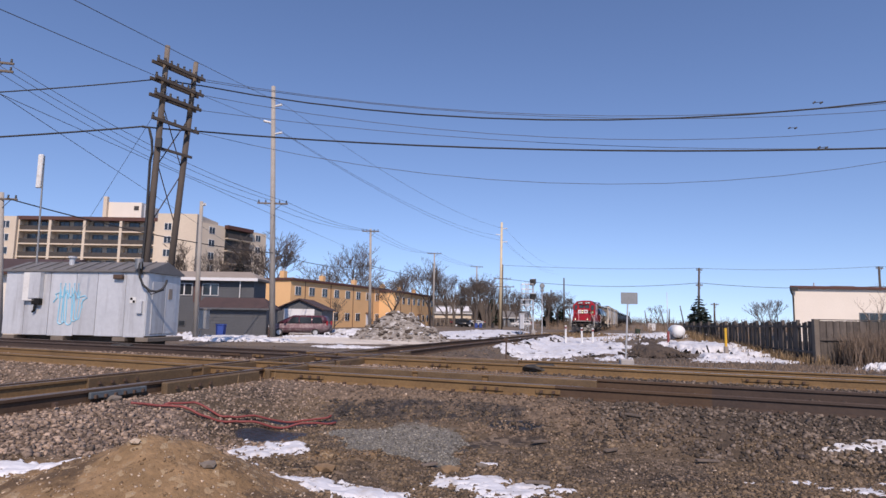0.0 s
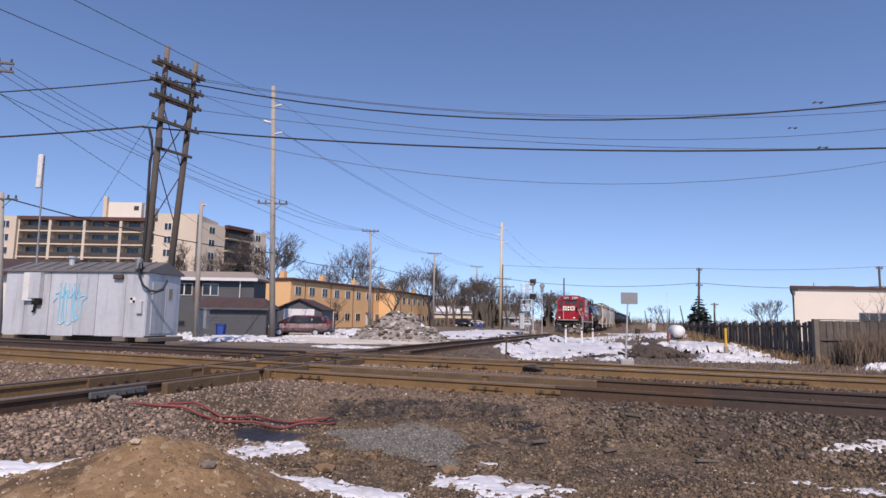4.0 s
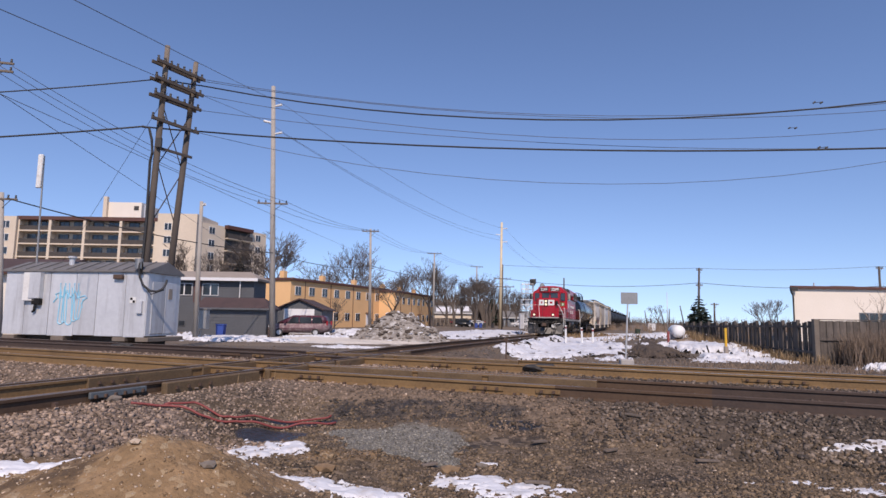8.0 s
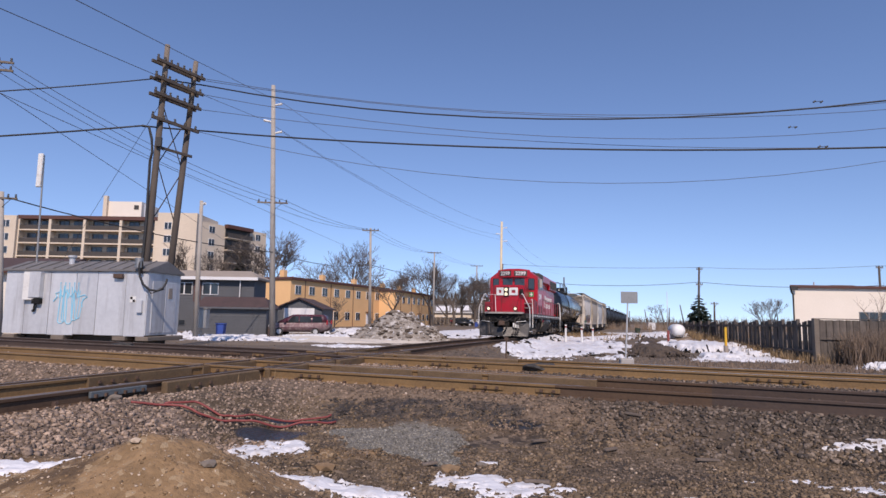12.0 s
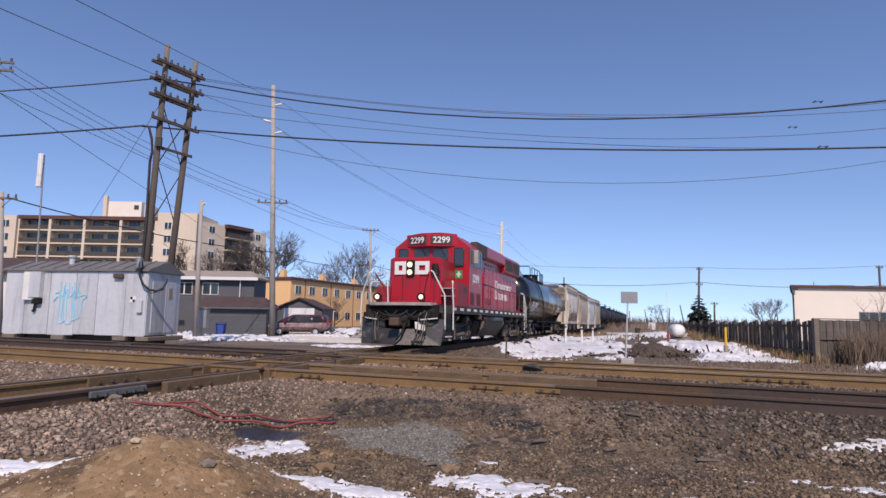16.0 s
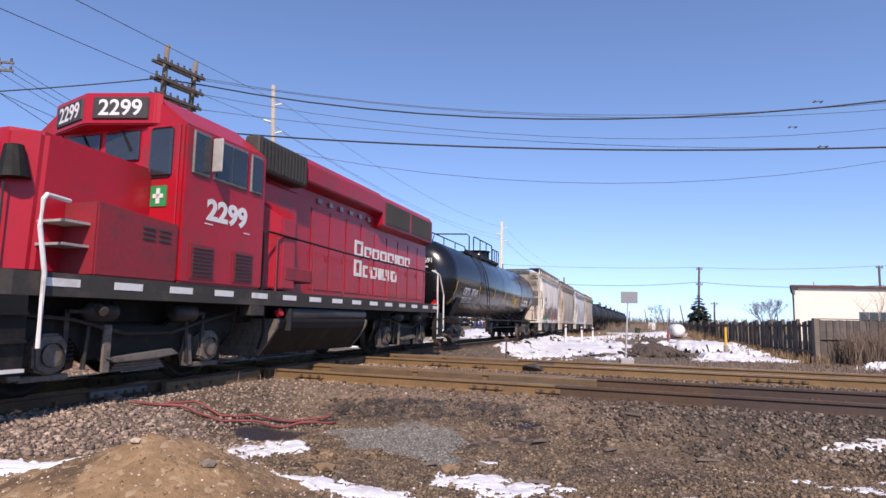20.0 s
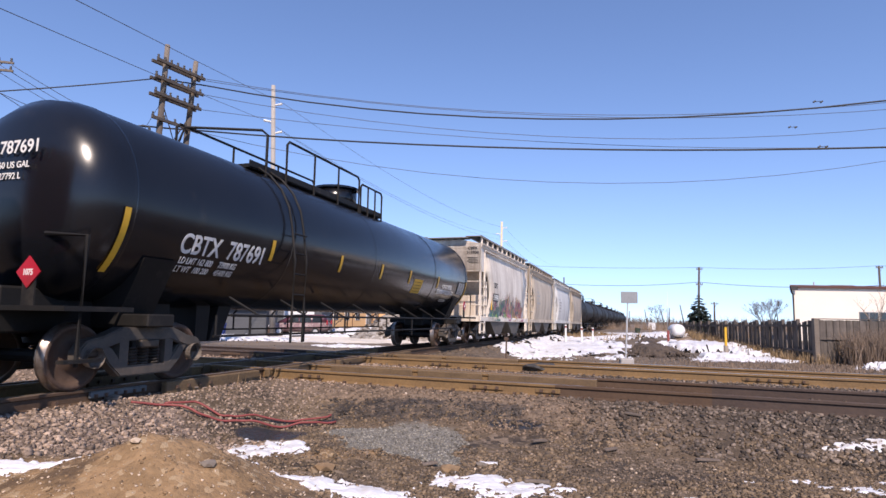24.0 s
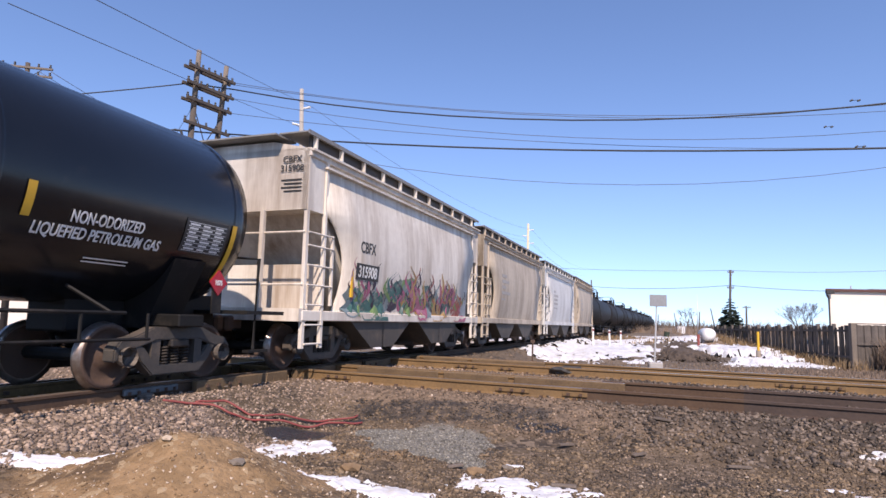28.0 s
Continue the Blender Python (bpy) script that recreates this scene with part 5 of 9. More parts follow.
def hopper_car(paint, tall, marks):
    L = 11.1
    names = {"hop_grey": "dirty cream", "hop_tan": "dusty tan", "hop_white": "off-white"}
    t = thing("hopper_car", label=names[paint] + " two-bay covered hopper car with bulging sides and end ladders", category="hopper car", group="cars of the train")
    spins = SPINS.setdefault(t, [])
    A = M[paint]
    top, sill, half = tall, 1.05, 1.5
    core = [(0.36, top - 0.1), (0.36, 2.95), (0.98, 2.95), (1.3, 2.5), (2.5, sill)]
    b = part("body", sheet_prism(core + [(L - x, z) for x, z in core[::-1]], -1.4, 1.4), A, t, names[paint] + " sloping end sheets and body")
    zs = [sill + (top - 0.1 - sill) * k / 18 for k in range(19)]

    def edge(z):
        if z >= 2.92:
            return 0.98
        f = (2.92 - z) / (2.92 - sill)
        return 0.98 + 0.82 * math.sin(math.pi * (0.06 + 0.66 * f ** 0.75)) - 0.15

    for s in (-1, 1):
        # bulging side sheet with arched ends
        bm = bmesh.new()
        outer, inner = [], []
        for z in zs:
            e, h = edge(z), hop_half(z, top)
            xs = [e + (L - 2 * e) * k / 8 for k in range(9)]
            outer.append([bm.verts.new((x, s * h, z)) for x in xs])
            inner.append([bm.verts.new((x, s * (h - 0.06), z)) for x in (xs[0], xs[-1])])
        for p, q in zip(outer, outer[1:]):
            for k in range(8):
                bm.faces.new((p[k], p[k + 1], q[k + 1], q[k]))
        for k in range(len(zs) - 1):
            bm.faces.new((inner[k][0], outer[k][0], outer[k + 1][0], inner[k + 1][0]))
            bm.faces.new((outer[k][-1], inner[k][1], inner[k + 1][1], outer[k + 1][-1]))
        bmesh.ops.recalc_face_normals(bm, faces=bm.faces[:])
        part("side_sheet", bm, A, b, "bulging side sheet streaked with dirt", True)
        part("side_sill", box(0.35, L - 0.35, min(s * 1.3, s * 1.52), max(s * 1.3, s * 1.52), sill - 0.14, sill + 0.05, bevel=0.015), A, t)
        part("chord_lip", box(0.36, L - 0.36, min(s * 1.47, s * 1.6), max(s * 1.47, s * 1.6), top - 0.14, top - 0.1), A, t)
        part("chord_lip", box(0.9, L - 0.9, min(s * 1.44, s * 1.58), max(s * 1.44, s * 1.58), top - 0.36, top - 0.32), A, t)
        part("top_chord", box(0.36, L - 0.36, min(s * 1.44, s * 1.54), max(s * 1.44, s * 1.54), top - 0.24, top - 0.08, bevel=0.015), A, t)
        for x, d in ((0.42, 1), (L - 0.42, -1)):
            part("corner_panel", box(min(x - d * 0.06, x + d * 0.56), max(x - d * 0.06, x + d * 0.56), min(s * 1.38, s * 1.49), max(s * 1.38, s * 1.49), 2.93, top - 0.12), A, t)
            part("corner_post", box(x - 0.04, x + 0.04, min(s * (half - 0.07), s * half), max(s * (half - 0.07), s * half), 0.42, top - 0.12), A, t)
            x2, x3 = x + d * 0.56, x + d * 0.86
            part("ladder_post", box(x2 - 0.035, x2 + 0.035, min(s * 1.46, s * 1.53), max(s * 1.46, s * 1.53), 0.42, top - 0.1), A, t)
            part("ladder_post", box(x3 - 0.025, x3 + 0.025, min(s * 1.48, s * 1.53), max(s * 1.48, s * 1.53), sill + 0.15, 2.55), A, t)
            lad = part("side_ladder", rod((x, s * 1.53, 0.5), (x2, s * 1.53, 0.5), 0.02, n=6), A, t, "side ladder rungs")
            for z in (0.84, 1.2, 1.56, 1.92, 2.28, 2.52):
                part("rung", rod((x, s * 1.53, z), (x3 if 1.2 < z else x2, s * 1.53, z), 0.018, n=6), A, lad)
    for x, d in ((0.36, -1), (L - 0.36, 1)):
        part("end_panel", box(min(x, x - d * 0.1), max(x, x - d * 0.1), -1.49, 1.49, 2.93, top - 0.08), A, t, "flat end panel")
        for z in (2.52, 1.56):
            part("end_bar", rod((x - d * 0.02, -1.48, z), (x - d * 0.02, 1.48, z), 0.022, n=6), A, t)
        for y in (-0.55, 0.55):
            part("end_post", box(x - 0.04, x + 0.04, y - 0.04, y + 0.04, sill, 2.95), A, t)
        part("end_walk", box(min(x - d * 0.35, x + d * 0.3), max(x - d * 0.35, x + d * 0.3), -0.95, 0.95, top + 0.12, top + 0.15), M["grating"], t, "grated walkway over the car end")
        part("end_beam", box(x - 0.1, x + 0.14, -half, half, sill - 0.15, sill + 0.08), A, t)
        part("end_floor", box(min(x, x - d * 1.1), max(x, x - d * 1.1), -1.3, 1.3, sill - 0.1, sill - 0.02), A, t)
        part("bulkhead", box(min(x - d * 0.8, x - d * 0.86), max(x - d * 0.8, x - d * 0.86), -1.36, 1.36, sill - 0.02, 2.0), A, t, "upright sheet below the slope sheet")
        part("brake_wheel", turned([(-0.02, 0.2), (0, 0.23), (0.02, 0.2), (0, 0.18), (-0.02, 0.2)], 0, 16), M["black"], t).matrix_basis = pose(x + d * 0.1, 0.8, 2.2)
        part("brake_rod", rod((x + d * 0.06, 0.8, 2.2), (x + d * 0.06, 0.8, 0.9), 0.02, n=6), M["black"], t)
    part("roof", sheet_prism([(-1.52, top - 0.1), (-0.7, top + 0.08), (0.7, top + 0.08), (1.52, top - 0.1)], 0.36, L - 0.36, axis="x"), A, t, "peaked sheet roof")
    for s in (-1, 1):
        rw = part("running_board", box(0.3, L - 0.3, min(s * 0.85, s * 1.5), max(s * 0.85, s * 1.5), top + 0.2, top + 0.225), M["grating"], t, "grated roof walkway")
        part("walkway_edge", box(0.3, L - 0.3, min(s * 1.49, s * 1.51), max(s * 1.49, s * 1.51), top + 0.17, top + 0.245), M["grating"], rw)
        part("walkway_mesh", box(0.5, L - 0.5, min(s * 1.38, s * 1.4), max(s * 1.38, s * 1.4), top - 0.04, top + 0.21), M["grille"], rw, "dark grated mesh under the walkway")
        for x in np.arange(0.6, L - 0.4, 0.95):
            part("walkway_bracket", box(x - 0.022, x + 0.022, min(s * 1.42, s * 1.5), max(s * 1.42, s * 1.5), top - 0.12, top + 0.22), A, rw)
    part("hatch", box(0.9, L - 0.9, -0.4, 0.4, top + 0.05, top + 0.2, bevel=0.03), A, t, "long roof hatch")
    for xb in (3.75, L - 3.75):
        # bays take the truck grey, darker than the car's own paint
        part("hopper_bay", sheet_prism([(xb - 1.75, sill), (xb - 0.55, 0.34), (xb + 0.55, 0.34), (xb + 1.75, sill)], -half + 0.06, half - 0.06), M["truck_grey"], t, "dark grey sloping discharge hopper")
        part("gate", box(xb - 0.6, xb + 0.6, -0.9, 0.9, 0.26, 0.36), M["rust"], t)
        part("bay_rib", box(xb - 0.04, xb + 0.04, -half + 0.06, half - 0.06, 0.34, sill), M["iron"], t)
    part("centre_sill", box(0.5, L - 0.5, -0.33, 0.33, 0.7, 1.1), M["black"], t)
    coupler(t, 0.0, -1), coupler(t, L, 1)
    for xc in (1.75, L - 1.75):
        freight_truck(t, xc, spins)
    if marks:
        def side_text(words, size, x, z, m, lift):
            ob = text("lettering", words, size, m, b, Matrix.Identity(4), "", 0.85, 0.02)
            for v in ob.data.vertices:
                v.co = (x + v.co.x, -hop_half(z + v.co.y, top) - lift - v.co.z, z + v.co.y)

        side_text("CBFX", 0.33, 2.62, 2.36, M["dark"], 0.004)
        bm = bmesh.new()
        q = [bm.verts.new((x, -hop_half(z, top) - 0.014, z)) for x, z in ((2.12, 1.78), (3.16, 1.78), (3.16, 2.12), (2.12, 2.12))]
        bm.faces.new(q)
        part("number_panel", bm, M["dark"], b, "black number panel")
        side_text("315908", 0.33, 2.64, 1.84, M["white"], 0.018)
        HEAD = Matrix(((0, 0, -1, 0), (-1, 0, 0, 0), (0, 1, 0, 0), (0, 0, 0, 1)))
        text("lettering", "CBFX\n315908", 0.17, M["dark"], b, Matrix.Translation((0.335, -1.15, top - 0.34)) @ HEAD)
        for k in range(4):
            part("data_line", box(0.34, 0.36, -1.36, -0.92 - 0.06 * (k % 2), top - 0.68 - k * 0.07, top - 0.66 - k * 0.07), M["dark"], b)
        graffiti(b, top)
        part("reflective_mark", box(1.98, 2.05, -hop_half(1.8, top) - 0.012, -hop_half(1.8, top) + 0.03, 1.4, 2.15), M["yellow"], b)
    else:
        rng = random.Random(int(tall * 100))
        for k in range(5):
            z = 2.7 - 0.22 * k
            part("faded_marking", box(2.6, 2.6 + rng.uniform(0.5, 1.3), -hop_half(z, top) - 0.006, -hop_half(z, top) + 0.02, z, z + 0.12), M["concrete"], b)
    return t


loco = locomotive()
cars = [loco]
tank_a = tank_car(True)
cars.append(tank_a)
for paint, tall, marks in (("hop_grey", 4.16, True), ("hop_tan", 4.12, False), ("hop_white", 4.05, False), ("hop_tan", 4.12, False)):
    cars.append(hopper_car(paint, tall, marks))
plain = tank_car(False)
cars.append(plain)
for _ in range(9):
    cars.append(copy_thing(plain, Matrix.Identity(4)))
LENGTHS = [16.25, 18.6] + [11.1] * 4 + [18.6] * 10
CENTRES = [(2.6, 12.25), (2.1, 16.5)] + [(1.75, 9.35)] * 4 + [(2.1, 16.5)] * 10


# ---------- hut beside the crossing ----------
def frame_at(origin, toward):
    """A frame at origin whose X runs level towards another point, z up."""
    o, d = Vector(origin), Vector(toward) - Vector(origin)
    d.z = 0
    d.normalize()
    m = Matrix.Identity(4)
    m.col[0][:3], m.col[1][:3], m.col[2][:3] = d, Vector((-d.y, d.x, 0)), (0, 0, 1)
    m.translation = o
    return m


def relay_hut():
    # X along the front from its left end, Y to the back
    h = thing("signal_hut", frame_at((-18.05, 25.0, 0.12), (-11.79, 24.15, 0.12)), "grey sheet metal railway signal hut with cyan graffiti", "hut")
    L, D, H = 6.32, 2.3, 2.56
    part("core", box(0.02, L - 0.02, 0.02, D - 0.02, 0.0, H), M["galv"], h)
    xs = [0.0, 0.95, 2.05, 3.2, 4.15, 5.4, L]
    for i, (a, b) in enumerate(zip(xs, xs[1:])):
        part("wall_panel", box(a + 0.008, b - 0.008, -0.02 - 0.004 * (i % 2), 0.015, -0.02 * (i % 3), H, bevel=0.006), M["galv"], h, "dull galvanised wall panel")
        part("wall_panel", box(a + 0.008, b - 0.008, D - 0.015, D + 0.02, 0, H, bevel=0.006), M["galv"], h)
    for a, b in ((0.01, 1.1), (1.12, D - 0.01)):
        part("wall_panel", box(L - 0.015, L + 0.02, a, b, 0, H, bevel=0.006), M["galv"], h)
        part("wall_panel", box(-0.02, 0.015, a, b, 0, H, bevel=0.006), M["galv"], h)
    # dark block added as the shade in the open gap below the walls
    part("base_skirt", box(0.5, L - 0.4, 0.5, D - 0.4, -0.8, 0.0), M["pole_dark"], h, "dark filler for the shaded gap under the hut")
    # low roof with standing seams
    e, r = 0.12, 0.5
    part("roof", sheet_prism([(-e, H - 0.02), (-e, H + 0.06), (D / 2, H + r), (D + e, H + 0.06), (D + e, H - 0.02)], -e, L + e, axis="x", bevel=0.01), M["galv_dark"], h, "grey low pitched sheet roof")
    for x in np.arange(0.3, L, 0.62):
        part("roof_seam", sheet_prism([(-e - 0.01, H + 0.06), (-e, H + 0.1), (D / 2, H + r + 0.04), (D / 2, H + r)], x, x + 0.035, axis="x"), M["galv_dark"], h)
    v = part("roof_vent", rod((2.3, 0.75, H + 0.3), (2.3, 0.75, H + 0.62), 0.11, n=14), M["galv"], h, "small round roof vent")
    part("vent_cap", rod((2.3, 0.75, H + 0.62), (2.3, 0.75, H + 0.7), 0.17, n=14), M["galv"], v)
    part("wall_box", box(1.25, 1.75, -0.24, -0.03, 1.45, H - 0.06, bevel=0.01), M["galv"], h, "grey wall cabinet")
    part("wall_bracket", box(1.4, 1.75, -0.2, -0.03, 1.2, 1.42), M["black"], h)
    part("wall_box", box(0.95, 1.5, -0.2, -0.03, 1.35, H - 0.06, bevel=0.01), M["white"], h, "pale flat wall cabinet")
    part("conduit", tube([(1.5, -0.1, 1.3), (1.48, -0.12, 0.95), (1.4, -0.1, 0.9)], 0.05), M["black"], h)
    part("lamp_bracket", box(4.9, 5.3, -0.18, -0.03, H - 0.3, H - 0.12, bevel=0.02), M["rust"], h)
    mk = part("marker_plate", box(5.62, 5.88, -0.045, -0.03, 1.3, 1.55), M["white"], h, "black and white target plate")
    for x0, z0 in ((5.64, 1.43), (5.75, 1.32)):
        part("target_quarter", box(x0, x0 + 0.1, -0.05, -0.045, z0, z0 + 0.1), M["black"], mk)
    part("meter_box", box(5.98, 6.2, -0.14, -0.03, 0.9, 1.4, bevel=0.01), M["galv"], h)
    for y0, y1 in ((0.3, 1.15), (1.2, 2.0)):
        part("door", box(L + 0.02, L + 0.05, y0, y1, 0.1, 2.2, bevel=0.008), M["galv"], h, "grey sheet metal door")
    part("notice_plate", box(L + 0.05, L + 0.065, 1.4, 1.65, 1.5, 1.95), M["tan_roof"], h)
    for x in (0.1, 2.3, 5.0, 6.0):
        part("foundation_timber", box(x, x + 0.55, -0.1, D + 0.1, -0.22, -0.045, bevel=0.02), M["bleached"], h, "timber foundation block")
    # graffiti: drawn loops of cyan paint
    def spray(pts, r=0.022):
        part("spray_line", tube([(x, -0.028, z) for x, z in pts], r, 5), M["cyan"], h, "cyan sprayed line")

    for x0, w_, z0, z1, lean in ((2.5, 0.26, 0.42, 1.75, -0.06), (2.66, 0.2, 0.5, 1.95, -0.03), (2.86, 0.26, 0.4, 1.7, 0.02), (3.1, 0.24, 0.55, 1.9, 0.06), (3.26, 0.2, 0.62, 1.6, 0.1)):
        loop = [(x0 - lean, z1)] + [(x0 + w_ / 2 - math.cos(q) * w_ / 2, z0 + w_ / 2 - math.sin(q) * w_ / 2) for q in [math.pi * k / 8 for k in range(9)]] + [(x0 + w_ + lean, z1 - 0.15)]
        spray(loop)
    for x0 in (2.5, 2.72, 2.9, 3.12, 3.3):
        spray([(x0, 1.45), (x0 + 0.03, 1.8), (x0 + 0.01, 2.08)], 0.026)
    spray([(2.25, 1.3), (2.4, 1.5), (2.32, 1.62), (2.5, 1.7), (2.62, 1.5), (2.8, 1.72), (3.0, 1.5), (3.2, 1.74), (3.36, 1.5), (3.62, 1.58), (3.74, 1.5), (3.6, 1.42), (3.5, 1.25), (3.56, 1.1)], 0.028)
    # power inlet at the corner
    part("service_head", tube([(6.1, -0.12, H - 0.1), (6.1, -0.14, H + 0.3), (6.05, -0.2, H + 0.5)], 0.055, 8), M["black"], h)
    part("service_can", rod((5.98, -0.15, H + 0.12), (5.98, -0.15, H + 0.52), 0.15, n=14), M["sign_back"], h, "metal service cap")
    part("service_cable", tube([(6.05, -0.2, H + 0.5), (6.08, -0.28, H + 0.1), (6.14, -0.26, H - 0.25), (6.28, -0.22, H - 0.55), (6.5, -0.12, H - 0.75), (6.7, 0.05, H - 0.78), (6.85, 0.2, H - 0.66), (6.9, 0.32, H - 0.45), (6.88, 0.4, H - 0.3)], 0.045, 8), M["cable"], h, "thick looping black cable")
    part("service_cable", tube([(6.3, -0.2, H - 0.55), (6.55, -0.1, H - 0.9), (6.85, 0.3, H - 0.7)], 0.022, 6), M["cable"], h)
    mast = part("antenna_mast", rod((0.5, 0.9, H + 0.1), (0.38, 0.9, 7.7), 0.035, n=8), M["sign_back"], h)
    part("antenna_panel", box(0.2, 0.43, 0.75, 0.86, 6.25, 7.75, bevel=0.03), M["white"], mast, "white flat antenna panel")
    return h


relay_hut()


# ---------- poles ----------
def insulator(parent, p, m=None):
    bm = bmesh.new()
    for k, r in enumerate((0.05, 0.07, 0.045, 0.06)):
        rod((p[0], p[1], p[2] + k * 0.05), (p[0], p[1], p[2] + 0.05 + k * 0.05), r, r * 0.8, 8, bm)
    return part("insulator", bm, m or M["dark"], parent)


def pole_frame():
    """Two leaning poles tied by crossarms and rods."""
    f = thing("telegraph_pole_pair", label="weathered twin telegraph poles with four crossarms and tie rods", category="utility pole")
    tops = {}
    for nm, a, b in (("a", (-13.42, 27.0, -0.6), (-13.05, 27.0, 13.5)), ("b", (-13.1, 28.5, -0.6), (-12.32, 28.5, 13.36))):
        A, B = Vector(a), Vector(b)
        part("pole", rod(A, A.lerp(B, 0.8), 0.165, 0.135, 14), M["pole_dark"], f, "tall creosoted wooden pole", True)
        part("pole_top", rod(A.lerp(B, 0.8), B, 0.133, 0.115, 14), M["bleached"], f, "sun-bleached pole top", True)
        tops[nm] = (A, B)
    along = (Vector((-12.12, 28.9, 0)) - Vector((-13.3, 26.6, 0))).normalized()
    for z, e, n in ((12.55, 1.35, 8), (11.75, 1.35, 8), (11.0, 1.3, 7), (9.85, 1.3, 5)):
        fa = (z + 0.6) / 14.1
        c = (tops["a"][0].lerp(tops["a"][1], fa) + tops["b"][0].lerp(tops["b"][1], fa)) / 2
        c.z = z
        c += Vector((0.1, -0.16, 0))
        for k in ((-0.09, 0.27) if z > 10 else (-0.09,)):
            a, b = c - along * e, c + along * e
            bm = box(-e, e, k - 0.05, k + 0.05, -0.075, 0.075, bevel=0.01)
            arm = part("crossarm", bm, M["pole_dark"], f, "dark timber crossarm")
            arm.matrix_basis = Matrix.Translation(c) @ Matrix.Rotation(math.atan2(along.y, along.x), 4, "Z")
        for k in range(n):
            p = c + along * (-e + 0.12 + (2 * e - 0.24) * k / (n - 1)) + Vector((0, 0, 0.075))
            insulator(f, p)
    br = M["rail_dark"]
    for a, b in (((-13.1, 27, 10.7), (-12.7, 28.5, 8.0)), ((-12.5, 28.5, 10.5), (-13.2, 27, 7.7)), ((-13.15, 27, 7.9), (-12.85, 28.5, 5.3)), ((-12.7, 28.5, 7.7), (-13.3, 27, 5.0))):
        part("tie_rod", rod(a, b, 0.025, n=6), br, f)
    part("strut", box(-1.0, 1.0, -0.04, 0.04, -0.06, 0.06), M["pole_dark"], f).matrix_basis = Matrix.Translation((-12.75, 27.75, 8.6)) @ Matrix.Rotation(math.atan2(along.y, along.x), 4, "Z")
    part("terminal_box", box(-13.15, -12.9, 26.72, 26.86, 8.55, 9.0, bevel=0.02), M["dark"], f)
    part("riser_cable", tube([(-13.8, 26.7, 9.5), (-13.5, 26.72, 9.45), (-13.35, 26.75, 8.9), (-13.3, 26.78, 8.3), (-13.38, 26.8, 7.9), (-13.35, 26.8, 5.0), (-13.42, 26.8, 2.9)], 0.06, 8), M["cable"], f, "thick black riser cable")
    return f


pole_frame()


def pole(base, top, r, material, label, arms=(), stubs=(), group="street poles"):
    """A single pole; arms: (height, half length, direction degrees), stubs: (height, side, length)."""
    p = thing("utility_pole", label=label, category="utility pole", group=group)
    A, B = Vector(base), Vector(top)
    part("shaft", rod(A, B, r, r * 0.66, 12), material, p, smooth=True)
    for z, half, deg in arms:
        c = A.lerp(B, (z - A.z) / (B.z - A.z))
        arm = part("crossarm", box(-half, half, -0.16, -0.06, -0.06, 0.06, bevel=0.01), M["bleached"], p)
        arm.matrix_basis = Matrix.Translation(c) @ Matrix.Rotation(radians(deg), 4, "Z")
        for k in (-0.9, -0.45, 0.45, 0.9):
            insulator(p, c + Matrix.Rotation(radians(deg), 3, "Z") @ Vector((k * half, -0.11, 0.06)))
        part("arm_brace", rod(c + Vector((0, -0.1, -0.7)), c + Matrix.Rotation(radians(deg), 3, "Z") @ Vector((half * 0.6, -0.1, -0.04)), 0.02, n=5), M["dark"], p)
    for z, side, ln in stubs:
        c = A.lerp(B, (z - A.z) / (B.z - A.z))
        part("post_insulator", rod(c, c + Vector((side * ln, -0.1, 0.12)), 0.06, 0.1, 10), M["white"], p, "pale post insulator")
    return p


pole((-13.29, 47.8, -0.7), (-14.17, 47.8, 19.8), 0.25, M["pole_wood"], "tall grey wooden transmission pole beside the parked van", [(10.0, 1.2, 6)], [(18.1, 1, 0.75), (16.7, -1, 0.75), (15.75, 1, 0.75)])
pole((11.13, 116.0, -0.7), (11.36, 116.0, 19.9), 0.3, M["tan_pole"], "tall tan transmission pole beyond the signal", [], [(18.6, 1, 1.1), (17.4, -1, 1.1), (16.0, 1, 1.1)])
pole((-16.17, 40.0, -0.7), (-16.3, 40.0, 8.6), 0.17, M["pole_wood"], "short grey wooden pole behind the hut", [], [(8.3, 1, 0.3)])
pole((-8.87, 75.0, -0.7), (-9.13, 75.0, 12.1), 0.2, M["pole_wood"], "wooden street pole with one crossarm", [(11.8, 1.05, 0)])
pole((-1.7, 120.0, -0.7), (-1.69, 120.0, 14.2), 0.2, M["pole_wood"], "distant wooden street pole with one crossarm", [(14.0, 1.4, 0)])
pole((8.5, 150.0, -0.7), (8.53, 150.0, 14.3), 0.22, M["pole_wood"], "distant wooden street pole with one crossarm", [(14.1, 1.5, 0)])
pole((9.87, 100.0, -0.7), (10.01, 100.0, 10.2), 0.12, M["pole_dark"], "dark pole with two crossarms", [(7.8, 1.4, 8), (6.5, 2.0, 8)])
pole((32.2, 160.0, -0.7), (32.26, 160.0, 12.4), 0.25, M["pole_dark"], "far dark line-side pole")
pole((36.0, 200.0, -0.7), (36.0, 200.0, 11.2), 0.25, M["pole_dark"], "far dark line-side pole")
pole((38.0, 90.0, -0.7), (38.4, 90.0, 9.25), 0.2, M["pole_dark"], "dark pole beside the spruce", [(8.9, 0.45, 0), (6.6, 0.5, 0)])
pole((37.2, 100.0, -0.7), (37.2, 100.0, 6.0), 0.07, M["galv"], "thin bare metal mast")
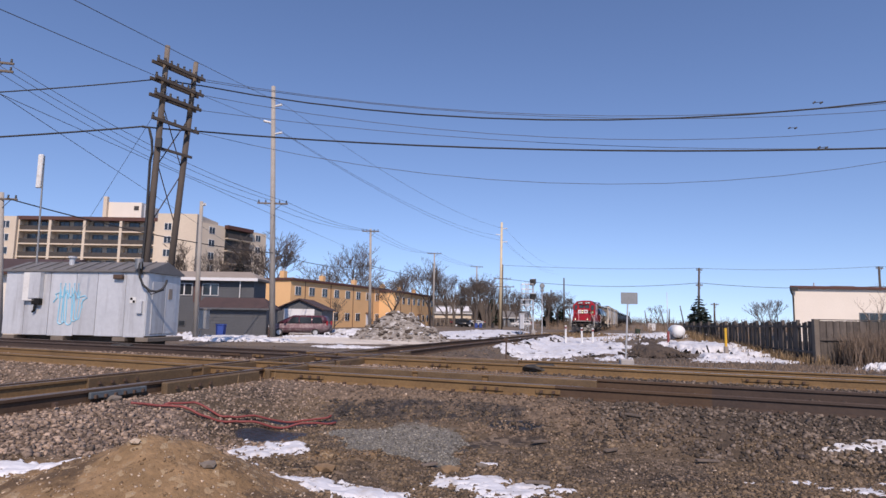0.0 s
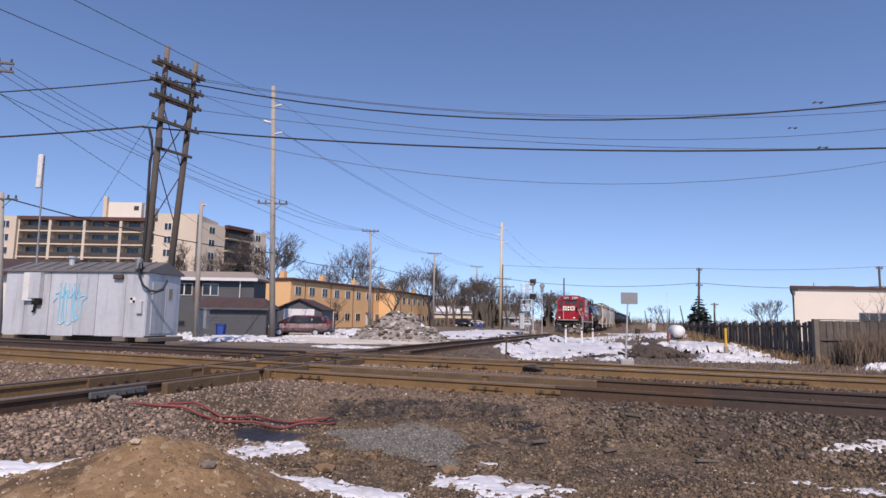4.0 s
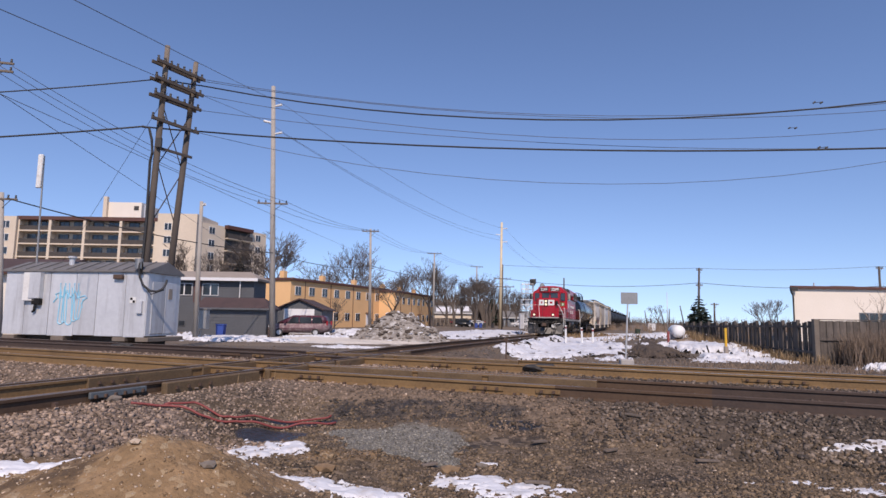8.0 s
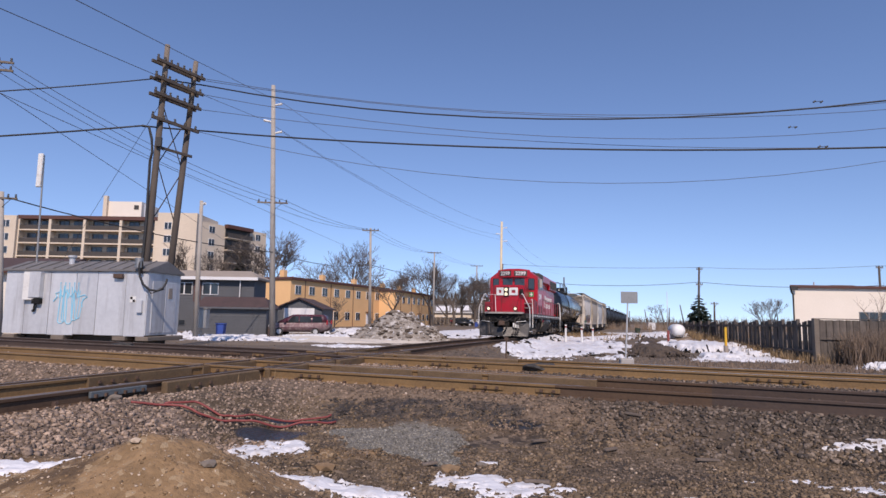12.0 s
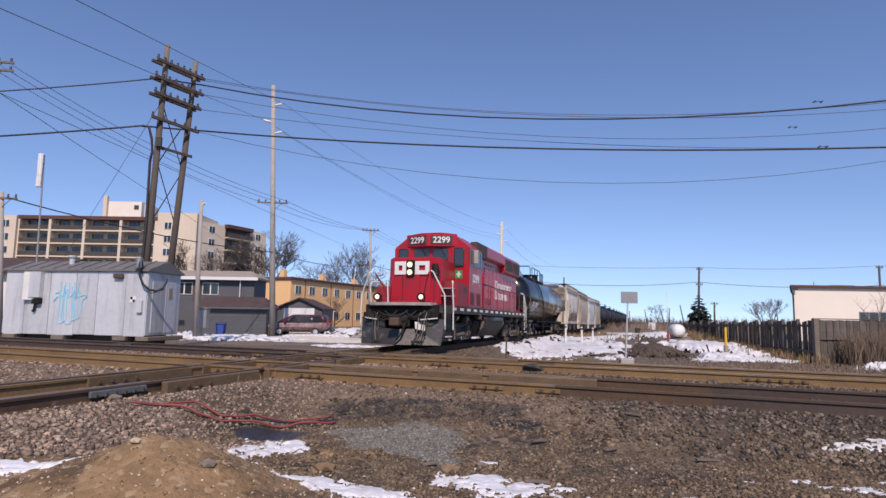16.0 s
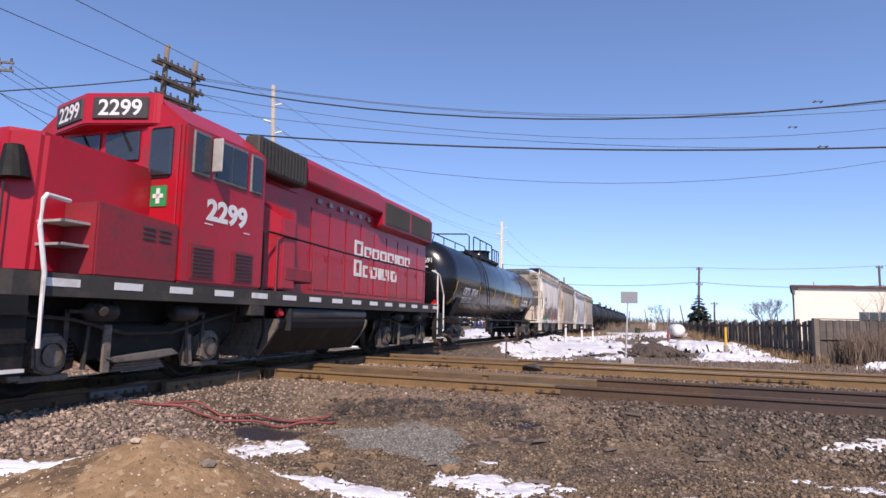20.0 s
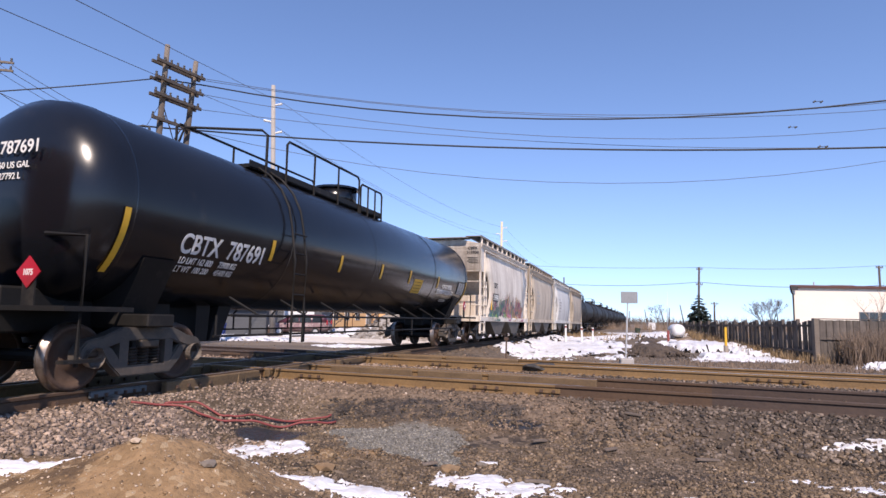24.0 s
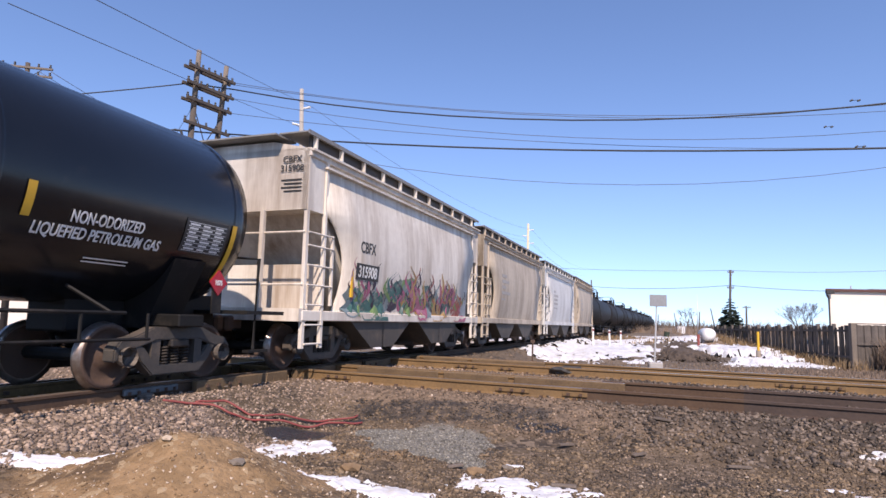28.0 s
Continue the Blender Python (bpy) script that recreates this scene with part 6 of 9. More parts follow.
pole((49.4, 110.0, -0.7), (49.5, 110.0, 4.75), 0.2, M["pole_dark"], "short distant pole with a crossarm", [(4.4, 0.7, 0)])
for k, (x, y, ln, h) in enumerate(((52.5, 140, 0.2, 4.2), (55.2, 140, -0.9, 5.0), (54.3, 150, -0.8, 4.2), (57.0, 170, -0.6, 4.4), (51, 165, 0.2, 3.8))):
    pole((x - ln, y, -0.7), (x + ln * 0.2, y, h), 0.16, M["pole_dark"], "leaning far-off line pole")
pole((61.7, 85.0, -0.7), (61.75, 85.0, 9.4), 0.2, M["pole_dark"], "dark pole behind the warehouse", [(9.1, 0.5, 0)])
pole((-25.4, 35.0, -0.7), (-26.09, 35.0, 8.0), 0.2, M["pole_wood"], "wooden pole with a crossarm behind the hut", [(7.6, 0.9, 10)])
pole((-24.4, 31.0, -0.7), (-24.6, 31.0, 14.6), 0.18, M["pole_dark"], "wooden pole carrying a bundle of cables", [(14.3, 1.3, 15), (13.85, 1.3, 15)])


# ---------- wires ----------
def wire(pts, r, material, label, name="overhead_cable"):
    """A hanging line through its supports: each span sags by the given metres."""
    out = []
    for (a, b, sag) in pts:
        A, B = Vector(a), Vector(b)
        for i in range(17):
            f = i / 16
            q = A.lerp(B, f)
            q.z -= sag * 4 * f * (1 - f)
            out.append(q)
    return tagged(obj(name, tube(out, r, 6), material, smooth=True), label, "cable", "overhead lines")


TH, TN = 0.034, 0.013
wire([((-13.35, 26.7, 11.8), (-12.1, 28.8, 12.3), 0.02), ((-12.1, 28.8, 12.3), (32.0, 21.5, 12.45), 2.62)], TH, M["cable"], "black overhead cable tied to the twin poles")
wire([((-30.0, 20.0, 7.8), (-13.3, 26.7, 11.75), 0.3)], TH * 0.8, M["cable"], "black overhead cable running to the twin poles")
wire([((-34.0, 20.5, 6.4), (-13.8, 26.7, 9.5), 0.35), ((-13.8, 26.7, 9.5), (-12.25, 28.7, 9.95), 0.02), ((-12.25, 28.7, 9.95), (32.0, 21.5, 8.57), 0.97)], TH * 1.15, M["cable"], "thick black overhead cable sagging over the tracks")
for k, (z0, z1, sag) in enumerate(((12.6, 13.6, 2.3), (12.5, 13.0, 2.0), (11.8, 12.6, 2.4), (11.0, 10.6, 1.3), (9.9, 12.26, 3.3))):
    wire([((-12.3, 28.6, z0), (34.0, 27.0 + k * 0.6, z1), sag)], TN, M["wire"], "thin grey telegraph wire over the tracks")
# lines of the tall poles, running away beside the train's line
for z, dx, near in ((18.2, 0.75, (-11.38, 16.00, 10.18)), (16.8, -0.75, (-13.49, 16.00, 9.82)), (15.8, 0.75, None)):
    wire(([(near, (-13.9 + dx, 47.7, z), 0.05)] if near else []) + [((-13.9 + dx, 47.7, z), (11.3 + dx, 116.0, z + 0.5), 1.6), ((11.3 + dx, 116.0, z + 0.5), (36.0 + dx, 190.0, z), 1.8)], TN * 1.1, M["wire"], "grey transmission line between tall poles")
for dx, z in ((-1.1, 10.1), (0.0, 10.2), (1.1, 10.15)):
    wire([((-23.9 + dx * 0.6, 31.0, 14.1), (-13.7 + dx, 47.7, z), 0.7), ((-13.7 + dx, 47.7, z), (-9.1 + dx * 0.8, 75.0, 11.9), 0.5), ((-9.1 + dx * 0.8, 75.0, 11.9), (-1.69 + dx, 120.0, 14.1), 0.8), ((-1.69 + dx, 120.0, 14.1), (8.5 + dx, 150.0, 14.2), 0.5)], TN * 1.2, M["wire"], "grey street line from pole to pole")
for a, b in (((-14.15, 18.00, 7.92), (-19.22, 56.00, 7.18)), ((-14.15, 18.00, 7.85), (-10.17, 75.00, 8.97))):
    wire([(a, b, 0.02)], TN * 0.85, M["wire"], "slanting grey service wire")
wire([((-13.0, 27.2, 11.3), (-22.5, 34.0, 2.0), 0.0)], TN * 0.85, M["wire"], "straight steel guy wire of the twin poles")
wire([((9.9, 100.0, 7.9), (38.3, 90.0, 7.0), 0.9), ((38.3, 90.0, 7.0), (61.7, 85.0, 6.6), 0.5), ((61.7, 85, 6.6), (90, 80, 6.4), 0.5)], TH * 1.1, M["cable"], "dark cable between far poles")
wire([((9.9, 100.0, 10.1), (38.4, 90.0, 9.2), 0.3), ((38.4, 90.0, 9.2), (61.75, 85.0, 9.4), 0.35), ((61.75, 85, 9.4), (90, 80, 9.4), 0.4)], TN * 2, M["wire"], "grey wire between far poles")
wire([((-22.8, 31.0, 6.9), (-13.5, 47.6, 6.0), 0.4), ((-13.5, 47.6, 6.0), (-9.0, 75.0, 7.5), 0.6), ((-9.0, 75.0, 7.5), (9.9, 100.0, 7.0), 0.8)], TH, M["cable"], "dark service cable along the street")
# weights clamped on the wires
for x, y, z in ((15.5, 24.2, 10.24), (16.3, 27.4, 10.2), (15.6, 24.2, 8.32)):
    d = thing("wire_damper", Matrix.Translation((x, y, z)), "small dark vibration damper hanging on a wire", "damper", "wire dampers")
    part("bar", rod((-0.15, 0, -0.06), (0.15, 0, -0.02), 0.012, n=6), M["cable"], d)
    for k in (-0.15, 0.15):
        part("weight", rod((k - 0.05, 0, -0.08), (k + 0.05, 0, -0.02), 0.035, n=8), M["cable"], d)


# ---------- buildings ----------
def window(parent, m, w, h, label="", frame_mat=None, split=1):
    """A window set in a wall: m places its lower left corner, X along the wall, -Y outwards."""
    win = part("window", box(0, w, -0.06, 0.04, 0, h, bevel=0.015), frame_mat or M["blind"], parent, label)
    win.matrix_basis = m
    for k in range(split):
        a, b = w * k / split + 0.07, w * (k + 1) / split - 0.05
        part("pane", box(a, b, -0.075, -0.055, 0.07, h - 0.07), M["glass"], win)
    return win


def apartment_block():
    b = thing("apartment_building", label="beige concrete apartment block with dark balconies and brown roof edge", category="apartment building")
    front, x0, x1, top = 125.0, -88.9, -59.5, 20.4
    floors = [18.1 - 2.75 * k for k in range(7)]
    bays = [x0, -82.3, -75.1, -67.5, -60.1]
    part("rear_wall", box(x0, x1, front + 1.6, front + 14, -0.6, top), M["beige"], b, "shaded balcony wall")
    part("roof_edge", box(x0 - 0.3, x1 + 0.2, front - 0.2, front + 14.2, top, top + 0.75), M["brown_trim"], b, "brown roof edge")
    for z in floors:
        part("balcony_slab", box(x0, x1, front - 0.1, front + 1.6, z - 0.16, z + 0.12), M["beige"], b, "pale balcony slab")
        for p, q in zip(bays, bays[1:]):
            part("balcony_rail", box(p + 0.3, q - 0.3, front - 0.05, front, z + 0.1, z + 1.05), M["grille"], b, "dark balcony screen")
            w = (q - p) / 3
            for k in range(2):
                window(b, Matrix.Translation((p + 0.9 + k * w * 1.3, front + 1.55, z + 0.3)), w * 0.9, 1.9, "", M["grille"], 2)
    for x in bays:
        part("bay_wall", box(x - 0.28, x + 0.28, front - 0.12, front + 1.6, -0.6, top), M["beige"], b, "beige wall between balconies")
    # left and right wings
    part("wing", box(-97, x0, front - 0.8, front + 14, -0.6, top + 0.55), M["beige"], b, "beige end wing")
    part("wing", box(x1, -51.3, front - 0.8, front + 11, -0.6, top + 1.6), M["beige"], b, "beige end wing")
    for z in floors:
        window(b, Matrix.Translation((-91.8, front - 0.82, z + 0.4)), 1.6, 1.5, "", M["blind"], 2)
        window(b, Matrix.Translation((-58.0, front - 0.82, z + 0.4)), 1.5, 1.5, "", M["blind"], 2)
    # wing that runs back
    f = part("side_wing", box(0, 20, 0, 9, -0.6, top + 0.2), M["beige"], b, "beige wing running back")
    f.matrix_basis = Matrix.Translation((-51.3, front + 1.0, 0)) @ Matrix.Rotation(math.atan2(17.0, 8.2), 4, "Z")
    for z in floors:
        window(f, Matrix.Translation((2.4, 0, z + 0.4)), 1.6, 1.5, "", M["blind"], 2)
        # flat dark sheet standing in for the shade of a recessed balcony
        part("balcony_recess", box(7.0, 14.5, -0.06, 0.05, z - 0.1, z + 2.35), M["dark"], f)
        part("balcony_slab", box(7.0, 14.5, -0.9, 0.0, z - 0.2, z), M["beige"], f)
        part("balcony_rail", box(7.0, 14.5, -0.95, -0.88, z, z + 1.0), M["grille"], f)
        window(f, Matrix.Translation((16.4, 0, z + 0.4)), 1.6, 1.5, "", M["blind"], 2)
    part("roof_edge", box(6.8, 14.7, -1.0, 0.1, top - 0.3, top + 0.5), M["brown_trim"], f)
    pt = part("penthouse", box(-73.7, -66.0, 130, 138, top, 25.3), M["cream"], b, "cream rooftop plant room")
    part("grille", box(-67.6, -66.6, 129.9, 130, 23.6, 24.5), M["dark"], pt)
    part("duct", box(-74.0, -73.2, 129.2, 130.0, top, 26.4), M["beige"], pt, "tan rooftop duct")
    part("flue", rod((-65.2, 130, top), (-65.2, 130, 24.8), 0.22, n=10), M["galv"], pt)


apartment_block()


def row_house(a, b, depth, top, n, doors, label):
    """A terrace from a to b seen from outside; its front is towards the camera's right."""
    r = thing("row_house", frame_at(a, b), label, "row house", "ochre row houses")
    L = (Vector(b) - Vector(a)).length
    part("wall", box(0, L, 0, depth, -0.8, top), M["orange_brick"], r, "ochre brick wall")
    part("roof", box(-0.25, L + 0.25, -0.35, depth + 0.3, top, top + 0.38, bevel=0.03), M["brown_trim"], r, "dark red roof edge")
    step = L / n
    for k in range(n):
        x = step * (k + 0.5) - 0.75
        window(r, Matrix.Translation((x, 0, top - 2.1)), 1.5, 1.35, "white framed upper window", None, 2)
        if k in doors:
            d = part("door", box(x + 0.2, x + 1.2, -0.08, 0.02, -0.5, 1.7, bevel=0.02), M["blind"], r, "white front door")
            part("door_hood", box(x, x + 1.4, -0.7, 0, 1.85, 1.95), M["brown_trim"], d)
        else:
            window(r, Matrix.Translation((x, 0, 0.45)), 1.5, 1.35, "white framed lower window", None, 2)
    for k in range(1, n, 3):
        c = part("chimney", box(step * k - 0.5, step * k + 0.4, depth * 0.4, depth * 0.4 + 0.8, top + 0.35, top + 1.7, bevel=0.03), M["orange_brick"], r, "brick chimney")
        part("chimney_pot", rod((step * k - 0.05, depth * 0.4 + 0.4, top + 1.7), (step * k - 0.05, depth * 0.4 + 0.4, top + 2.1), 0.16, n=10), M["galv"], c)
    for k in range(6):
        part("roof_vent", rod((step * (k + 1), depth * 0.25, top + 0.35), (step * (k + 1), depth * 0.25, top + 0.8), 0.14, n=8), M["galv"], r)
    for k in range(1, n, 2):
        part("downpipe", rod((step * k, -0.06, -0.6), (step * k, -0.06, top), 0.05, n=6), M["brown_trim"], r)
    return r


row_house((-22.1, 88.0, 0), (-10.2, 118.5, 0), 9.0, 6.3, 9, (2, 6, 8), "two-storey ochre brick row house with white windows")
row_house((-8.9, 113.5, 0), (-2.0, 141.0, 0), 8.5, 5.9, 8, (1, 4), "farther two-storey ochre brick row house")


def slate_house():
    h = thing("house", Matrix.Translation((-26.6, 60.0, 0)), "slate-grey sided house with a tan roof and white windows", "house")
    W_ = 7.9
    part("wall", box(0, W_, 0, 4.0, -0.8, 4.55), M["slate_blue"], h, "slate-grey siding")
    for k in range(19):
        part("siding_board", box(-0.02, W_ + 0.02, -0.03, 0.0, -0.8 + k * 0.28, -0.54 + k * 0.28), M["slate_blue"], h)
    part("brick_panel", box(1.95, 2.65, -0.08, 0.02, 2.3, 4.5), M["brown_trim"], h, "red-brown panel between the windows")
    bm = sheet_prism([(-0.6, 4.5), (-0.6, 4.7), (2.0, 5.5), (4.6, 4.7), (4.6, 4.5)], -0.4, W_ + 0.5, axis="x")
    for v in bm.verts:
        if v.co.z > 5 and v.co.x > 2:
            v.co.x -= 1.5
    part("roof", bm, M["tan_roof"], h, "tan low hipped roof")
    part("fascia", box(-0.42, W_ + 0.52, -0.66, -0.6, 4.42, 4.72), M["blind"], h, "white eave board")
    window(h, Matrix.Translation((2.8, -0.03, 2.95)), 1.6, 1.2, "white framed window", None, 2)
    window(h, Matrix.Translation((0.2, -0.03, 2.95)), 1.6, 1.2, "white framed window", None, 2)
    window(h, Matrix.Translation((0.6, -0.03, -0.1)), 0.7, 0.6, "small dark window", M["slate_blue"], 1)
    part("balcony_post", rod((6.6, -0.3, 0), (6.6, -0.3, 4.4), 0.05, n=6), M["blind"], h)


slate_house()


def garage(m, w, d, eave, ridge, gable_front, label, door):
    g = thing("garage", m, label, "garage", "slate garages")
    part("wall", box(0, w, 0, d, -0.9, eave), M["slate_blue"], g, "slate-grey wall")
    if gable_front:
        part("gable", sheet_prism([(0, eave), (w / 2, ridge - 0.1), (w, eave)], 0, d), M["slate_blue"], g)
        for s0, s1 in ((-0.25, w / 2), (w + 0.25, w / 2)):
            e = eave - 0.12
            part("roof_slope", sheet_prism([(s0, e), (s1, ridge), (s1, ridge + 0.12), (s0, e + 0.12)], -0.3, d + 0.3), M["shingle"], g, "dark shingle roof slope")
    else:
        bm = sheet_prism([(-0.35, eave - 0.1), (d / 2, ridge), (d + 0.35, eave - 0.1), (d + 0.35, eave - 0.22), (-0.35, eave - 0.22)], -0.3, w + 0.3, axis="x")
        for v in bm.verts:
            if v.co.z > ridge - 0.05 and v.co.x > w / 2:
                v.co.x -= 1.0
        part("roof", bm, M["shingle"], g, "brown shingle roof hipped at one end")
        part("gutter", box(-0.3, w + 0.3, -0.42, -0.34, eave - 0.25, eave - 0.1), M["slate_blue"], g)
    if door:
        part("door", box(door[0], door[1], -0.05, 0.02, -0.6, door[2], bevel=0.02), M["blind"], g, "white garage door")
        for k in range(3):
            part("door_panel", box(door[0] + 0.1, door[1] - 0.1, -0.07, -0.05, -0.5 + k * 0.65, 0.05 + k * 0.65), M["blind"], g)
    for k in range(9):
        part("siding_board", box(-0.01, w + 0.01, -0.025, 0.0, -0.6 + k * 0.24, -0.39 + k * 0.24), M["slate_blue"], g)
    return g


garage(Matrix.Translation((-20.2, 50.5, 0)), 5.6, 3.4, 1.75, 2.55, False, "slate-grey garage with a brown shingle roof", None)
garage(Matrix.Translation((-15.8, 58.0, 0)), 4.3, 6.0, 1.75, 2.65, True, "slate-grey gabled garage with a white door", (0.7, 3.6, 1.75))


def warehouse():
    w = thing("warehouse", label="low cream stucco warehouse with a dark roof edge", category="warehouse")
    part("wall", sheet_prism([(34.8, 60), (75, 60), (75, 85), (50.5, 85)], -0.8, 4.6, axis="z"), M["cream"], w, "cream stucco wall")
    for x in (34.8, 43.5, 52.5):
        part("wall_joint", box(x + 8.7, x + 8.74, 59.985, 60.0, -0.6, 4.6), M["beige"], w)
    part("roof_edge", sheet_prism([(34.4, 59.7), (75.4, 59.7), (75.4, 85.4), (50.3, 85.4)], 4.6, 4.85, axis="z"), M["brown_trim"], w, "dark roof edge")
    part("downpipe", tube([(34.55, 59.8, 4.6), (34.55, 59.75, 4.2), (34.75, 59.8, 3.9), (34.75, 59.85, -0.5)], 0.09, 8), M["dark"], w, "dark downpipe")
    part("gutter_box", box(34.4, 35.1, 59.5, 59.75, 4.35, 4.7), M["dark"], w)
    part("roof_unit", box(40.2, 42.4, 62, 63.5, 4.85, 5.05), M["galv_dark"], w)
    part("roof_pipe", rod((37.6, 61, 4.8), (37.6, 61, 5.25), 0.07, n=8), M["galv"], w)
    for x in (41.3, 43.3, 47.2):
        window(w, Matrix.Translation((x, 60.0, 1.2)), 1.9, 1.1, "steel framed window", M["sign_back"], 2)


warehouse()
low = thing("bungalow", label="low building with a brown roof behind the hut", category="house")
part("wall", box(-44, -29.5, 45, 52, -0.8, 4.1), M["cream"], low, "pale wall")
part("roof", sheet_prism([(44.4, 4.1), (48.5, 5.3), (52.5, 4.1), (52.5, 3.9), (44.4, 3.9)], -44.6, -28.9, axis="x"), M["shingle"], low, "brown roof")
part("fascia", box(-44.6, -28.9, 44.3, 44.42, 3.85, 4.15), M["brown_trim"], low)


M["grey_roof"] = mat("weathered_grey_roof", (0.2, 0.19, 0.18), (0.15, 0.143, 0.135), 0.9, big=1, fine=12, bump=0.2)
for x, y, w, eave, ridge, snowy in ((3.0, 165.0, 10.0, 2.7, 4.8, True), (20.4, 165.0, 7.2, 1.7, 3.6, False)):
    s = thing("bungalow", Matrix.Translation((x, y, 0)), "low far house with old snow on its roof" if snowy else "low far house with a bare grey roof", "house", "far low houses")
    part("wall", box(-w / 2, w / 2, 0, 7, -0.8, eave + 0.1), M["beige"] if snowy else M["sign_back"], s)
    part("roof", sheet_prism([(-0.5, eave), (3.5, ridge), (7.5, eave)], -w / 2 - 0.4, w / 2 + 0.4, axis="x"), M["grey_roof"], s, "grey shingle roof")
    part("eave_board", box(-w / 2 - 0.42, w / 2 + 0.42, -0.56, -0.5, eave - 0.15, eave + 0.05), M["blind"], s)
    if snowy:
        k = (ridge - eave) / 4.0
        for a, b, lo, hi in ((-0.46, -0.1, 0.1, 2.6), (-0.06, 0.2, -0.3, 1.6), (0.26, 0.44, 0.6, 3.0)):
            part("roof_snow", sheet_prism([(lo, eave + (lo + 0.5) * k + 0.02), (hi, eave + (hi + 0.5) * k + 0.02), (hi, eave + (hi + 0.5) * k + 0.09), (lo, eave + (lo + 0.5) * k + 0.12)], a * w, b * w, axis="x"), M["snow"], s, "old snow on the roof")
    for q in (-0.3, 0.18):
        window(s, Matrix.Translation((q * w, 0, 0.35)), 1.5, 1.1)
yard = thing("yard_fence", label="grey board fence behind the parked cars", category="fence")
for k in range(12):
    part("panel", box(-2.4 + k * 1.0, -1.45 + k * 1.0, 152.0, 152.06, -0.8, 1.25 + 0.05 * (k % 3)), M["wood"], yard)
s = thing("equipment_cabinet", Matrix.Translation((42.5, 123.0, -0.65)), "pale metal cabinet standing far along the line", "cabinet")
part("case", box(-0.75, 0.75, 0, 1.1, 0, 1.5, bevel=0.04), M["blind"], s)
part("lid", box(-0.82, 0.82, -0.08, 1.18, 1.5, 1.6, bevel=0.03), M["sign_back"], s)
part("door_seam", box(-0.012, 0.012, -0.012, 0.0, 0.08, 1.45), M["galv_dark"], s)


# ---------- fence ----------
M["fence_wood"] = mat("fence_board_wood", (0.14, 0.118, 0.1), (0.08, 0.067, 0.056), 0.9, big=2, fine=30, bump=0.4, each=0.3, dirt=(0.05, 0.042, 0.036), dirt_amount=0.3, streak=True)


def fence():
    f = thing("wooden_fence", label="tall weathered dark board fence with capped posts", category="fence")
    rng = random.Random(3)

    def run(a, b, h0, h1, n_bays, bow):
        A, B = Vector(a), Vector(b)
        m = frame_at(a, b)
        L = (B - A).length
        bay = L / n_bays
        for k in range(n_bays):
            x0 = k * bay
            f0 = k / n_bays
            top = h0 + (h1 - h0) * f0
            zb = -0.62
            part("post", box(x0 - 0.06, x0 + 0.06, -0.06, 0.06, zb - 0.2, top + 0.04, bevel=0.008), M["fence_wood"], f).matrix_basis = m
            for q in (0.45, top - zb - 0.3):
                part("rail", box(x0, x0 + bay, 0.0, 0.06, zb + q, zb + q + 0.09), M["fence_wood"], f).matrix_basis = m
            nb = max(int(bay / 0.155), 1)
            for j in range(nb):
                x = x0 + 0.07 + j * (bay - 0.1) / nb
                t = top - 0.03 - bow * 0.14 * (2 * abs((j + 0.5) / nb - 0.5)) ** 2 + rng.uniform(-0.012, 0.012)
                off = (-0.012 if j % 2 == 0 else 0.014) - bow * 0.16 * math.sin(math.pi * (j + 0.5) / nb)
                part("board", box(x, x + (bay - 0.1) / nb + 0.02, off - 0.012, off + 0.012, zb + 0.03, t), M["fence_wood"], f).matrix_basis = m
    run((15.35, 25.0, 0), (16.9, 44.0, 0), 1.18, 1.0, 14, 1.0)
    run((15.45, 24.95, 0), (22.5, 25.8, 0), 1.2, 1.2, 3, 0.0)
    for q in (0.42,):
        part("outer_rail", box(0, 7.0, -0.09, -0.03, q - 0.05, q + 0.05), M["fence_wood"], f).matrix_basis = frame_at((15.45, 24.95, 0), (22.5, 25.8, 0))
    part("fence_cap", box(0, 7.0, -0.06, 0.08, 1.2, 1.235), M["fence_wood"], f).matrix_basis = frame_at((15.45, 24.95, 0), (22.5, 25.8, 0))
    part("corner_post", box(15.25, 15.45, 24.86, 25.06, -0.9, 1.24, bevel=0.015), M["bleached"], f, "pale square corner post")
    return f


fence()


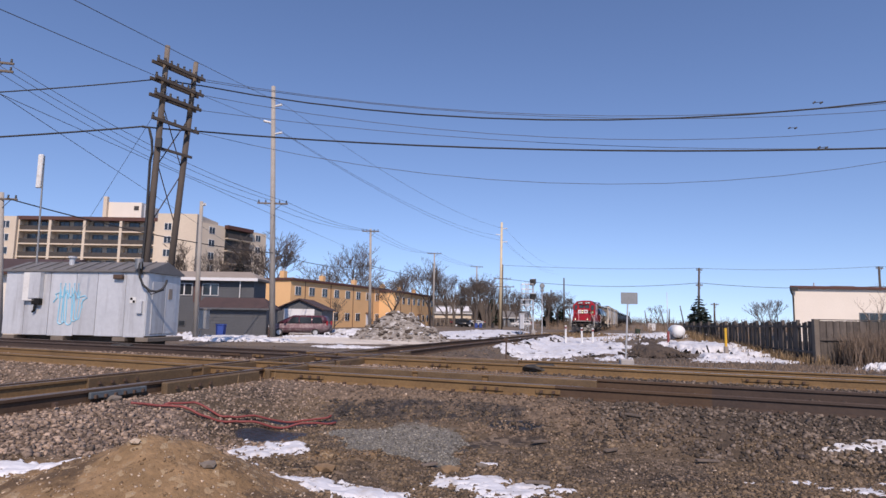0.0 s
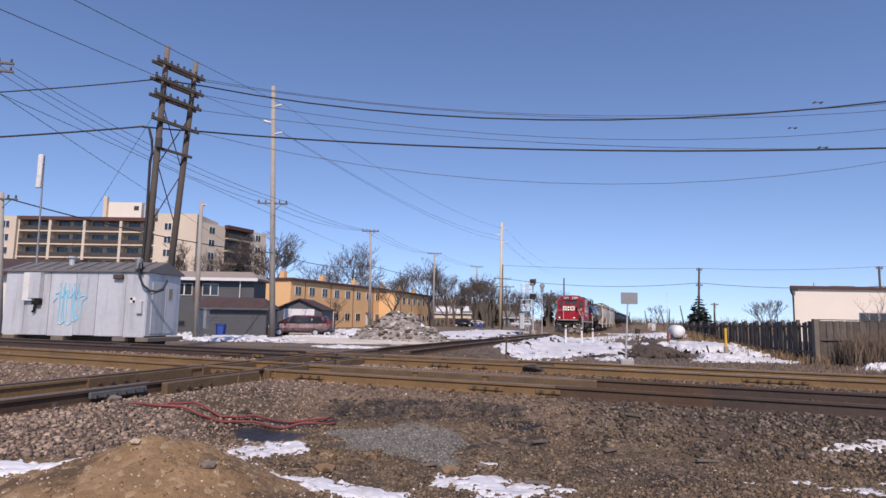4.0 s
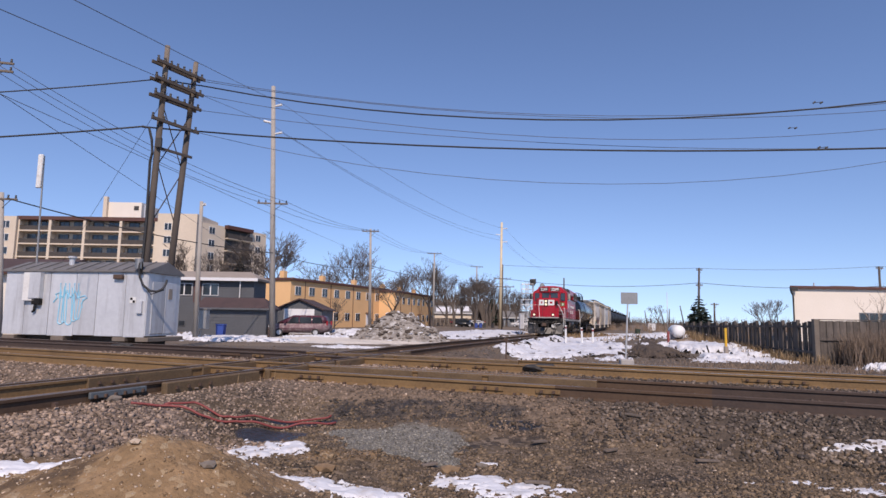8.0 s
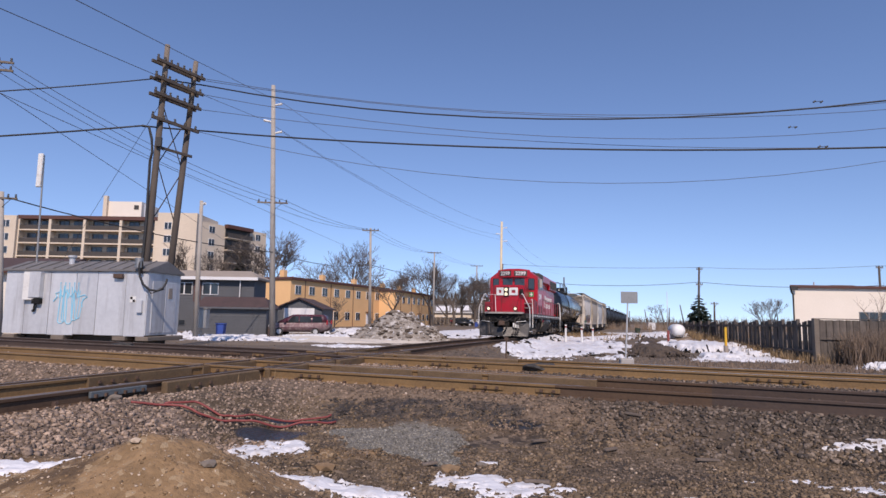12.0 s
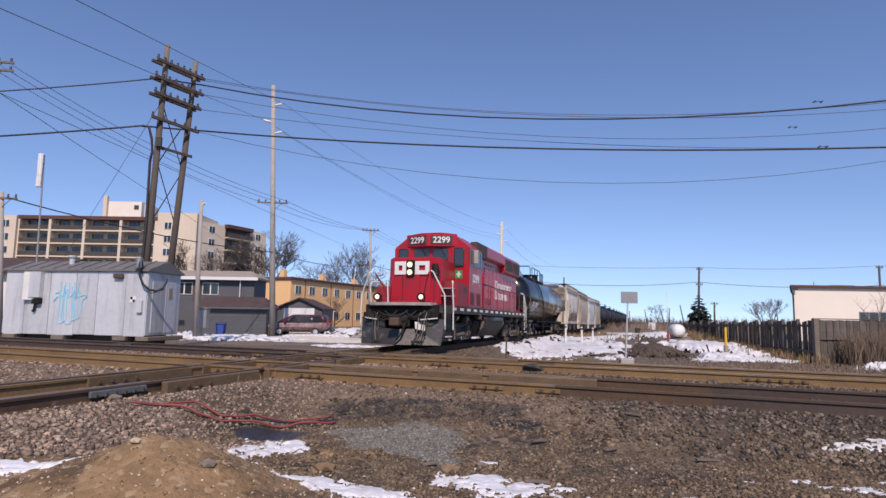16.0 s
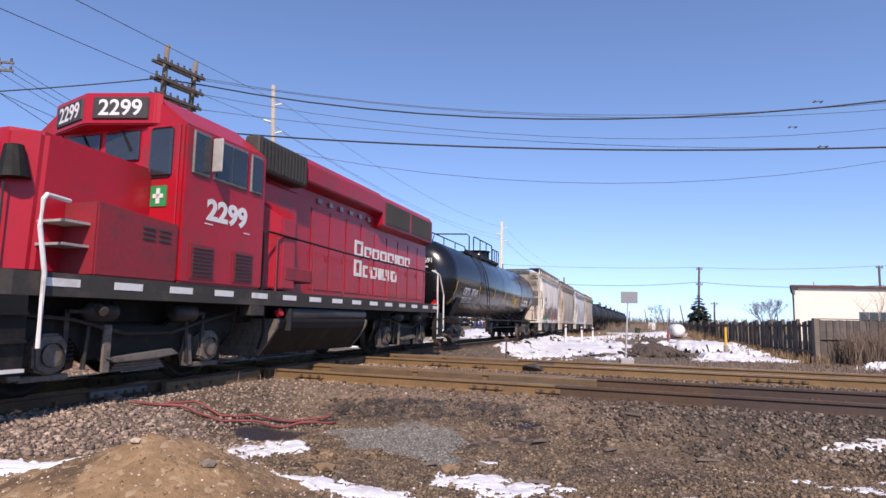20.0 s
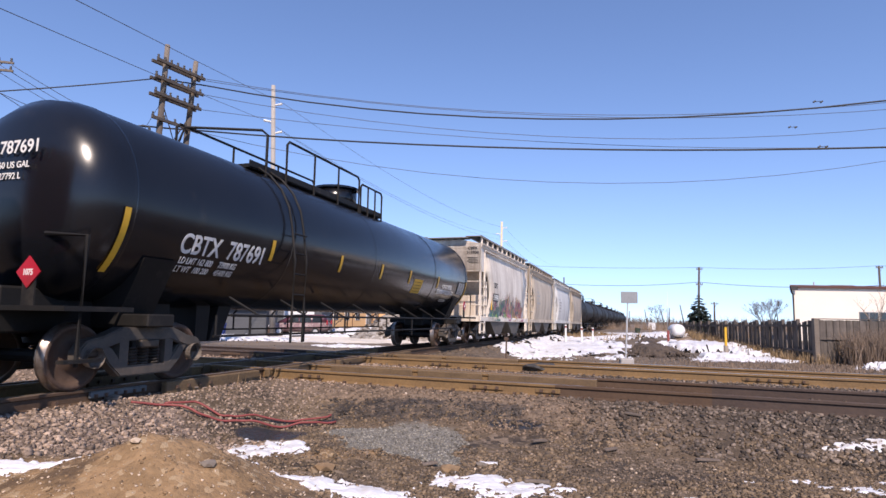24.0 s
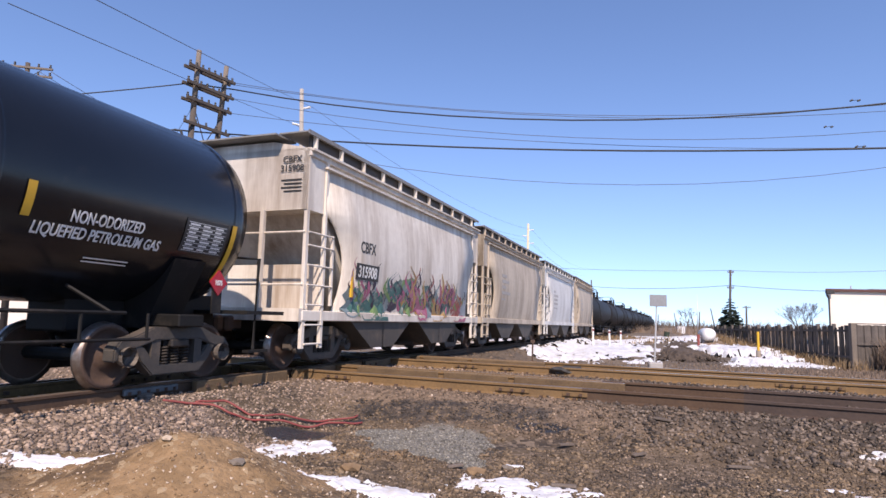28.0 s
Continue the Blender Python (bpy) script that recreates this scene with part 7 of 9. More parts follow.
# ---------- vehicles ----------
def car(m, paint, label, van=True, cat="car", group="parked cars"):
    """A parked car seen from its side; X forward, length about 4.9 m."""
    c = thing("minivan" if van else "car", m, label, cat, group)
    hgt = 1.75 if van else 1.45
    w = 0.95
    side = [(-2.45, 0.45), (-2.5, 0.85), (-2.42, 1.1), (2.15, 1.02), (2.45, 0.82), (2.5, 0.45), (1.95, 0.3), (-1.95, 0.3)]
    part("body", sheet_prism(side, -w, w, bevel=0.07), M["salted"] if van and paint is M["maroon"] else paint, c, "salt-dusted lower body" if van else "dusty painted body", True)
    roof = [(-2.38, 1.08), (-2.15, hgt - 0.06), (-1.9, hgt), (0.35, hgt), (1.15, 1.36), (1.75, 1.03)] if van else [(-2.3, 1.06), (-1.6, hgt - 0.05), (-1.2, hgt), (0.2, hgt), (0.75, hgt - 0.1), (1.45, 1.03)]
    part("cabin", sheet_prism(roof, -w + 0.1, w - 0.1, bevel=0.06), paint, c, "", True)
    for s in (-1, 1):
        y = s * (w - 0.085)
        for x0, x1, a, b in ((-2.05, -1.2, 0.1, 0.0), (-1.1, -0.15, 0, 0), (-0.05, 0.9, 0, 0.45)) if van else ((-1.55, -0.5, 0.25, 0.0), (-0.42, 0.95, 0, 0.4)):
            part("side_glass", sheet_prism([(x0, 1.1), (x0 + a, hgt - 0.14), (x1 - b, hgt - 0.14), (x1, 1.1)], y - 0.012, y + 0.012), M["glass"], c)
        part("mirror", box(0.95, 1.15, min(s * w, s * (w + 0.18)), max(s * w, s * (w + 0.18)), 1.05, 1.2, bevel=0.02), paint, c)
        part("tail_light", box(-2.5, -2.4, min(s * 0.7, s * 0.93), max(s * 0.7, s * 0.93), 0.95, 1.3, bevel=0.01), M["red"], c)
        part("headlight", box(2.3, 2.47, min(s * 0.55, s * 0.9), max(s * 0.55, s * 0.9), 0.7, 0.86, bevel=0.02), M["blind"], c)
        part("side_moulding", box(-1.5, 1.4, s * w - 0.012, s * w + 0.012, 0.62, 0.68), paint, c)
        for x in (-1.5, 1.55):
            tyre = part("tyre", rod((x, s * (w - 0.2), 0.33), (x, s * (w + 0.01), 0.33), 0.33, n=20), M["rubber"], c)
            part("rim", rod((x, s * (w - 0.02), 0.33), (x, s * (w + 0.018), 0.33), 0.2, n=16), M["galv"], tyre)
    part("windscreen", sheet_prism([(0.42, hgt - 0.04), (1.18, 1.38), (1.78, 1.06), (1.8, 1.08), (1.2, 1.41), (0.44, hgt - 0.01)] if van else [(0.75, hgt - 0.08), (1.45, 1.06), (1.48, 1.08), (0.78, hgt - 0.05)], -w + 0.2, w - 0.2), M["glass"], c)
    return c


car(pose(-11.95, 51.5, -0.62, 0, 0, 178), M["maroon"], "dusty maroon minivan parked before a garage")
car(pose(4.5, 135.0, -0.61, 0, 0, 10), M["car_black"], "black sport utility vehicle parked beyond the snow")
car(pose(7.4, 141.0, -0.61, 0, 0, 200), M["car_white"], "white car parked beyond the snow", False)
car(pose(19.6, 150.0, -0.63, 0, 0, 172), M["car_white"], "white sport utility vehicle parked by the signal")


# ---------- line-side things ----------
def line_side():
    g = ground_z
    # square sign seen from behind
    s = thing("road_sign", Matrix.Translation((6.42, 21.0, 0)), "bare metal back of a square sign on a thin post", "sign")
    part("post", rod((-0.1, 0, -0.62), (0.035, 0, 1.9), 0.028, n=8), M["galv"], s)
    part("plate", box(-0.225, 0.355, -0.045, -0.035, 1.61, 2.01, bevel=0.004), M["sign_back"], s, "grey square plate")
    part("footing", box(-0.29, 0.17, -0.14, 0.14, -0.68, -0.28, bevel=0.03), M["concrete"], s, "concrete footing block")
    # white marker posts
    for x, y, h, lean in ((7.74, 38.0, 0.66, 0.01), (8.77, 38.0, 0.54, -0.03), (9.47, 38.2, 0.5, 0.02)):
        z = float(g(x, y))
        p = thing("marker_post", Matrix.Translation((x, y, z)), "white marker post with an orange band below its top", "post", "marker posts")
        part("shaft", rod((0, 0, -0.2), (lean, 0, h - z), 0.058, n=10), M["white"], p)
        part("band", rod((lean * 0.9, 0, h - z - 0.13), (lean, 0, h - z - 0.01), 0.061, n=10), M["orange"], p)
        part("cap", rod((lean, 0, h - z), (lean, 0, h - z + 0.07), 0.063, n=10), M["white"], p)
    z = float(g(13.53, 29.0))
    y = thing("gas_marker", Matrix.Translation((13.53, 29.0, z)), "yellow plastic pipeline marker post", "post")
    part("shaft", box(-0.05, 0.05, -0.05, 0.05, -0.2, 0.78 - z, bevel=0.012), M["yellow"], y)
    part("base_sleeve", rod((0, 0, -0.1), (0, 0, 0.42), 0.11, n=10), M["tan_roof"], y)
    r = thing("iron_stake", Matrix.Translation((2.145, 20.4, -0.6)), "rusty iron stake beside the track", "stake")
    part("stake", rod((0, 0, 0), (0.03, 0, 0.98), 0.03, n=6), M["rust"], r)
    part("tip", box(-0.05, 0.09, -0.02, 0.02, 0.9, 1.0), M["rust"], r)
    # relay box on a post, blue bin, post
    b = thing("relay_box", Matrix.Translation((-16.4, 41.5, -0.62)), "grey metal relay box on a post", "cabinet")
    part("post", rod((0, 0, -0.1), (0, 0, 0.9), 0.08, n=8), M["pole_wood"], b)
    part("case", box(-0.42, 0.42, -0.3, 0.3, 0.7, 1.98, bevel=0.03), M["sign_back"], b)
    part("lid", box(-0.48, 0.48, -0.36, 0.36, 1.98, 2.08, bevel=0.02), M["galv_dark"], b)
    t = thing("recycling_bin", Matrix.Translation((-16.5, 45.5, -0.66)), "blue plastic wheeled bin in the snow", "bin")
    part("body", sheet_prism([(-0.24, 0), (-0.3, 0.95), (0.3, 0.95), (0.24, 0)], -0.3, 0.3, bevel=0.03), M["blue"], t)
    part("lid", box(-0.33, 0.33, -0.35, 0.33, 0.95, 1.03, bevel=0.03), M["blue"], t)
    k = thing("short_post", Matrix.Translation((-11.64, 41.0, -0.66)), "short rusty post by the snow", "post")
    part("shaft", rod((0, 0, 0), (0, 0, 0.75), 0.07, n=8), M["rust"], k)
    # white tank on the bank
    w = thing("propane_tank", pose(13.9, 36.0, 0.0, 0, 0, 78), "white domed storage tank on the bank", "tank")
    part("shell", turned([(-0.95, 0), (-0.93, 0.18), (-0.86, 0.29), (-0.72, 0.37), (0.72, 0.37), (0.86, 0.29), (0.93, 0.18), (0.95, 0)], 0.5, 24), M["white"], w, "", True)
    for x in (-0.4, 0.4):
        part("leg", box(x - 0.06, x + 0.06, -0.3, 0.3, -0.35, 0.3), M["concrete"], w)
    part("crate", box(-0.7, -0.5, 0.5, 0.62, -0.2, 0.5), M["orange"], w)
    gb = thing("litter_bin", Matrix.Translation((16.1, 50.0, -0.25)), "dark green bin far along the line", "bin")
    part("body", rod((0, 0, -0.1), (0, 0, 0.62), 0.19, 0.22, 14), M["needle"], gb)
    part("lid", rod((0.02, 0, 0.62), (0.03, 0, 0.7), 0.25, n=14), M["needle"], gb)
    for x, y, lab in ((9.0, 128, "dark wheeled bin beyond the snow"), (6.9, 122, "blue wheeled bin beyond the snow"), (10.6, 126, "dark wheeled bin beyond the snow"), (7.9, 124, "blue wheeled bin beyond the snow")):
        q = thing("wheeled_bin", Matrix.Translation((x, y, -0.62)), lab, "bin", "far bins")
        part("body", box(-0.3, 0.3, -0.3, 0.3, 0, 0.95, bevel=0.03), M["blue"] if "blue" in lab else M["dark"], q)
        part("lid", box(-0.33, 0.33, -0.33, 0.33, 0.95, 1.03), M["dark"], q)


line_side()


def signal_mast():
    s = thing("railway_signal", Matrix.Translation((10.72, 72.0, -0.6)), "silver signal mast with two black lamp heads and caged ladder", "railway signal")
    G = M["galv"]
    part("mast", rod((0.1, 0, 0), (0.1, 0, 6.5), 0.1, n=10), G, s)
    part("mast_cap", rod((0.1, 0, 6.5), (0.1, 0, 6.62), 0.13, 0.05, 10), G, s)
    for z in (6.05, 4.32):
        hd = part("signal_head", box(-0.32, 0.3, -0.3, -0.12, z - 0.3, z + 0.46, bevel=0.05), M["dark"], s, "black signal lamp head")
        for k in (-0.08, 0.26):
            part("hood", rod((0, -0.3, z + k), (0, -0.62, z + k - 0.04), 0.15, n=12), M["dark"], hd)
        part("bracket", rod((0.1, 0, z), (0.0, -0.14, z), 0.04, n=6), G, hd)
        part("side_lamp", box(0.2, 0.44, -0.2, 0.12, z - 0.1, z + 0.5, bevel=0.04), M["dark"], s, "black lamp housing behind the mast")
    lad = part("ladder", rod((-0.75, 0.2, 0.1), (-0.75, 0.2, 6.2), 0.03, n=6), G, s)
    part("ladder_side", rod((-0.4, 0.2, 0.1), (-0.4, 0.2, 6.2), 0.03, n=6), G, lad)
    for z in np.arange(0.4, 6.1, 0.32):
        part("rung", rod((-0.75, 0.2, z), (-0.4, 0.2, z), 0.02, n=5), G, lad)
    # two railed platforms before the lamp heads
    for z0, z1 in ((2.9, 4.05), (4.75, 5.9)):
        part("platform", box(-1.3, 0.3, -0.75, 0.3, z0, z0 + 0.08), G, s, "silver grating platform")
        for z in (z0 + 0.55, z1):
            part("guard_rail", tube([(0.1, 0.3, z), (-1.3, 0.3, z), (-1.3, -0.75, z), (0.0, -0.75, z)], 0.03), G, s)
        for x, y in ((-1.3, 0.3), (-1.3, -0.75), (-0.65, -0.75), (0.0, -0.75), (-0.65, 0.3)):
            part("guard_post", rod((x, y, z0), (x, y, z1), 0.028, n=5), G, s)
        part("platform_brace", rod((-1.2, -0.2, z0), (0.05, 0.0, z0 - 0.7), 0.03, n=6), G, s)
    cb = part("cabinet", box(-1.5, -0.98, -0.4, 0.3, 0.62, 2.35, bevel=0.03), M["galv"], s, "silver relay cabinet")
    part("cabinet_hood", box(-1.56, -0.92, -0.46, 0.36, 2.35, 2.43, bevel=0.02), G, cb)
    for x in (-1.42, -1.06):
        part("cabinet_leg", rod((x, 0, -0.1), (x, 0, 0.62), 0.05, n=6), G, cb)
    part("mast_base", box(-0.12, 0.32, -0.22, 0.22, -0.1, 0.5, bevel=0.03), M["concrete"], s, "concrete mast base")
    m2 = part("second_mast", rod((1.2, 0.3, -0.1), (1.22, 0.3, 5.9), 0.06, n=8), G, s)
    for z, rr in ((5.75, 0.3), (5.2, 0.22)):
        h2 = part("round_head", turned([(-0.1, 0), (-0.1, rr * 0.75), (0.0, rr), (0.06, rr), (0.1, rr * 0.5), (0.1, 0)], 0, 16), M["sign_back"], m2, "pale round signal target")
        h2.matrix_basis = pose(1.22, 0.15, z, 0, 0, 90)
    part("cross_bracket", rod((0.95, 0.3, 5.45), (1.5, 0.3, 5.45), 0.04, n=6), G, m2)


signal_mast()


def crossbuck():
    """A crossing signal seen from behind, small and dark against the sky."""
    c = thing("crossing_signal", Matrix.Translation((20.0, 95.0, -0.62)), "dark backs of a crossing signal on its mast", "crossing signal")
    part("mast", rod((0, 0, 0), (0, 0, 5.1), 0.06, n=8), M["galv_dark"], c)
    for d in (-1, 1):
        blade = part("cross_blade", box(-0.6, 0.6, -0.02, 0.02, -0.1, 0.1), M["dark"], c, "dark back of a crossed blade")
        blade.matrix_basis = pose(0, -0.08 + 0.045 * d, 4.75) @ Matrix.Rotation(radians(42 * d), 4, "Y")
        lamp = part("lamp_disc", rod((d * 0.42, 0.0, 3.75), (d * 0.42, 0.1, 3.75), 0.28, n=14), M["dark"], c, "round black lamp backing")
        part("lamp_hood", rod((d * 0.42, 0.1, 3.75), (d * 0.42, 0.32, 3.78), 0.12, n=10), M["dark"], lamp)
    part("lamp_arm", rod((-0.5, 0, 3.75), (0.5, 0, 3.75), 0.035, n=6), M["galv_dark"], c)
    part("base", box(-0.2, 0.2, -0.2, 0.2, -0.1, 0.25, bevel=0.02), M["concrete"], c)


crossbuck()

# red cable lying over the ballast
def ground_cable(pts, r, lab):
    out = []
    for a, b in zip(pts, pts[1:]):
        for k in range(8):
            f = k / 8
            x, y = a[0] + (b[0] - a[0]) * f, a[1] + (b[1] - a[1]) * f
            out.append((x + 0.02 * math.sin(7 * x), y + 0.03 * math.sin(5 * x), float(ground_z(x, y)) + r + 0.035 + 0.02 * math.sin(9 * x)))
    return tagged(obj("loose_cable", tube(out, r, 6), M["orange"], smooth=True), lab, "cable", "loose cables")


ground_cable([(-3.9, 7.83), (-3.6, 8.04), (-3.18, 8.13), (-2.77, 8.46), (-2.36, 8.66), (-1.95, 8.93), (-1.53, 9.35)], 0.017, "faded red cable lying loose over the gravel")
ground_cable([(-3.62, 8.09), (-3.36, 8.36), (-2.94, 8.48), (-2.64, 8.79), (-2.15, 9.1), (-1.72, 9.47), (-1.69, 9.55)], 0.016, "faded red cable lying loose over the gravel")


# ---------- snow ----------
def snow_patch(cx, cy, rx, ry, turn, thick, seed, label, ragged=1.5, name="snow_patch", material=None):
    """A ragged sheet of old snow lying on the ground."""
    n = 80
    a = radians(turn)
    u = np.linspace(-1.35, 1.35, n)
    U, V = np.meshgrid(u, u)
    f = min(5.0 / min(rx, ry), 9.0)
    X = cx + (U * math.cos(a) * rx - V * math.sin(a) * ry)
    Y = cy + (U * math.sin(a) * rx + V * math.cos(a) * ry)
    edge = 0.8 - np.sqrt(U * U + V * V) + ragged * fractal(X * f * 0.5, Y * f * 0.5, seed, 3) + ragged * 0.9 * fractal(X * f * 1.9, Y * f * 1.9, seed + 3, 4)
    H = thick * smooth01(edge / 0.45) * (0.75 + 0.9 * (fractal(X * f, Y * f, seed + 9, 4) + 0.4)) - 0.012
    Z = ground_z(X, Y) + H
    keep = edge > 0
    idn = -np.ones((n, n), int)
    verts, faces = [], []
    for j in range(n - 1):
        for i in range(n - 1):
            if keep[j:j + 2, i:i + 2].sum() >= 3:
                q = []
                for jj, ii in ((j, i), (j, i + 1), (j + 1, i + 1), (j + 1, i)):
                    if idn[jj, ii] < 0:
                        idn[jj, ii] = len(verts)
                        verts.append((X[jj, ii], Y[jj, ii], Z[jj, ii]))
                    q.append(int(idn[jj, ii]))
                faces.append(tuple(q))
    ob = mesh_of(name, verts, faces, material or M["snow"], True)
    return tagged(ob, label, "snow" if name == "snow_patch" else "soil", "snow patches" if name == "snow_patch" else "", "structure")


SN = "thin melting patch of grey-white snow"
for cx, cy, rx, ry, turn, th, sd in ((-2.1, 7.3, 0.74, 0.78, 20, 0.08, 1), (-3.6, 5.5, 0.85, 0.24, 14, 0.05, 2), (-0.82, 5.66, 0.9, 0.3, -18, 0.07, 3), (0.5, 6.0, 0.92, 0.46, -8, 0.06, 4),
                                    (5.0, 7.12, 0.72, 0.13, -10, 0.05, 5), (3.78, 6.45, 0.3, 0.09, 0, 0.03, 6), (4.2, 6.1, 0.72, 0.24, -12, 0.04, 7), (3.12, 6.35, 0.2, 0.07, 0, 0.03, 8),
                                    (0.55, 6.85, 0.12, 0.06, 0, 0.05, 10), (4.75, 6.4, 0.5, 0.15, 5, 0.035, 31), (2.3, 5.7, 0.22, 0.06, 5, 0.03, 9)):
    snow_patch(cx, cy, rx, ry, turn, th * 0.6, sd, SN, 1.35)
FS = "field of old snow between the tracks and the yards"
for cx, cy, rx, ry, turn, th, sd in ((7.4, 34.0, 3.6, 9.5, -12, 0.16, 11), (4.6, 28.5, 2.2, 4.0, -8, 0.12, 41), (11.0, 45.0, 3.0, 6.0, -20, 0.14, 12), (14.0, 32.4, 2.4, 5.2, 10, 0.26, 13), (16.2, 45.0, 3.6, 7.0, -14, 0.2, 14), (13.0, 27.8, 1.6, 1.6, 0, 0.15, 15),
                                    (-15.0, 43.0, 4.2, 3.0, 0, 0.2, 16), (-9.3, 47.5, 3.6, 2.0, 0, 0.2, 17), (-21.5, 44.0, 3.2, 4.0, 0, 0.3, 18), (2.0, 66.0, 6.0, 13.0, -15, 0.2, 19), (-9.0, 66.0, 5.0, 6.0, 0, 0.35, 20), (8.0, 82.0, 5.0, 10.0, -10, 0.2, 21),
                                    (17.0, 22.2, 1.9, 0.9, 10, 0.22, 22), (14.0, 26.6, 1.1, 1.7, 10, 0.08, 81), (11.8, 26.0, 1.6, 1.2, 0, 0.06, 82), (24.0, 70.0, 5.0, 9.0, 0, 0.2, 23), (-5.0, 33.0, 2.5, 1.2, -20, 0.08, 24), (-12.5, 40.0, 4.2, 2.2, 0, 0.18, 83), (-1.0, 52.0, 7.0, 3.0, 0, 0.1, 84), (-6.5, 58.0, 5.0, 4.0, 0, 0.3, 85)):
    snow_patch(cx, cy, rx, ry, turn, th, sd, FS, 1.45)
dark_soil = mat("dark_mound_soil", (0.12, 0.09, 0.066), (0.045, 0.035, 0.028), 0.95, big=2.5, fine=9, bump=0.9, bump_dist=0.06)
MOUNDS = ((10.5, 30.2, 1.5, 4.2, -14, 0.33, 71), (12.4, 36.5, 0.8, 3.5, -15, 0.2, 72))
for cx, cy, rx, ry, turn, th, sd in MOUNDS:
    snow_patch(cx, cy, rx, ry, turn, th, sd, "low churned mound of dark soil between the snow fields", 0.55, "dirt_mound", dark_soil)
snow_patch(14.0, 35.4, 1.2, 1.3, 0, 0.3, 73, "tan soil bank below the white tank", 0.4, "dirt_mound", mat("tan_bank_soil", (0.24, 0.175, 0.115), (0.15, 0.11, 0.075), 0.95, big=2, fine=9, bump=0.8, bump_dist=0.05))
# pale wet lane before the garages
snow_patch(-7.5, 42.3, 11.0, 6.2, -4, 0.14, 25, "pale slushy lane before the garages", 0.5, "slushy_lane", mat("slushy_lane", (0.6, 0.53, 0.43), (0.7, 0.65, 0.57), 0.8, big=0.6, fine=5, bump=0.2))


def snow_pile():
    """A ploughed heap of dirty snow, gravel and lumps."""
    n = 80
    u = np.linspace(-1.15, 1.15, n)
    U, V = np.meshgrid(u, u)
    X, Y = -3.1 + U * 3.7, 43.4 + V * 3.0
    r = np.sqrt(U * U + V * V)
    peak = np.maximum(0, 1 - r ** 1.5)
    prof = 2.3 * peak * (0.85 + 0.7 * fractal(X * 0.8, Y * 0.8, 51, 5)) + 0.35 * fractal(X * 1.6, Y * 1.6, 52, 4) * smooth01((1 - r) * 4)
    prof = prof + 0.5 * np.exp(-((U - 0.12) ** 2 + V ** 2) * 18)
    Z = ground_z(X, Y) - 0.05 + np.maximum(prof, -0.1)
    id_ = np.arange(n * n).reshape(n, n)
    q = np.stack([id_[:-1, :-1], id_[:-1, 1:], id_[1:, 1:], id_[1:, :-1]], -1).reshape(-1, 4)
    p = mesh_of("ploughed_snow", np.stack([X, Y, Z], -1).reshape(-1, 3).tolist(), q.tolist(), M["dirty_snow"])
    tagged(p, "ploughed pile of dirty grey snow and gravel", "snow pile")
    rng = random.Random(12)
    for nm, m, cnt in (("dirty_lumps", M["dirty_snow"], 420), ("icy_lumps", M["snow"], 90), ("gravel_lumps", M["rock"], 420), ("soil_lumps", dark_soil, 420)):
        bm = bmesh.new()
        for _ in range(cnt):
            i, j = rng.randrange(8, n - 8), rng.randrange(4, n - 8)
            if Z[j, i] < 0.0 and rng.random() < 0.6:
                continue
            g = bmesh.ops.create_icosphere(bm, subdivisions=1, radius=0.05 + 0.15 * rng.random() ** 2)
            squash = Vector((rng.uniform(0.8, 1.5), rng.uniform(0.8, 1.3), rng.uniform(0.45, 0.8)))
            c = Vector((X[j, i], Y[j, i], Z[j, i]))
            for v in g["verts"]:
                v.co = c + v.co * squash * (1 + rng.uniform(-0.4, 0.4))
        tagged(part(nm, bm, m, p), kind="stuff")
    return p



# ---------- stones ----------
ICO = bmesh.new()
bmesh.ops.create_icosphere(ICO, subdivisions=1, radius=1.0)
ICO_V = np.array([v.co[:] for v in ICO.verts])
ICO_F = np.array([[v.index for v in f.verts] for f in ICO.faces])
ICO.free()
CUB_V = np.array([(-1, -1, -1), (1, -1, -1), (1, 1, -1), (-1, 1, -1), (-1, -1, 1), (1, -1, 1), (1, 1, 1), (-1, 1, 1)], float) * 0.68
CUB_F = np.array([(0, 2, 1), (0, 3, 2), (4, 5, 6), (4, 6, 7), (0, 1, 5), (0, 5, 4), (1, 2, 6), (1, 6, 5), (2, 3, 7), (2, 7, 6), (3, 0, 4), (3, 4, 7)])


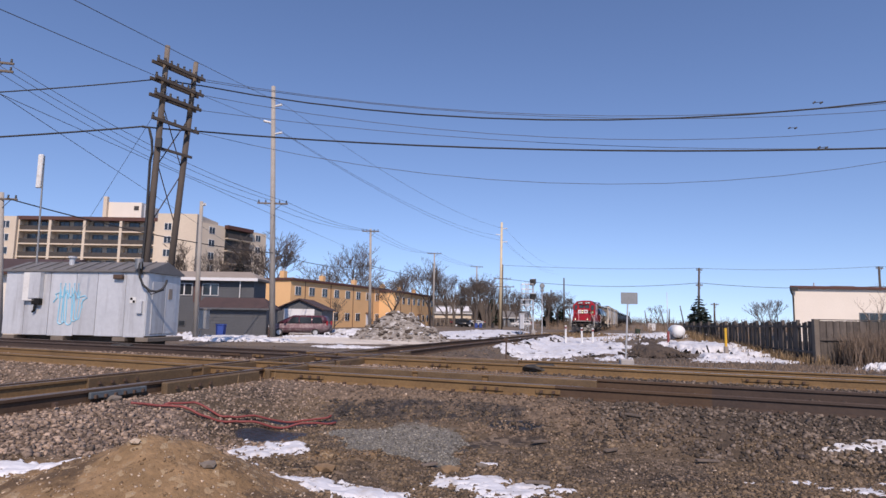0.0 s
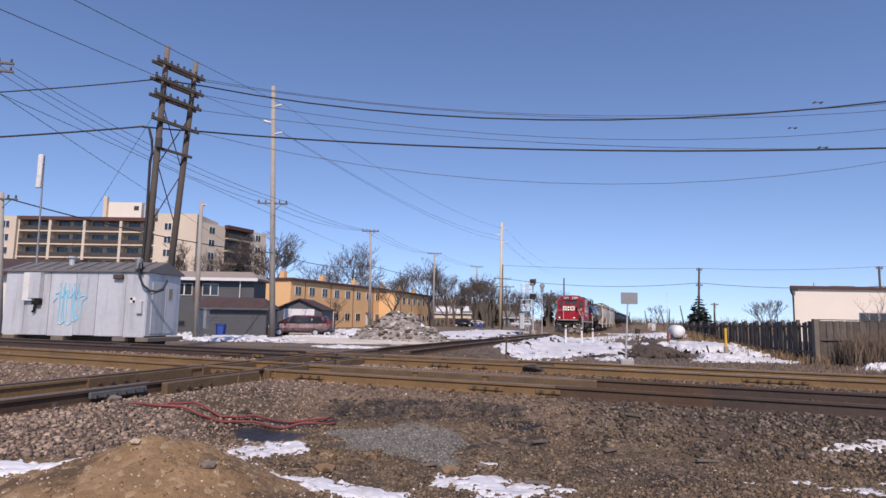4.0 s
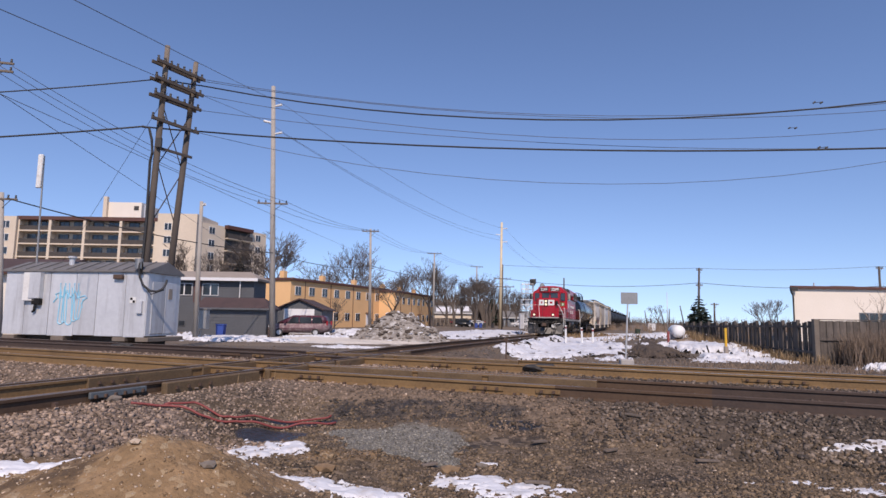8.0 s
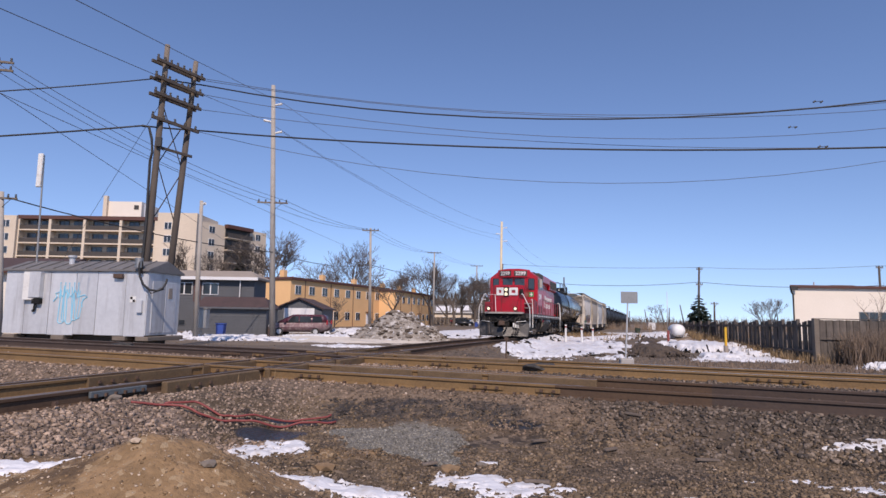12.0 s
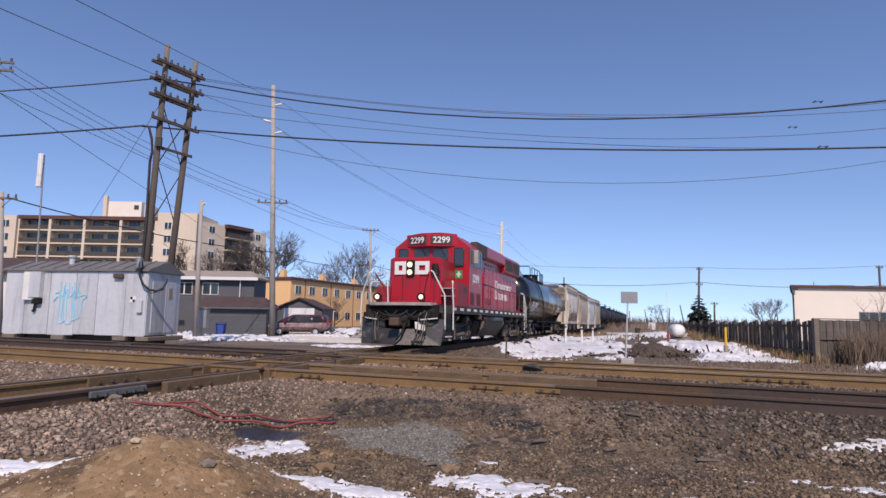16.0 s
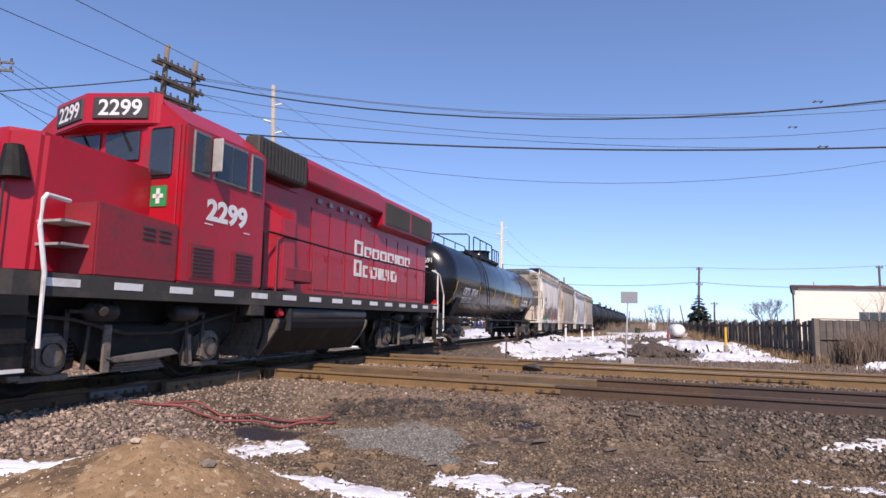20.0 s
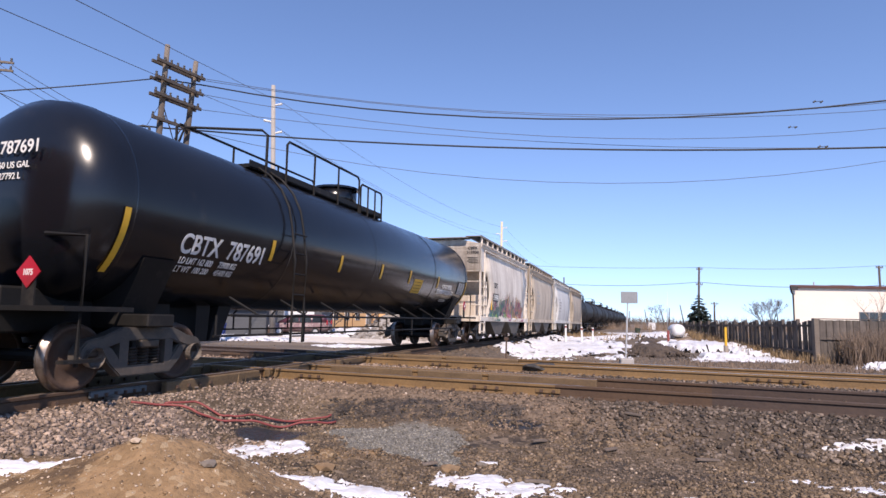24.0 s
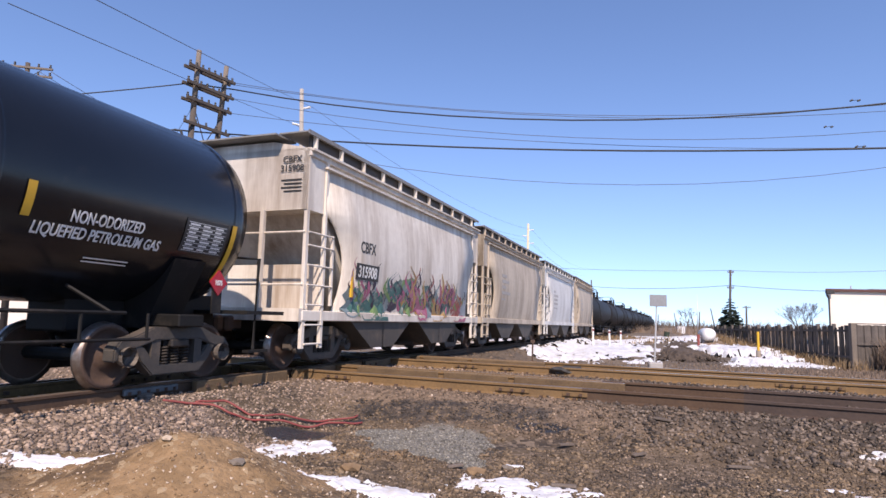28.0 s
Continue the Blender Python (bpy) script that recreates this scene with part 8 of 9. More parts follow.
def stones(name, xy, size, material, label, seed, coarse=False, sink=0.45, flat=0.75):
    """Angular stones scattered over the ground, as one piece of stuff."""
    rng = np.random.RandomState(seed)
    V0, F0 = (CUB_V, CUB_F) if coarse else (ICO_V, ICO_F)
    n, nv = len(xy), len(V0)
    s = size[:, None] * rng.uniform(0.6, 1.3, (n, 3)) * np.array([1, 1, flat])
    v = V0[None] * (1 + rng.uniform(-0.3, 0.3, (n, nv, 1)))
    if coarse:
        v = v + rng.uniform(-0.34, 0.34, (n, nv, 3))
    v = v * s[:, None]
    a = rng.uniform(0, 6.28, n)
    b = rng.uniform(-0.8, 0.8, n)
    ca, sa, cb, sb = np.cos(a)[:, None], np.sin(a)[:, None], np.cos(b)[:, None], np.sin(b)[:, None]
    x, z = v[..., 0] * cb + v[..., 2] * sb, -v[..., 0] * sb + v[..., 2] * cb
    x, y = x * ca - v[..., 1] * sa, x * sa + v[..., 1] * ca
    gz = ground_z(xy[:, 0], xy[:, 1]) + s[:, 2] * (1 - 2 * sink) * 0.8
    P = np.stack([x + xy[:, :1], y + xy[:, 1:], z + gz[:, None]], -1).reshape(-1, 3)
    F = (F0[None] + (np.arange(n) * nv)[:, None, None]).reshape(-1, 3)
    me = bpy.data.meshes.new(name)
    me.vertices.add(len(P)), me.loops.add(F.size), me.polygons.add(len(F))
    me.vertices.foreach_set("co", P.ravel())
    me.loops.foreach_set("vertex_index", F.ravel())
    me.polygons.foreach_set("loop_start", np.arange(0, F.size, 3))
    me.update()
    me.validate()
    me.materials.append(material)
    return tagged(new(name, me), label, "stones", kind="stuff")


def scatter(n, x0, x1, y0, y1, seed):
    r = np.random.RandomState(seed)
    # denser towards the camera, so that stones stay even to the eye
    t = r.uniform(0, 1, n)
    y = y0 * (y1 / y0) ** t
    x = r.uniform(-1, 1, n) * y * 0.86
    k = (x > x0) & (x < x1)
    return np.stack([x[k], y[k]], -1)


M["ballast"] = mat("ballast_stone", (0.34, 0.258, 0.196), (0.17, 0.125, 0.092), 0.9, big=3, fine=30, bump=0.2, island=0.65)
M["field_stone"] = mat("brown_gravel", (0.2, 0.145, 0.09), (0.105, 0.075, 0.046), 0.9, big=3, fine=30, bump=0.2, island=0.55)
M["pale_stone"] = mat("pale_pebble", (0.42, 0.34, 0.25), (0.33, 0.26, 0.19), 0.85, big=3, fine=30, bump=0.1, island=0.4)
M["rock"] = mat("brown_grey_rock", (0.22, 0.185, 0.15), (0.15, 0.125, 0.1), 0.9, big=4, fine=30, bump=0.4)
M["grit"] = mat("grey_grit", (0.245, 0.232, 0.2), (0.14, 0.132, 0.112), 0.9, big=3, fine=30, bump=0.1, island=0.6)
rng_thin = np.random.RandomState(77)
xy = scatter(92000, -40, 40, 5.2, 19.0, 2)
d = xy[:, 0] * CROSS_N.x + xy[:, 1] * CROSS_N.y
o, _ = line_off(xy[:, 0], xy[:, 1])
noise_edge = 0.7 * fractal(xy[:, 0] * 0.8, xy[:, 1] * 0.8, 5)


def inside(p, cx, cy, rx, ry, turn=0.0, wob=0.0, seed=8, grain=1.9):
    """Which points lie in a ragged ellipse."""
    c, s_ = math.cos(radians(turn)), math.sin(radians(turn))
    u, v = (p[:, 0] - cx) * c + (p[:, 1] - cy) * s_, (p[:, 1] - cy) * c - (p[:, 0] - cx) * s_
    return (u / rx) ** 2 + (v / ry) ** 2 + wob * fractal(p[:, 0] * grain, p[:, 1] * grain, seed) < 0.9


def in_grit(p):
    return inside(p, -0.45, 8.0, 0.9, 1.1, 0, 1.2, 18) | inside(p, -1.05, 8.65, 0.62, 0.36, -10, 1.0, 18) | inside(p, -0.1, 7.1, 0.36, 0.55, 30, 1.0, 18)


def special(p):
    """The heap, the grit patch and the wet hollow: other stones lie there."""
    return inside(p, -2.5, 5.35, 1.5, 1.05), in_grit(p), inside(p, -2.25, 8.35, 0.52, 0.36, 20) | inside(p, -2.05, 9.2, 0.6, 0.1, 27)


heap, grit, in_water = special(xy)
on_oil = inside(xy, -0.35, 9.4, 1.85, 0.34, -18, 2.2)
left_slope = (xy[:, 0] < -2.7) & (xy[:, 0] < -3.0 + 0.9 * fractal(xy[:, 0] * 1.1, xy[:, 1] * 1.1, 15) + (xy[:, 1] - 6.5) * 0.2)
beds = (np.abs(d - 12.1) < 4.0 + noise_edge) | (np.abs(o) < 3.2 + noise_edge) | left_slope
bal = (rng_thin.uniform(0, 1, len(xy)) < 0.62) & ~in_water & ~heap & ~grit & beds & ~on_oil
rs = np.random.RandomState(9)
pale = bal & ((xy[:, 0] < -2.2 + 1.5 * noise_edge) | (np.abs(o) < 3.0))
dusty = bal & ~pale & (xy[:, 0] < 1.6 + 2.5 * noise_edge)
dark = bal & ~pale & ~dusty
M["dusty_ballast"] = mat("dusty_ballast", (0.225, 0.162, 0.112), (0.1, 0.072, 0.05), 0.95, big=3, fine=30, bump=0.2, island=0.7)
M["dark_ballast"] = mat("grimy_ballast", (0.175, 0.138, 0.106), (0.06, 0.046, 0.036), 0.9, big=3, fine=30, bump=0.2, island=0.8)
stones("ballast_stones", xy[pale], (0.012 + 0.026 * rs.uniform(0, 1, pale.sum()) ** 1.5) * np.interp(xy[pale][:, 1], [7.4, 8.6, 11.0, 13.0], [1.0, 0.72, 0.8, 1.15]), M["ballast"], "pinkish-grey crushed ballast stones beside the rails", 3, True, 0.35)
stones("dusty_ballast", xy[dusty], 0.011 + 0.022 * rs.uniform(0, 1, dusty.sum()) ** 1.4, M["dusty_ballast"], "brown dusty ballast stones below the crossing", 24, True, 0.4)
stones("grimy_ballast", xy[dark], 0.012 + 0.026 * rs.uniform(0, 1, dark.sum()) ** 1.4, M["dark_ballast"], "dark grimy ballast stones beside the main line", 14, True, 0.3)
M["oily_stone"] = mat("oily_stone", (0.03, 0.026, 0.023), (0.075, 0.06, 0.048), 0.6, big=3, fine=30, bump=0.2, island=0.7)
oil_xy = xy[on_oil & (rng_thin.uniform(0, 1, len(xy)) < 0.75)]
stones("oily_stones", oil_xy, rs.uniform(0.01, 0.028, len(oil_xy)), M["oily_stone"], "black oil-soaked stones on the ballast slope", 13, True)
xy = scatter(52000, -40, 40, 4.6, 10.5, 4)
d = xy[:, 0] * CROSS_N.x + xy[:, 1] * CROSS_N.y
heap, grit, wetp = special(xy)
left_slope = xy[:, 0] < -3.1 + (xy[:, 1] - 6.5) * 0.2
fld = (d < 8.6) & ~heap & ~grit & ~wetp & ~left_slope & (fractal(xy[:, 0] * 1.2, xy[:, 1] * 1.2, 6) > -0.14)
stones("field_gravel", xy[fld], 0.005 + 0.024 * rs.uniform(0, 1, fld.sum()) ** 2.2, M["field_stone"], "brown gravel strewn over trodden soil", 5, True, 0.42)
big = fld & (rs.uniform(0, 1, len(xy)) < 0.02)
stones("field_stones", xy[big], rs.uniform(0.02, 0.045, big.sum()), M["field_stone"], "larger brown stones half sunk in the soil", 25, True, 0.45, 0.6)
M["light_chip"] = mat("light_chip", (0.5, 0.4, 0.3), (0.38, 0.3, 0.22), 0.85, big=3, fine=30, bump=0.1, island=0.4)
pl = heap & (rs.uniform(0, 1, len(xy)) < 0.2)
stones("heap_pebbles", xy[pl], 0.003 + 0.012 * rs.uniform(0, 1, pl.sum()) ** 4, M["light_chip"], "pale pebbles in the heap of soil", 6, True)
cl = heap & (rs.uniform(0, 1, len(xy)) < 0.3)
M["clod"] = mat("soil_clod", (0.23, 0.152, 0.08), (0.15, 0.098, 0.053), 0.95, big=3, fine=30, bump=0.3, island=0.3)
stones("soil_clods", xy[cl], 0.003 + 0.015 * rs.uniform(0, 1, cl.sum()) ** 4, M["clod"], "brown clods on the heap of soil", 26, True, 0.5)
chip = scatter(60000, -40, 40, 5.0, 12.5, 31)
o, _ = line_off(chip[:, 0], chip[:, 1])
dd = chip[:, 0] * CROSS_N.x + chip[:, 1] * CROSS_N.y
hp, gr, wt = special(chip)
chip = chip[~hp & ~gr & ~wt & ~(inside(chip, -0.35, 9.4, 1.85, 0.34, -18, 2.2) & (rs.uniform(0, 1, len(chip)) < 0.6)) & (dd < 9.2) & (np.abs(o) > 1.2) & (fractal(chip[:, 0] * 0.9, chip[:, 1] * 0.9, 33) > -0.2)]
M["chip"] = mat("stone_chip", (0.22, 0.165, 0.118), (0.06, 0.045, 0.032), 0.9, big=3, fine=30, bump=0.1, island=0.85)
stones("stone_chips", chip, 0.004 + 0.013 * rs.uniform(0, 1, len(chip)) ** 1.8, M["chip"], "pale and dark stone chips strewn over the soil", 34, True, 0.25)
lc = chip[rs.uniform(0, 1, len(chip)) < 0.012]
stones("light_chips", lc, rs.uniform(0.008, 0.022, len(lc)), M["light_chip"], "few pale cream stones among the gravel", 35, True, 0.3)
grit_xy = scatter(60000, -3, 3, 6.6, 9.4, 41)
grit_xy = grit_xy[in_grit(grit_xy)]
stones("grey_grit", grit_xy, 0.005 + 0.016 * rs.uniform(0, 1, len(grit_xy)) ** 3, M["grit"], "patch of fine grey grit", 7, True)
far = scatter(16000, -30, 30, 17.0, 40.0, 8)
o, _ = line_off(far[:, 0], far[:, 1])
far = far[(np.abs(o) < 3.5) | (rs.uniform(0, 1, len(far)) < 0.25)]
stones("far_ballast", far, 0.014 + 0.03 * rs.uniform(0, 1, len(far)) ** 2, M["dusty_ballast"], "ballast stones farther along the line", 10, True)
clods = np.random.RandomState(91).normal(0, 0.33, (1100, 2)) * np.array([1.7, 4.4])
a = radians(-14)
clods = np.stack([10.6 + clods[:, 0] * math.cos(a) - clods[:, 1] * math.sin(a), 29.8 + clods[:, 0] * math.sin(a) + clods[:, 1] * math.cos(a)], -1)
stones("mound_clods", clods, 0.02 + 0.08 * rs.uniform(0, 1, len(clods)) ** 3, dark_soil, "dark clods of churned soil on the mound", 92, True, -0.7)
for x, y, r, k in ((-1.9, 5.15, 0.075, 0), (-2.55, 5.2, 0.05, 1), (0.1, 6.5, 0.13, 2), (0.45, 6.75, 0.07, 3), (-4.4, 8.3, 0.12, 4), (-3.9, 8.9, 0.05, 5), (-1.15, 6.25, 0.12, 6), (-1.0, 7.1, 0.06, 7), (-2.0, 6.35, 0.08, 8)):
    z = float(ground_z(x, y))
    bm = bmesh.new()
    bmesh.ops.create_icosphere(bm, subdivisions=1, radius=r)
    for v in bm.verts:
        v.co *= 1 + 0.5 * noise.noise(v.co * (5.0 / r) * 0.35 + Vector((k * 7.1, 0, 0)))
        v.co.z *= 0.45
    rk = obj("flat_rock", bm, M["pale_stone"] if k in (1, 5) else (M["clod"] if k in (2, 6) else M["rock"]))
    rk.location = (x, y, z + r * 0.2)
    tagged(rk, "flat brown-grey rock lying on the soil", "rock", "loose rocks")


snow_pile()

can = obj("crushed_can", rod((0, 0, 0), (0.11, 0.03, 0.01), 0.033, 0.03, 10), mat("blue_silver_can", (0.3, 0.34, 0.4), (0.12, 0.2, 0.4), 0.3, 0.7, big=12, fine=30))
can.location = (-5.15, 8.6, float(ground_z(-5.15, 8.6)) + 0.035)
tagged(can, "crushed blue and silver can on the ballast", "can")
rw = random.Random(21)
for x, y in ((-4.6, 9.6), (-4.2, 9.75), (-3.9, 9.7), (-5.0, 8.9), (-5.4, 8.2), (-4.95, 9.5), (2.1, 7.6), (2.6, 8.4), (0.95, 6.1), (-0.1, 6.6), (1.3, 8.0), (3.1, 7.2)):
    w = obj("wood_scrap", box(-rw.uniform(0.08, 0.16), rw.uniform(0.08, 0.16), -0.03, 0.03, -0.012, 0.014, bevel=0.005), M["wood"])
    w.matrix_world = Matrix.Translation((x, y, float(ground_z(x, y)) + 0.03)) @ Matrix.Rotation(rw.uniform(-0.6, 0.6), 4, "Z") @ Matrix.Rotation(rw.uniform(-0.1, 0.1), 4, "Y")
    tagged(w, "splintered grey scrap of wood on the ground", "wood scrap", "wood scraps")

# dark debris on the near rails
lump = bmesh.new()
bmesh.ops.create_icosphere(lump, subdivisions=3, radius=0.3)
for v in lump.verts:
    v.co = Vector((v.co.x * 1.3, v.co.y * 0.5, v.co.z * 0.35)) * (1 + 0.5 * noise.noise(v.co * 5))
rag = obj("oily_rag", lump, M["dark"])
rag.location = Vector((2.28, 13.76, -0.08))
tagged(rag, "dark crumpled oily rag between the rails", "rag")
lump2 = copy_thing(rag, Matrix.Translation(cross(1, -17.5, -0.1) + Vector((0, 0, -0.07))))
tagged(lump2, "dark lump of debris between the rails", "debris")


# ---------- plants ----------
def bare_tree(x, y, h, seed, label, spread=0.5, levels=5, group="bare trees", thin=1.0, lean=0.0):
    """Trunk and limbs in one part, a crown of fine twigs in another."""
    rng = random.Random(seed)
    z0 = float(ground_z(x, y))
    t = thing("tree", Matrix.Translation((x, y, z0 - 0.1)), label, "tree", group)
    wood, twig = bmesh.new(), bmesh.new()
    rmin = (0.0015 if levels > 5 else 0.0026) * h * thin

    def cone(bm, a, b, r0, r1, n):
        q = (b - a).to_track_quat("Z", "Y")
        r = [[bm.verts.new(p + q @ Vector((math.cos(k * 6.2832 / n) * rr, math.sin(k * 6.2832 / n) * rr, 0))) for k in range(n)] for p, rr in ((a, r0), (b, r1))]
        for k in range(n):
            bm.faces.new((r[0][k], r[0][(k + 1) % n], r[1][(k + 1) % n], r[1][k]))

    def grow(p, d, ln, r, lv):
        segs = 2 if lv > 1 else 1
        for _ in range(segs):
            d = (d + Vector((rng.uniform(-1, 1), rng.uniform(-1, 1), rng.uniform(-0.3, 0.6))) * 0.16).normalized()
            e = p + d * (ln / segs)
            r = max(r, rmin)
            cone(wood if lv > 2 else twig, p, e, r, max(r * 0.8, rmin), 6 if lv > 3 else 3)
            p, r = e, r * 0.8
            if lv > 1 and rng.random() < 0.42:
                side = (d + Vector((rng.uniform(-1, 1), rng.uniform(-1, 1), rng.uniform(-0.2, 0.5))) * (spread + 0.3)).normalized()
                grow(p, side, ln * rng.uniform(0.5, 0.7), r * 0.55, lv - 1)
        if lv > 0:
            for _ in range(3 if lv > 3 else 2):
                nd = (d + Vector((rng.uniform(-1, 1), rng.uniform(-1, 1), rng.uniform(-0.15, 0.55))) * (spread + 0.15)).normalized()
                grow(p, nd, ln * rng.uniform(0.6, 0.82), r * rng.uniform(0.62, 0.78), lv - 1)
    grow(Vector((0, 0, 0)), Vector((lean, 0, 1)), h * 0.28, h * 0.024 * thin + 0.03, levels)
    m = M["brush"] if "shrub" in label else M["bark"]
    part("trunk", wood, m, t)
    part("crown", twig, m, t, "bare winter twigs")
    return t


BT = "leafless winter tree with spreading twigs"
for x, y, h, sd, sp in ((-27.5, 100, 16.5, 1, 0.5), (-31, 104, 15.5, 21, 0.5), (-20.2, 124, 16.0, 2, 0.6), (-24.5, 127, 14.0, 22, 0.55), (-16.5, 132, 12.5, 3, 0.6), (-8.5, 130, 11.8, 4, 0.55), (-4.0, 138, 12.8, 5, 0.55), (0.9, 140, 13.2, 6, 0.55), (4.5, 135, 11.0, 7, 0.5),
                       (8.0, 146, 12.0, 8, 0.5), (12.0, 150, 12.5, 9, 0.5), (16.5, 155, 10.5, 10, 0.5), (24.5, 140, 8.6, 11, 0.55), (28.5, 165, 9.5, 12, 0.55), (20.0, 165, 9.5, 23, 0.5), (66, 185, 7.5, 13, 0.6), (-6.2, 84, 8.4, 31, 0.6), (-2.2, 128, 13.6, 32, 0.6), (2.6, 133, 13.4, 33, 0.6), (7.6, 140, 13.0, 34, 0.55), (10.6, 144, 12.6, 35, 0.55), (18.5, 150, 9.2, 36, 0.6), (21.5, 153, 9.6, 37, 0.6), (29.4, 168, 10.0, 38, 0.6), (32.0, 166, 10.2, 39, 0.6), (35.6, 168, 9.0, 40, 0.6), (35.5, 64, 4.6, 14, 0.55), (33.6, 63, 4.4, 24, 0.6)):
    bare_tree(x, y, h * 1.12, sd, BT, sp + 0.12, 6 if h > 8 else 5)
bare_tree(-12.8, 72, 4.9, 15, "small leafless bushy tree in the snow", 0.7, 5, thin=0.8)
bare_tree(-46.5, 112, 17.0, 16, "tall leafless tree before the apartment block", 0.45, 6)
bare_tree(-41.0, 115, 15.0, 26, "tall leafless tree before the apartment block", 0.5, 6)
bare_tree(19.3, 27.0, 4.2, 17, "twiggy leafless shrub behind the fence", 0.7, 4, thin=0.35)
for k, (x, y) in enumerate(((16.3, 24.4), (16.7, 24.2), (17.0, 24.5), (17.3, 24.1), (17.7, 24.4), (18.1, 24.2), (17.5, 23.6))):
    bare_tree(x - 0.15, y, 1.9 + 0.12 * k, 60 + k, "twiggy leafless shrub before the fence", 0.75, 4, "shrubs by the fence", thin=0.3)


def spruce(x, y, h, w, seed, label):
    rng = random.Random(seed)
    z0 = float(ground_z(x, y))
    t = thing("spruce", Matrix.Translation((x, y, z0 - 0.1)), label, "conifer", "conifers")
    part("trunk", rod((0, 0, 0), (0, 0, h * 0.95), h * 0.02, 0.02, 8), M["bark"], t)
    bm = bmesh.new()
    tiers = int(14 + h)
    for k in range(tiers):
        f = k / tiers
        z = h * (0.08 + 0.9 * f)
        r = w * (1 - f) ** 0.85 + 0.08
        for j in range(max(int(18 * (1 - f)) + 7, 7)):
            a = rng.uniform(0, 6.283)
            rr = r * rng.uniform(0.6, 1.1)
            tip = Vector((math.cos(a) * rr, math.sin(a) * rr, z - rr * rng.uniform(0.12, 0.4)))
            root = Vector((math.cos(a) * 0.05, math.sin(a) * 0.05, z))
            side = Vector((-math.sin(a), math.cos(a), 0)) * rr * 0.22
            mid = root.lerp(tip, 0.6)
            hang = Vector((0, 0, -0.16 * rr - 0.05))
            v = [bm.verts.new(p) for p in (root, mid + side, tip, mid - side, mid + hang)]
            bm.faces.new((v[0], v[1], v[2])), bm.faces.new((v[0], v[2], v[3])), bm.faces.new((v[0], v[4], v[2]))
            for _ in range(3):
                c = root.lerp(tip, rng.uniform(0.4, 1.0)) + Vector((rng.uniform(-1, 1), rng.uniform(-1, 1), rng.uniform(-1, 0.4))) * rr * 0.16
                s = rr * 0.12 + 0.03
                q = [bm.verts.new(c + Vector((rng.uniform(-1, 1), rng.uniform(-1, 1), rng.uniform(-1, 1))) * s) for _ in range(3)]
                bm.faces.new(q)
    part("crown", bm, M["needle"], t, "dark drooping needle boughs")
    return t


spruce(25.45, 60.0, 4.7, 2.1, 1, "small dark spruce standing behind the fence")
spruce(-35.4, 105.0, 14.2, 3.0, 2, "dark spruce before the apartment block")
spruce(-10.5, 150.0, 14.5, 2.6, 3, "far dark spruce among bare trees")
spruce(14.5, 175.0, 12.5, 2.6, 4, "far dark spruce among bare trees")
spruce(30.6, 174.0, 9.2, 2.8, 5, "far dark spruce among bare trees")
spruce(34.2, 175.0, 8.6, 2.6, 6, "far dark spruce among bare trees")
spruce(5.6, 172.0, 10.5, 2.4, 7, "far dark spruce among bare trees")


def blades(name, xy, h, material, label, seed, width=0.012):
    """Dry stalks as one piece of stuff."""
    rng = random.Random(seed)
    verts, faces = [], []
    for x, y in xy:
        z = float(ground_z(x, y)) - 0.02
        a, l = rng.uniform(0, 6.28), h * rng.uniform(0.5, 1.2)
        dx, dy = rng.uniform(-0.4, 0.4) * l, rng.uniform(-0.4, 0.4) * l
        w = width * rng.uniform(0.6, 1.4)
        c, s = math.cos(a) * w, math.sin(a) * w
        k = len(verts)
        verts += [(x - c, y - s, z), (x + c, y + s, z), (x + dx * 0.4 + c * 0.7, y + dy * 0.4 + s * 0.7, z + l * 0.6), (x + dx * 0.4 - c * 0.7, y + dy * 0.4 - s * 0.7, z + l * 0.6), (x + dx, y + dy, z + l)]
        faces += [(k, k + 1, k + 2, k + 3), (k + 3, k + 2, k + 4)]
    return tagged(mesh_of(name, verts, faces, material), label, "grass", kind="stuff")


r = random.Random(8)
blades("fence_grass", [(15.1 + r.gauss(0, 0.35) + (y - 25) * 0.08, y) for y in [r.uniform(24, 44) for _ in range(2200)]], 0.45, M["grass"], "tall dry grass along the foot of the fence", 1, 0.015)
blades("brush", [(16.0 + 2.6 * r.random() ** 0.8, y) for y in [r.uniform(23.6, 24.85) for _ in range(1500)]], 1.3, M["brush"], "dry brown brush before the fence", 2, 0.012)
blades("bank_grass", [(r.uniform(4, 16), r.uniform(19.6, 26)) for _ in range(1600)] + [(r.uniform(9.5, 18), r.uniform(20.2, 24.2)) for _ in range(2600)], 0.13, M["brush"], "short dry grass beside the main lines", 3, 0.012)
blades("line_grass", [(r.uniform(10, 22), r.uniform(40, 75)) for _ in range(2500)], 0.3, M["grass"], "dry grass on the far bank", 4, 0.03)
blades("track_grass", [(r.gauss(-3.6, 0.5), r.gauss(11.3, 0.5)) for _ in range(60)], 0.22, M["grass"], "few dry stalks beside the crossing", 5, 0.006)


